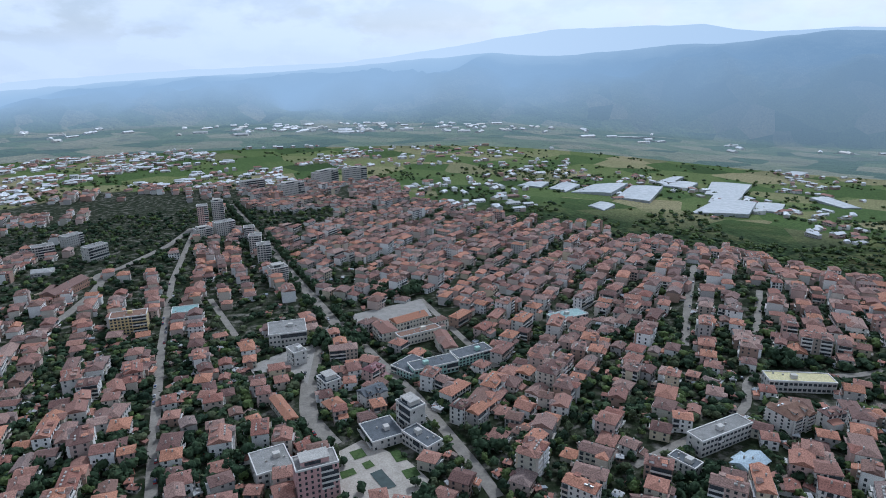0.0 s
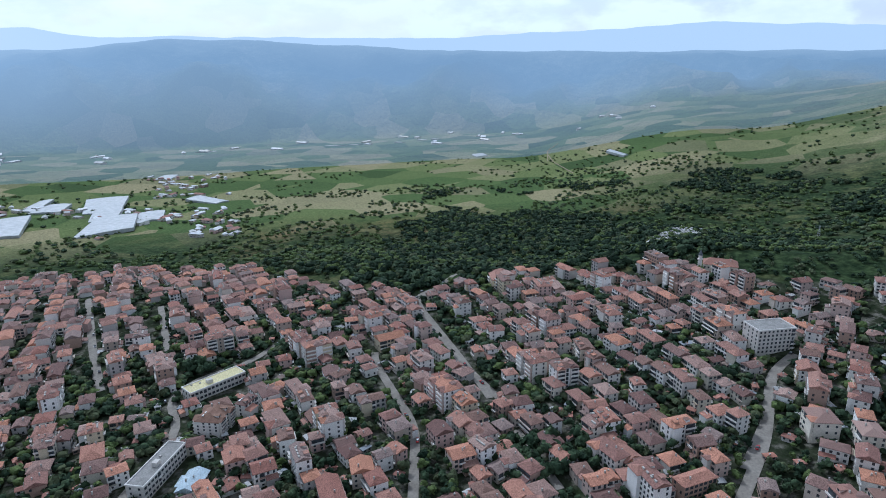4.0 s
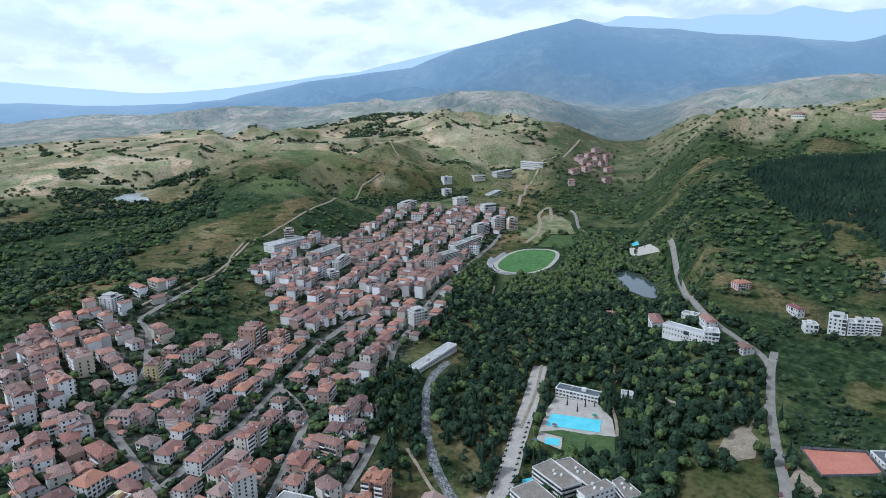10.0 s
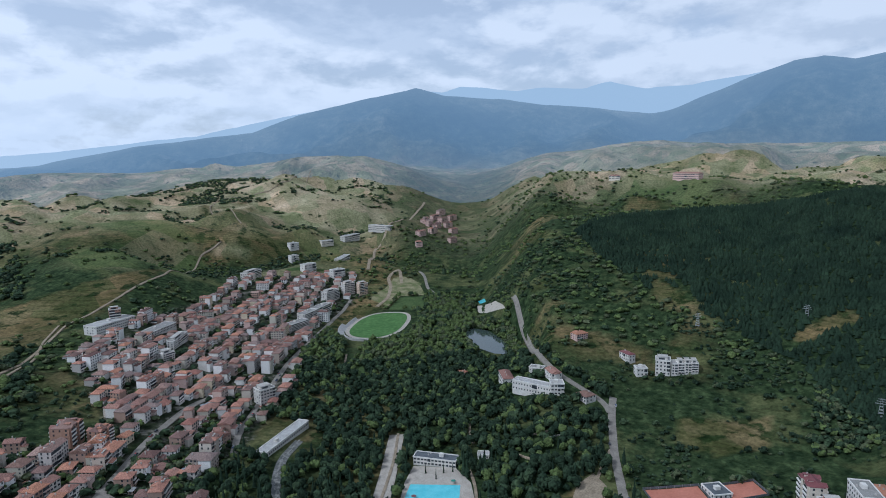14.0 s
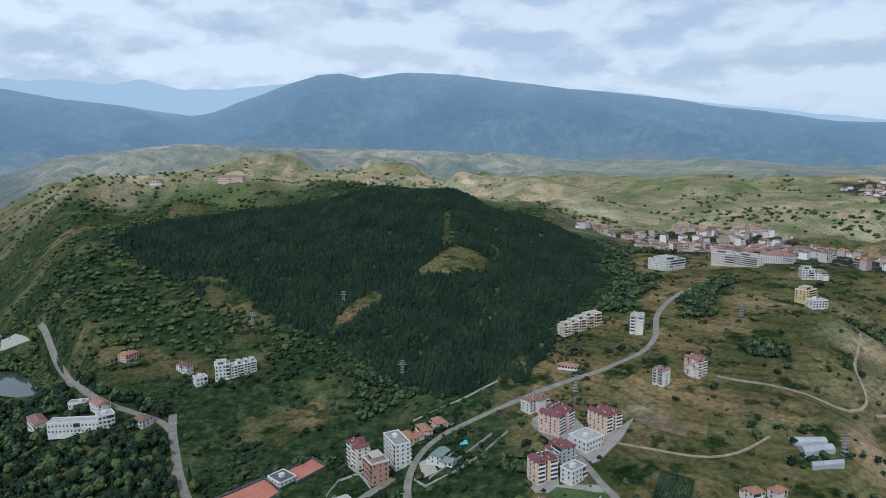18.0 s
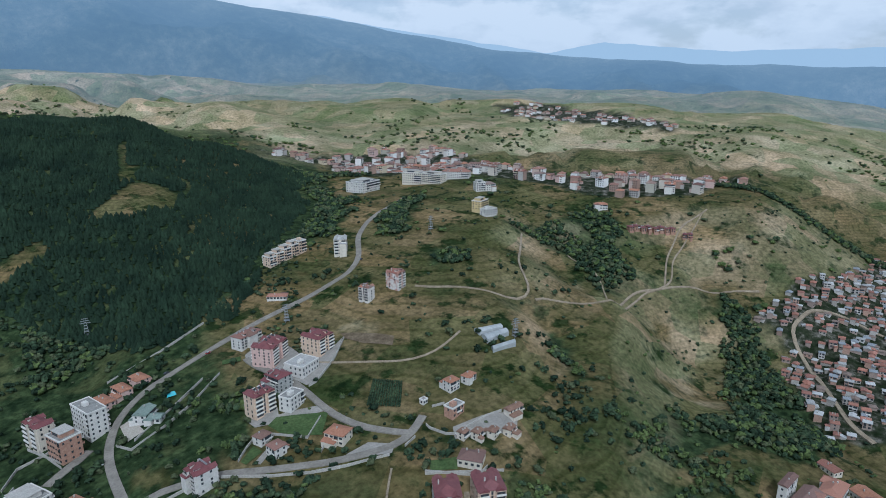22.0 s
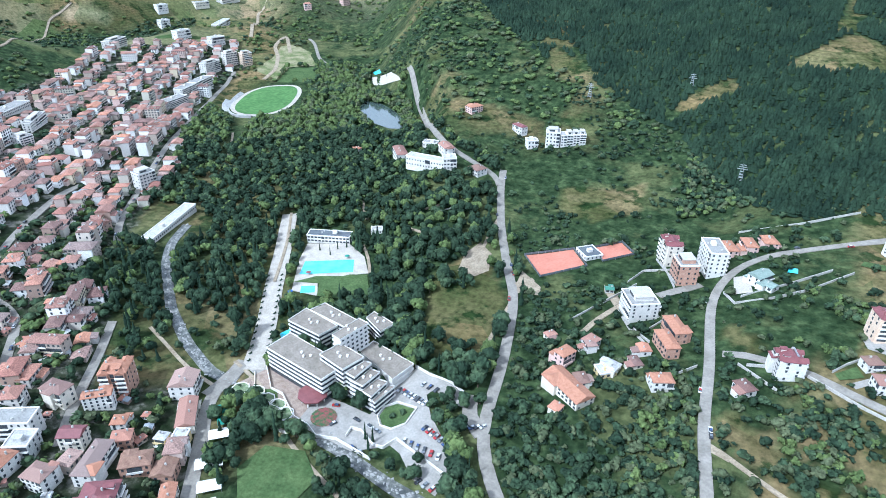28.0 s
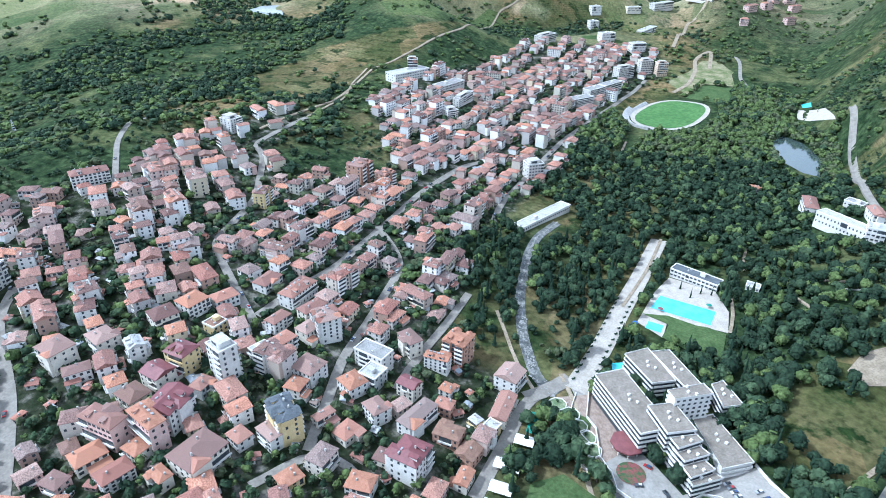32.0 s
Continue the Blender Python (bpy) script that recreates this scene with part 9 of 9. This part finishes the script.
def garden_wall(*line, high=1.7, look=("concrete", "pale concrete garden wall beside the road")):
    v, f = [], []
    for (xa, ya), (xb, yb) in zip(line, line[1:]):
        along_ = np.linspace(0, 1, 9)
        if off_streets(xa + (xb - xa) * along_, ya + (yb - ya) * along_).min() < 0.4 and look[0] == "concrete":
            continue
        d = Vector((xb - xa, yb - ya)).normalized()
        s = Vector((-d.y, d.x)) * 0.2
        za, zb = float(ground(xa, ya)), float(ground(xb, yb))
        o = len(v)
        v += [(xa + s.x, ya + s.y, za - 2), (xa - s.x, ya - s.y, za - 2), (xb - s.x, yb - s.y, zb - 2), (xb + s.x, yb + s.y, zb - 2)]
        v += [(xa + s.x, ya + s.y, za + high), (xa - s.x, ya - s.y, za + high), (xb - s.x, yb - s.y, zb + high), (xb + s.x, yb + s.y, zb + high)]
        f += [tuple(o + k for k in q) for q in ((4, 5, 6, 7), (0, 1, 5, 4), (1, 2, 6, 5), (2, 3, 7, 6), (3, 0, 4, 7))]
    if not v:
        return
    tagged(new("garden_wall", mesh_of("garden_wall", v, f, M[look[0]])), look[1], "wall")


garden_wall((-116.8, -248.3), (-133.1, -237.4), (-113.8, -206.4), (-98.4, -215.6), (-116.8, -248.3))
garden_wall((-146.1, -261.4), (-184.4, -241.5))
garden_wall((-56.8, -211.5), (-94.4, -183.6), (-107.3, -200.1))
garden_wall((-14.8, -328.0), (-37.7, -322.6))
garden_wall((-17.7, -386.9), (-42.6, -408.1), (-66.6, -429.9))
garden_wall((37.9, -419.4), (21.5, -389.4))
garden_wall((48.5, -355.2), (38.6, -338.6), (27.5, -326.5))
garden_wall((-20.8, -318.6), (-39.6, -304.2))
garden_wall((-65.4, -323.0), (-87.6, -300.9))
garden_wall((-169.4, -303.8), (-194.5, -299.8))
garden_wall((237.9, -405.2), (214.7, -429.5), (201.9, -444.3))
garden_wall((72.2, -337.1), (44.2, -388.9))
garden_wall((-10.4, -478.7), (-48.7, -491.2), (-84.7, -509.7))
garden_wall((18.5, -323.6), (-7.5, -332.7), (-18.7, -342.1))
garden_wall((50.1, -390.7), (43.2, -407.5), (25.2, -414.2))
garden_wall((38.0, -426.2), (21.0, -397.3), (11.1, -399.6))
garden_wall((-53, -320), (-76, -306), (-94, -297), (-113, -291), (-137, -285), high=1.7)
garden_wall((-148, -287), (-157, -291), (-163, -296), high=1.7)
garden_wall((-64, -328), (-71, -337), (-81, -347), (-104, -326), (-118, -341), high=1.7)
garden_wall((-106, -310), (-118, -323), (-130, -334), high=1.7)
garden_wall((-8, -392), (-15, -379), (-35, -389), (-54, -404), (-78, -429), high=1.7)
garden_wall((-51, -454), (-67, -466), (-84, -474), high=1.7)
garden_wall((-100, -431), (-107, -416), (-116, -401), high=1.7)
garden_wall((-168, -419), (-152, -399), (-130, -379), (-124, -377), high=1.7)
garden_wall((-168, -297), (-168, -293), (-173, -283), (-180, -278), high=1.7)
garden_wall((-180, -310), (-188, -308), high=1.7)
garden_wall((-186, -281), (-202, -283), (-214, -283), high=1.7)
garden_wall((-117, -248), (-135, -238), high=1.7)
garden_wall((-117, -248), (-100, -216), high=1.7)
garden_wall((-135, -238), (-116, -206), high=1.7)
garden_wall((-110, -235), (-128, -227), high=1.7)
garden_wall((-101, -215), (-115, -205), high=1.7)
garden_wall((-60, -210), (-77, -198), (-95, -184), (-111, -200), high=1.2)
garden_wall((-65, -227), (-60, -210), high=1.2)
garden_wall((-70, -232), (-86, -220), (-100, -210), high=1.2)
garden_wall((-31, -227), (-34, -213), high=1.7)
garden_wall((-58, -217), (-53, -195), high=1.7)
garden_wall((-147, -263), (-170, -245), (-178, -248), high=1.7)
garden_wall((-14, -255), (-34, -244), (-53, -232), (-67, -230), high=0.9)
garden_wall((38, -435), (26, -404), (21, -392), high=1.7)
garden_wall((48, -353), (33, -335), (25, -328), high=1.7)
garden_wall((22, -351), (29, -338), high=1.7)
garden_wall((7, -305), (-2, -314), high=1.7)
garden_wall((-25, -319), (-40, -323), (-53, -322), high=1.7)
PARAPET = ("white", "white parapet wall round the hotel terraces")
garden_wall((227.8, -233.0), (208.5, -215.2), (200.0, -214.5), (183.5, -203.4), (173.0, -201.8), (164.4, -197.5), (154.3, -200.5), (132.0, -197.4), high=2.2, look=PARAPET)
garden_wall((151.0, -204.3), (151.7, -210.4), (145.9, -211.2), (135.7, -205.8), (130.1, -206.4), (126.4, -213.6), high=2.2, look=PARAPET)
garden_wall((126.4, -213.6), (118.0, -210.4), (94.1, -201.9), high=2.2, look=PARAPET)
garden_wall((139.6, -218.8), (144.3, -224.1), (144.5, -231.3), (138.7, -236.6), (126.5, -235.5), (127.1, -224.2), (132.7, -218.6), (139.6, -218.8), high=1.5, look=PARAPET)
garden_wall((143.1, -264.0), (131.7, -259.7), (117.0, -258.6), (103.9, -252.6), high=2.0, look=PARAPET)
garden_wall((216.3, -205.6), (202.6, -198.1), (196.8, -198.9), (188.7, -191.6), (178.4, -192.5), (173.8, -200.5), high=2.0, look=PARAPET)
garden_wall((226.0, -222.0), (216.0, -210.0), (209.0, -208.0), (200.0, -205.0), (193.0, -205.0), high=1.4, look=PARAPET)
patch("lawn", [(139.0, -219.8), (143.3, -224.5), (143.5, -230.8), (138.4, -235.5), (127.5, -234.5), (128.1, -224.5), (133.0, -219.6)], M["lawn"], 0.85, label="sunken green garden in the hotel drive", category="lawn")


def tunnel(ring, high, name="greenhouse", label="long greenhouse covered with white plastic film"):
    """A film house over a four-sided plot: side walls and a rounded roof along its longer way."""
    a, b, c, d = (Vector(p) for p in ring)
    if (b - a).length < (d - a).length:
        a, b, c, d = b, c, d, a
    root = tagged(new(name), label, "greenhouse", "greenhouses")
    z = max(float(ground(*p)) for p in ring)
    steps, v, f = 7, [], []
    for k in range(steps):
        t = k / (steps - 1)
        h = z + high * (0.55 + 0.45 * math.sin(math.pi * t))
        for p, q in ((a, d), (b, c)):
            v.append((*p.lerp(q, t), h))
    for p in (a, b, d, c):
        v.append((*p, z - 5))
    f = [(2 * k, 2 * k + 1, 2 * k + 3, 2 * k + 2) for k in range(steps - 1)]
    n, m = 2 * steps, 2 * steps - 2
    f += [(n, n + 1, 1, 0), (n + 3, n + 2, m, m + 1), (n + 2, n, *range(0, 2 * steps, 2)), (n + 1, n + 3, *range(2 * steps - 1, 0, -2))]
    child(root, "cover", v, f, "film")
    for t in (0.02, 0.35, 0.65, 0.98):
        p, q = a.lerp(b, t), d.lerp(c, t)
        pts = [(*p.lerp(q, k / 6), z + high * (0.55 + 0.45 * math.sin(math.pi * k / 6)) + 0.12) for k in range(7)]
        w = (b - a).normalized() * 0.12
        hv = [(x + s * w.x, y + s * w.y, h) for x, y, h in pts for s in (-1, 1)]
        child(root, "hoop", hv, [(2 * k, 2 * k + 1, 2 * k + 3, 2 * k + 2) for k in range(6)], "steel")


for _ring in AREAS["greenhouse"]:
    tunnel(_ring, 3.0)
for _ring in AREAS["polytunnel"]:
    tunnel(_ring, 2.6)


def mast(x, y, high=15):
    root = tagged(new("power_pylon"), "grey steel lattice power pylon", "pylon", "power pylons")
    z = float(ground(x, y))
    for sx_ in (-1, 1):
        for sy_ in (-1, 1):
            v = [(x + sx_ * 2 + a, y + sy_ * 2 + b, z - 1) for a, b in ((-.12, -.12), (.12, -.12), (.12, .12), (-.12, .12))] + [(x + sx_ * 0.4 + a, y + sy_ * 0.4 + b, z + high) for a, b in ((-.1, -.1), (.1, -.1), (.1, .1), (-.1, .1))]
            child(root, "leg", v, [(0, 1, 5, 4), (1, 2, 6, 5), (2, 3, 7, 6), (3, 0, 4, 7), (4, 5, 6, 7)], "steel")
    for h, w in ((0.72, 4), (0.84, 3.2), (0.96, 2.4)):
        child(root, "cross_arm", *box(x - w, y - 0.2, z + high * h - 0.2, x + w, y + 0.2, z + high * h + 0.2), "steel")
    for k in range(5):
        s = 2 - 1.6 * k / 5
        child(root, "brace", *box(x - s, y - s, z + high * k / 6 + 1, x + s, y + s, z + high * k / 6 + 1.2), "steel")


for x, y in ((-278, -350), (-3.5, -559), (-142, -474), (808, 76), (60, -700), (-330, -560), (160, -690)):
    mast(x, y)


def minaret(x, y):
    root = tagged(new("minaret"), "slim white minaret with a pointed cap", "tower")
    z = float(ground(x, y))
    child(root, "shaft", *prism(ring_of(x, y, 1.6, 1.6, 0, 10), z - 2, z + 15), "wall_white")
    child(root, "gallery", *prism(ring_of(x, y, 2.2, 2.2, 0, 10), z + 11, z + 12), "wall_white")
    v, f = prism(ring_of(x, y, 1.8, 1.8, 0, 10), z + 15, z + 15.4)
    v.append((x, y, z + 20))
    child(root, "cap", v, f[1:] + [(10 + k, 10 + (k + 1) % 10, 20) for k in range(10)], "roof_slate")


# the minaret beside the red-roofed mosque
minaret(535.1, 139.2)


def awning(x, y, turn, w, d, key, label):
    root = tagged(new("market_awning"), label, "awning", "market awnings")
    v = [(-w / 2, -d / 2, 2.6), (w / 2, -d / 2, 2.6), (w / 2, d / 2, 2.6), (-w / 2, d / 2, 2.6), (-w / 2, 0, 3.7), (w / 2, 0, 3.7)]
    child(root, "cloth", v, [(0, 1, 5, 4), (2, 3, 4, 5), (1, 2, 5), (3, 0, 4)], key)
    for px in (-w / 2 + 0.2, w / 2 - 0.2):
        for py in (-d / 2 + 0.2, d / 2 - 0.2):
            child(root, "post", *box(px - 0.08, py - 0.08, -0.6, px + 0.08, py + 0.08, 2.65), "steel")
    root.matrix_world = pose(x, y, float(ground(x, y)) + 0.1, 0, 0, turn)


for x, y, w, key in ((202, -160, 13, "awning"), (192, -150, 11, "awning"), (185.5, -141, 9, "awning"), (211, -176, 10, "awning"), (222, -190, 7, "green_cloth"), (216, -184, 5, "green_cloth")):
    awning(x - 3, y + 1, 42, w, 7, key, "white cloth market awning on thin posts" if key == "awning" else "green cloth market awning on thin posts")

# graves and vines
_r = np.random.RandomState(4)
V, F = [], []
for _ in range(2000):
    x, y = _r.uniform(690, 925), _r.uniform(190, 270)
    if within([x], [y], "cemetery")[0]:
        z = float(ground(x, y))
        bv, bf = box(x - 1.1, y - 0.6, z - 0.5, x + 1.1, y + 0.6, z + _r.uniform(0.8, 2.2))
        F += [tuple(len(V) + k for k in q) for q in bf]
        V += bv
tagged(new("gravestones", mesh_of("gravestones", V, F, M["marble"])), "pale gravestones crowded on the cemetery slope", "graves", kind="stuff")
(ax, ay), (bx_, by_), (cx_, cy_), (dx_, dy_) = AREAS["vineyard"][0]
px, py = [], []
for k in range(13):
    for j in range(26):
        t, u = k / 12, j / 25
        px.append((ax + (bx_ - ax) * t) * (1 - u) + (dx_ + (cx_ - dx_) * t) * u)
        py.append((ay + (by_ - ay) * t) * (1 - u) + (dy_ + (cy_ - dy_) * t) * u)
grove("vine_rows", BUSH, np.array(px), np.array(py), np.full(len(px), 1.7), M["leaf"], 22, "dark green vine rows on the slope", 0.9, 0.2, category="vines")

# trees that stand alone round the hotel and by the flats
_rng = random.Random(71)
for x, y in ((114.6, -243.4), (108, -240), (119, -238.6), (113, -248), (99, -221.3), (92.1, -216.4), (96.1, -212.1), (120.5, -196.9), (110.9, -193.9), (108.8, -204.1), (106.1, -194.7),
             (130.5, -198.5), (146.2, -173), (138.1, -172.8), (164.7, -190.9), (175.9, -187), (193.8, -187), (206.3, -197), (136, -226), (132, -230), (100, -232), (104, -246)):
    size = _rng.uniform(6, 10) if x != 136 and x != 132 else 4
    ob = copy_thing(KINDS[_rng.choice((0, 1, 3, 4))], pose(x, y, float(ground(x, y)) - 0.2, 0, 0, _rng.uniform(0, 360)))
    ob.scale = (size, size, size * 1.05)
for x, y in ((136.2, -202.5), (141.5, -208), (137, -208), (136.8, -177.8), (140.6, -179.6), (262, -428), (258, -422), (250, -414), (244, -409), (268, -440)):
    ob = copy_thing(KINDS[6], pose(x, y, float(ground(x, y)) - 0.2, 0, 0, _rng.uniform(0, 360)))
    ob.scale = (7, 7, 13)

# beds, basin and trees of the theatre square
for _ring in SQUARE_BEDS:
    patch("lawn", _ring, M["lawn"], 0.6, label="small green bed in the paved square", category="flower bed", kind="")
patch("water", SQUARE_BASIN, M["lake"], 0.6, label="dark shallow basin in the paved square", category="water")
for x, y in SQUARE_TREES:
    ob = copy_thing(KINDS[_rng.choice((0, 3))], pose(x, y, float(ground(x, y)) - 0.2, 0, 0, _rng.uniform(0, 360)))
    ob.scale = (6.5, 6.5, 6.5)

# small orchard behind the field wall
(ax, ay), (bx_, by_), (cx_, cy_), (dx_, dy_) = [(-76, -214), (-103, -197), (-94, -187), (-70, -205)]
px, py = [], []
for k in range(9):
    for j in range(4):
        t, u = k / 8, j / 3
        px.append((ax + (bx_ - ax) * t) * (1 - u) + (dx_ + (cx_ - dx_) * t) * u)
        py.append((ay + (by_ - ay) * t) * (1 - u) + (dy_ + (cy_ - dy_) * t) * u)
grove("orchard", PLAIN, np.array(px), np.array(py), np.random.RandomState(61).uniform(1.4, 2.8, len(px)), None, 62, "young fruit trees in rows on bare soil", 0.9, 0.1, LEAVES)


# ---- solar water heaters on the flats ----
def solar_heater():
    root = tagged(new("solar_water_heater"), "solar water heater with a dark panel and a steel tank", "water heater", "solar water heaters")
    v = [(-0.9, -1.0, 0.1), (0.9, -1.0, 0.1), (0.9, 0.9, 1.1), (-0.9, 0.9, 1.1), (-0.9, -1.0, 0.22), (0.9, -1.0, 0.22), (0.9, 0.9, 1.22), (-0.9, 0.9, 1.22)]
    child(root, "panel", v, [(3, 2, 1, 0), (4, 5, 6, 7)] + [(k, (k + 1) % 4, 4 + (k + 1) % 4, 4 + k) for k in range(4)], "glass", "dark glazed panel")
    v = [(x, 1.05 + 0.32 * math.cos(t), 1.25 + 0.32 * math.sin(t)) for x in (-0.95, 0.95) for t in np.linspace(0, 2 * math.pi, 9)[:-1]]
    child(root, "tank", v, [tuple(range(8)), tuple(reversed(range(8, 16)))] + [(k, 8 + k, 8 + (k + 1) % 8, (k + 1) % 8) for k in range(8)], "white", "white steel tank")
    for x in (-0.8, 0.8):
        child(root, "leg", *box(x - 0.05, 0.8, -1.2, x + 0.05, 0.95, 1.1), "steel")
    return root


HEATER = solar_heater()
_placed = 0
for (bx0, by0), rows, cols in (((-32, -195.5), 4, 7), ((-44.8, -212.7), 2, 4), ((-89, -367.7), 1, 3), ((-113.4, -425.8), 1, 3)):
    spec = min(BUILDS, key=lambda q: math.hypot(q[1] - bx0, q[2] - by0))
    _, x0, y0, turn, w, d, storeys, h, *_ = spec
    top, rise = storeys * h, min(w, d) * 0.24
    base_ = pose(x0, y0, float(ground(x0, y0)), 0, 0, turn)
    for i in range(rows):
        for j in range(cols):
            u, v = (j + 0.5) / cols - 0.5, ((i + 0.5) / rows - 0.5)
            px_, py_ = u * w * 0.62, v * d * 0.72
            z_ = top + 0.3 + rise * (1 - abs(py_) / (d / 2)) * 0.9
            at = base_ @ pose(px_, py_, z_, 0, 0, 0 if d <= w else 90)
            if _placed:
                copy_thing(HEATER, at)
            else:
                HEATER.matrix_world = at
            _placed += 1


# ---- stepped garden beds before the hotel, parasols and a kiosk by the pool ----
def garden_bed(x, y, r=5.2):
    root = tagged(new("garden_bed"), "eight-sided raised bed with a white rim and pale green planting", "garden bed", "garden beds before the hotel")
    z = float(ground(x, y))
    child(root, "rim", *join(*(prism([a, b, (b[0] + (x - b[0]) * 0.1, b[1] + (y - b[1]) * 0.1), (a[0] + (x - a[0]) * 0.1, a[1] + (y - a[1]) * 0.1)], z - 2, z + 1.5)
                               for a, b in zip(ring_of(x, y, r, r, 22, 8), ring_of(x, y, r, r, 22, 8)[1:] + ring_of(x, y, r, r, 22, 8)[:1]))), "white")
    child(root, "planting", *prism(ring_of(x, y, r * 0.9, r * 0.9, 22, 8), z - 2, z + 1.1), "bed")
    v, t = leafy(random.Random(int(x)), 14, 3, 0.4)
    ob = new("shrub", big_mesh("shrub", v * 2.2 + np.array([x + 1.6, y - 1.0, z + 0.7]), t, M["leaf"]))
    ob.parent = root


for x, y in [(223, -207), (214, -209), (205, -207), (197, -206), (189, -203)]:
    garden_bed(x, y)


def parasol(x, y, key, label):
    root = tagged(new("parasol"), label, "parasol")
    z = float(ground(x, y)) + 0.5
    v = [(x + 1.9 * math.cos(t), y + 1.9 * math.sin(t), z + 2.1) for t in np.linspace(0, 2 * math.pi, 9)[:-1]] + [(x, y, z + 2.8), (x, y, z + 2.05)]
    child(root, "canopy", v, [(k, (k + 1) % 8, 8) for k in range(8)] + [((k + 1) % 8, k, 9) for k in range(8)], key)
    child(root, "pole", *box(x - 0.05, y - 0.05, z - 0.5, x + 0.05, y + 0.05, z + 2.2), "steel")


for (x, y), key in [((265, -324), 'roof_darkred'), ((261, -298), 'paint_blue'), ((252, -355), 'green_cloth')]:
    parasol(x, y, key, {"roof_darkred": "red parasol beside the pool", "paint_blue": "blue parasol beside the small pool", "green_cloth": "green parasol beside the pool"}[key])
for x, y in [(279, -357), (267, -354), (267, -364), (262, -369)]:
    ob = copy_thing(KINDS[6], pose(x, y, float(ground(x, y)) - 0.2, 0, 0, x * 7 % 360))
    ob.scale = (5.5, 5.5, 9)
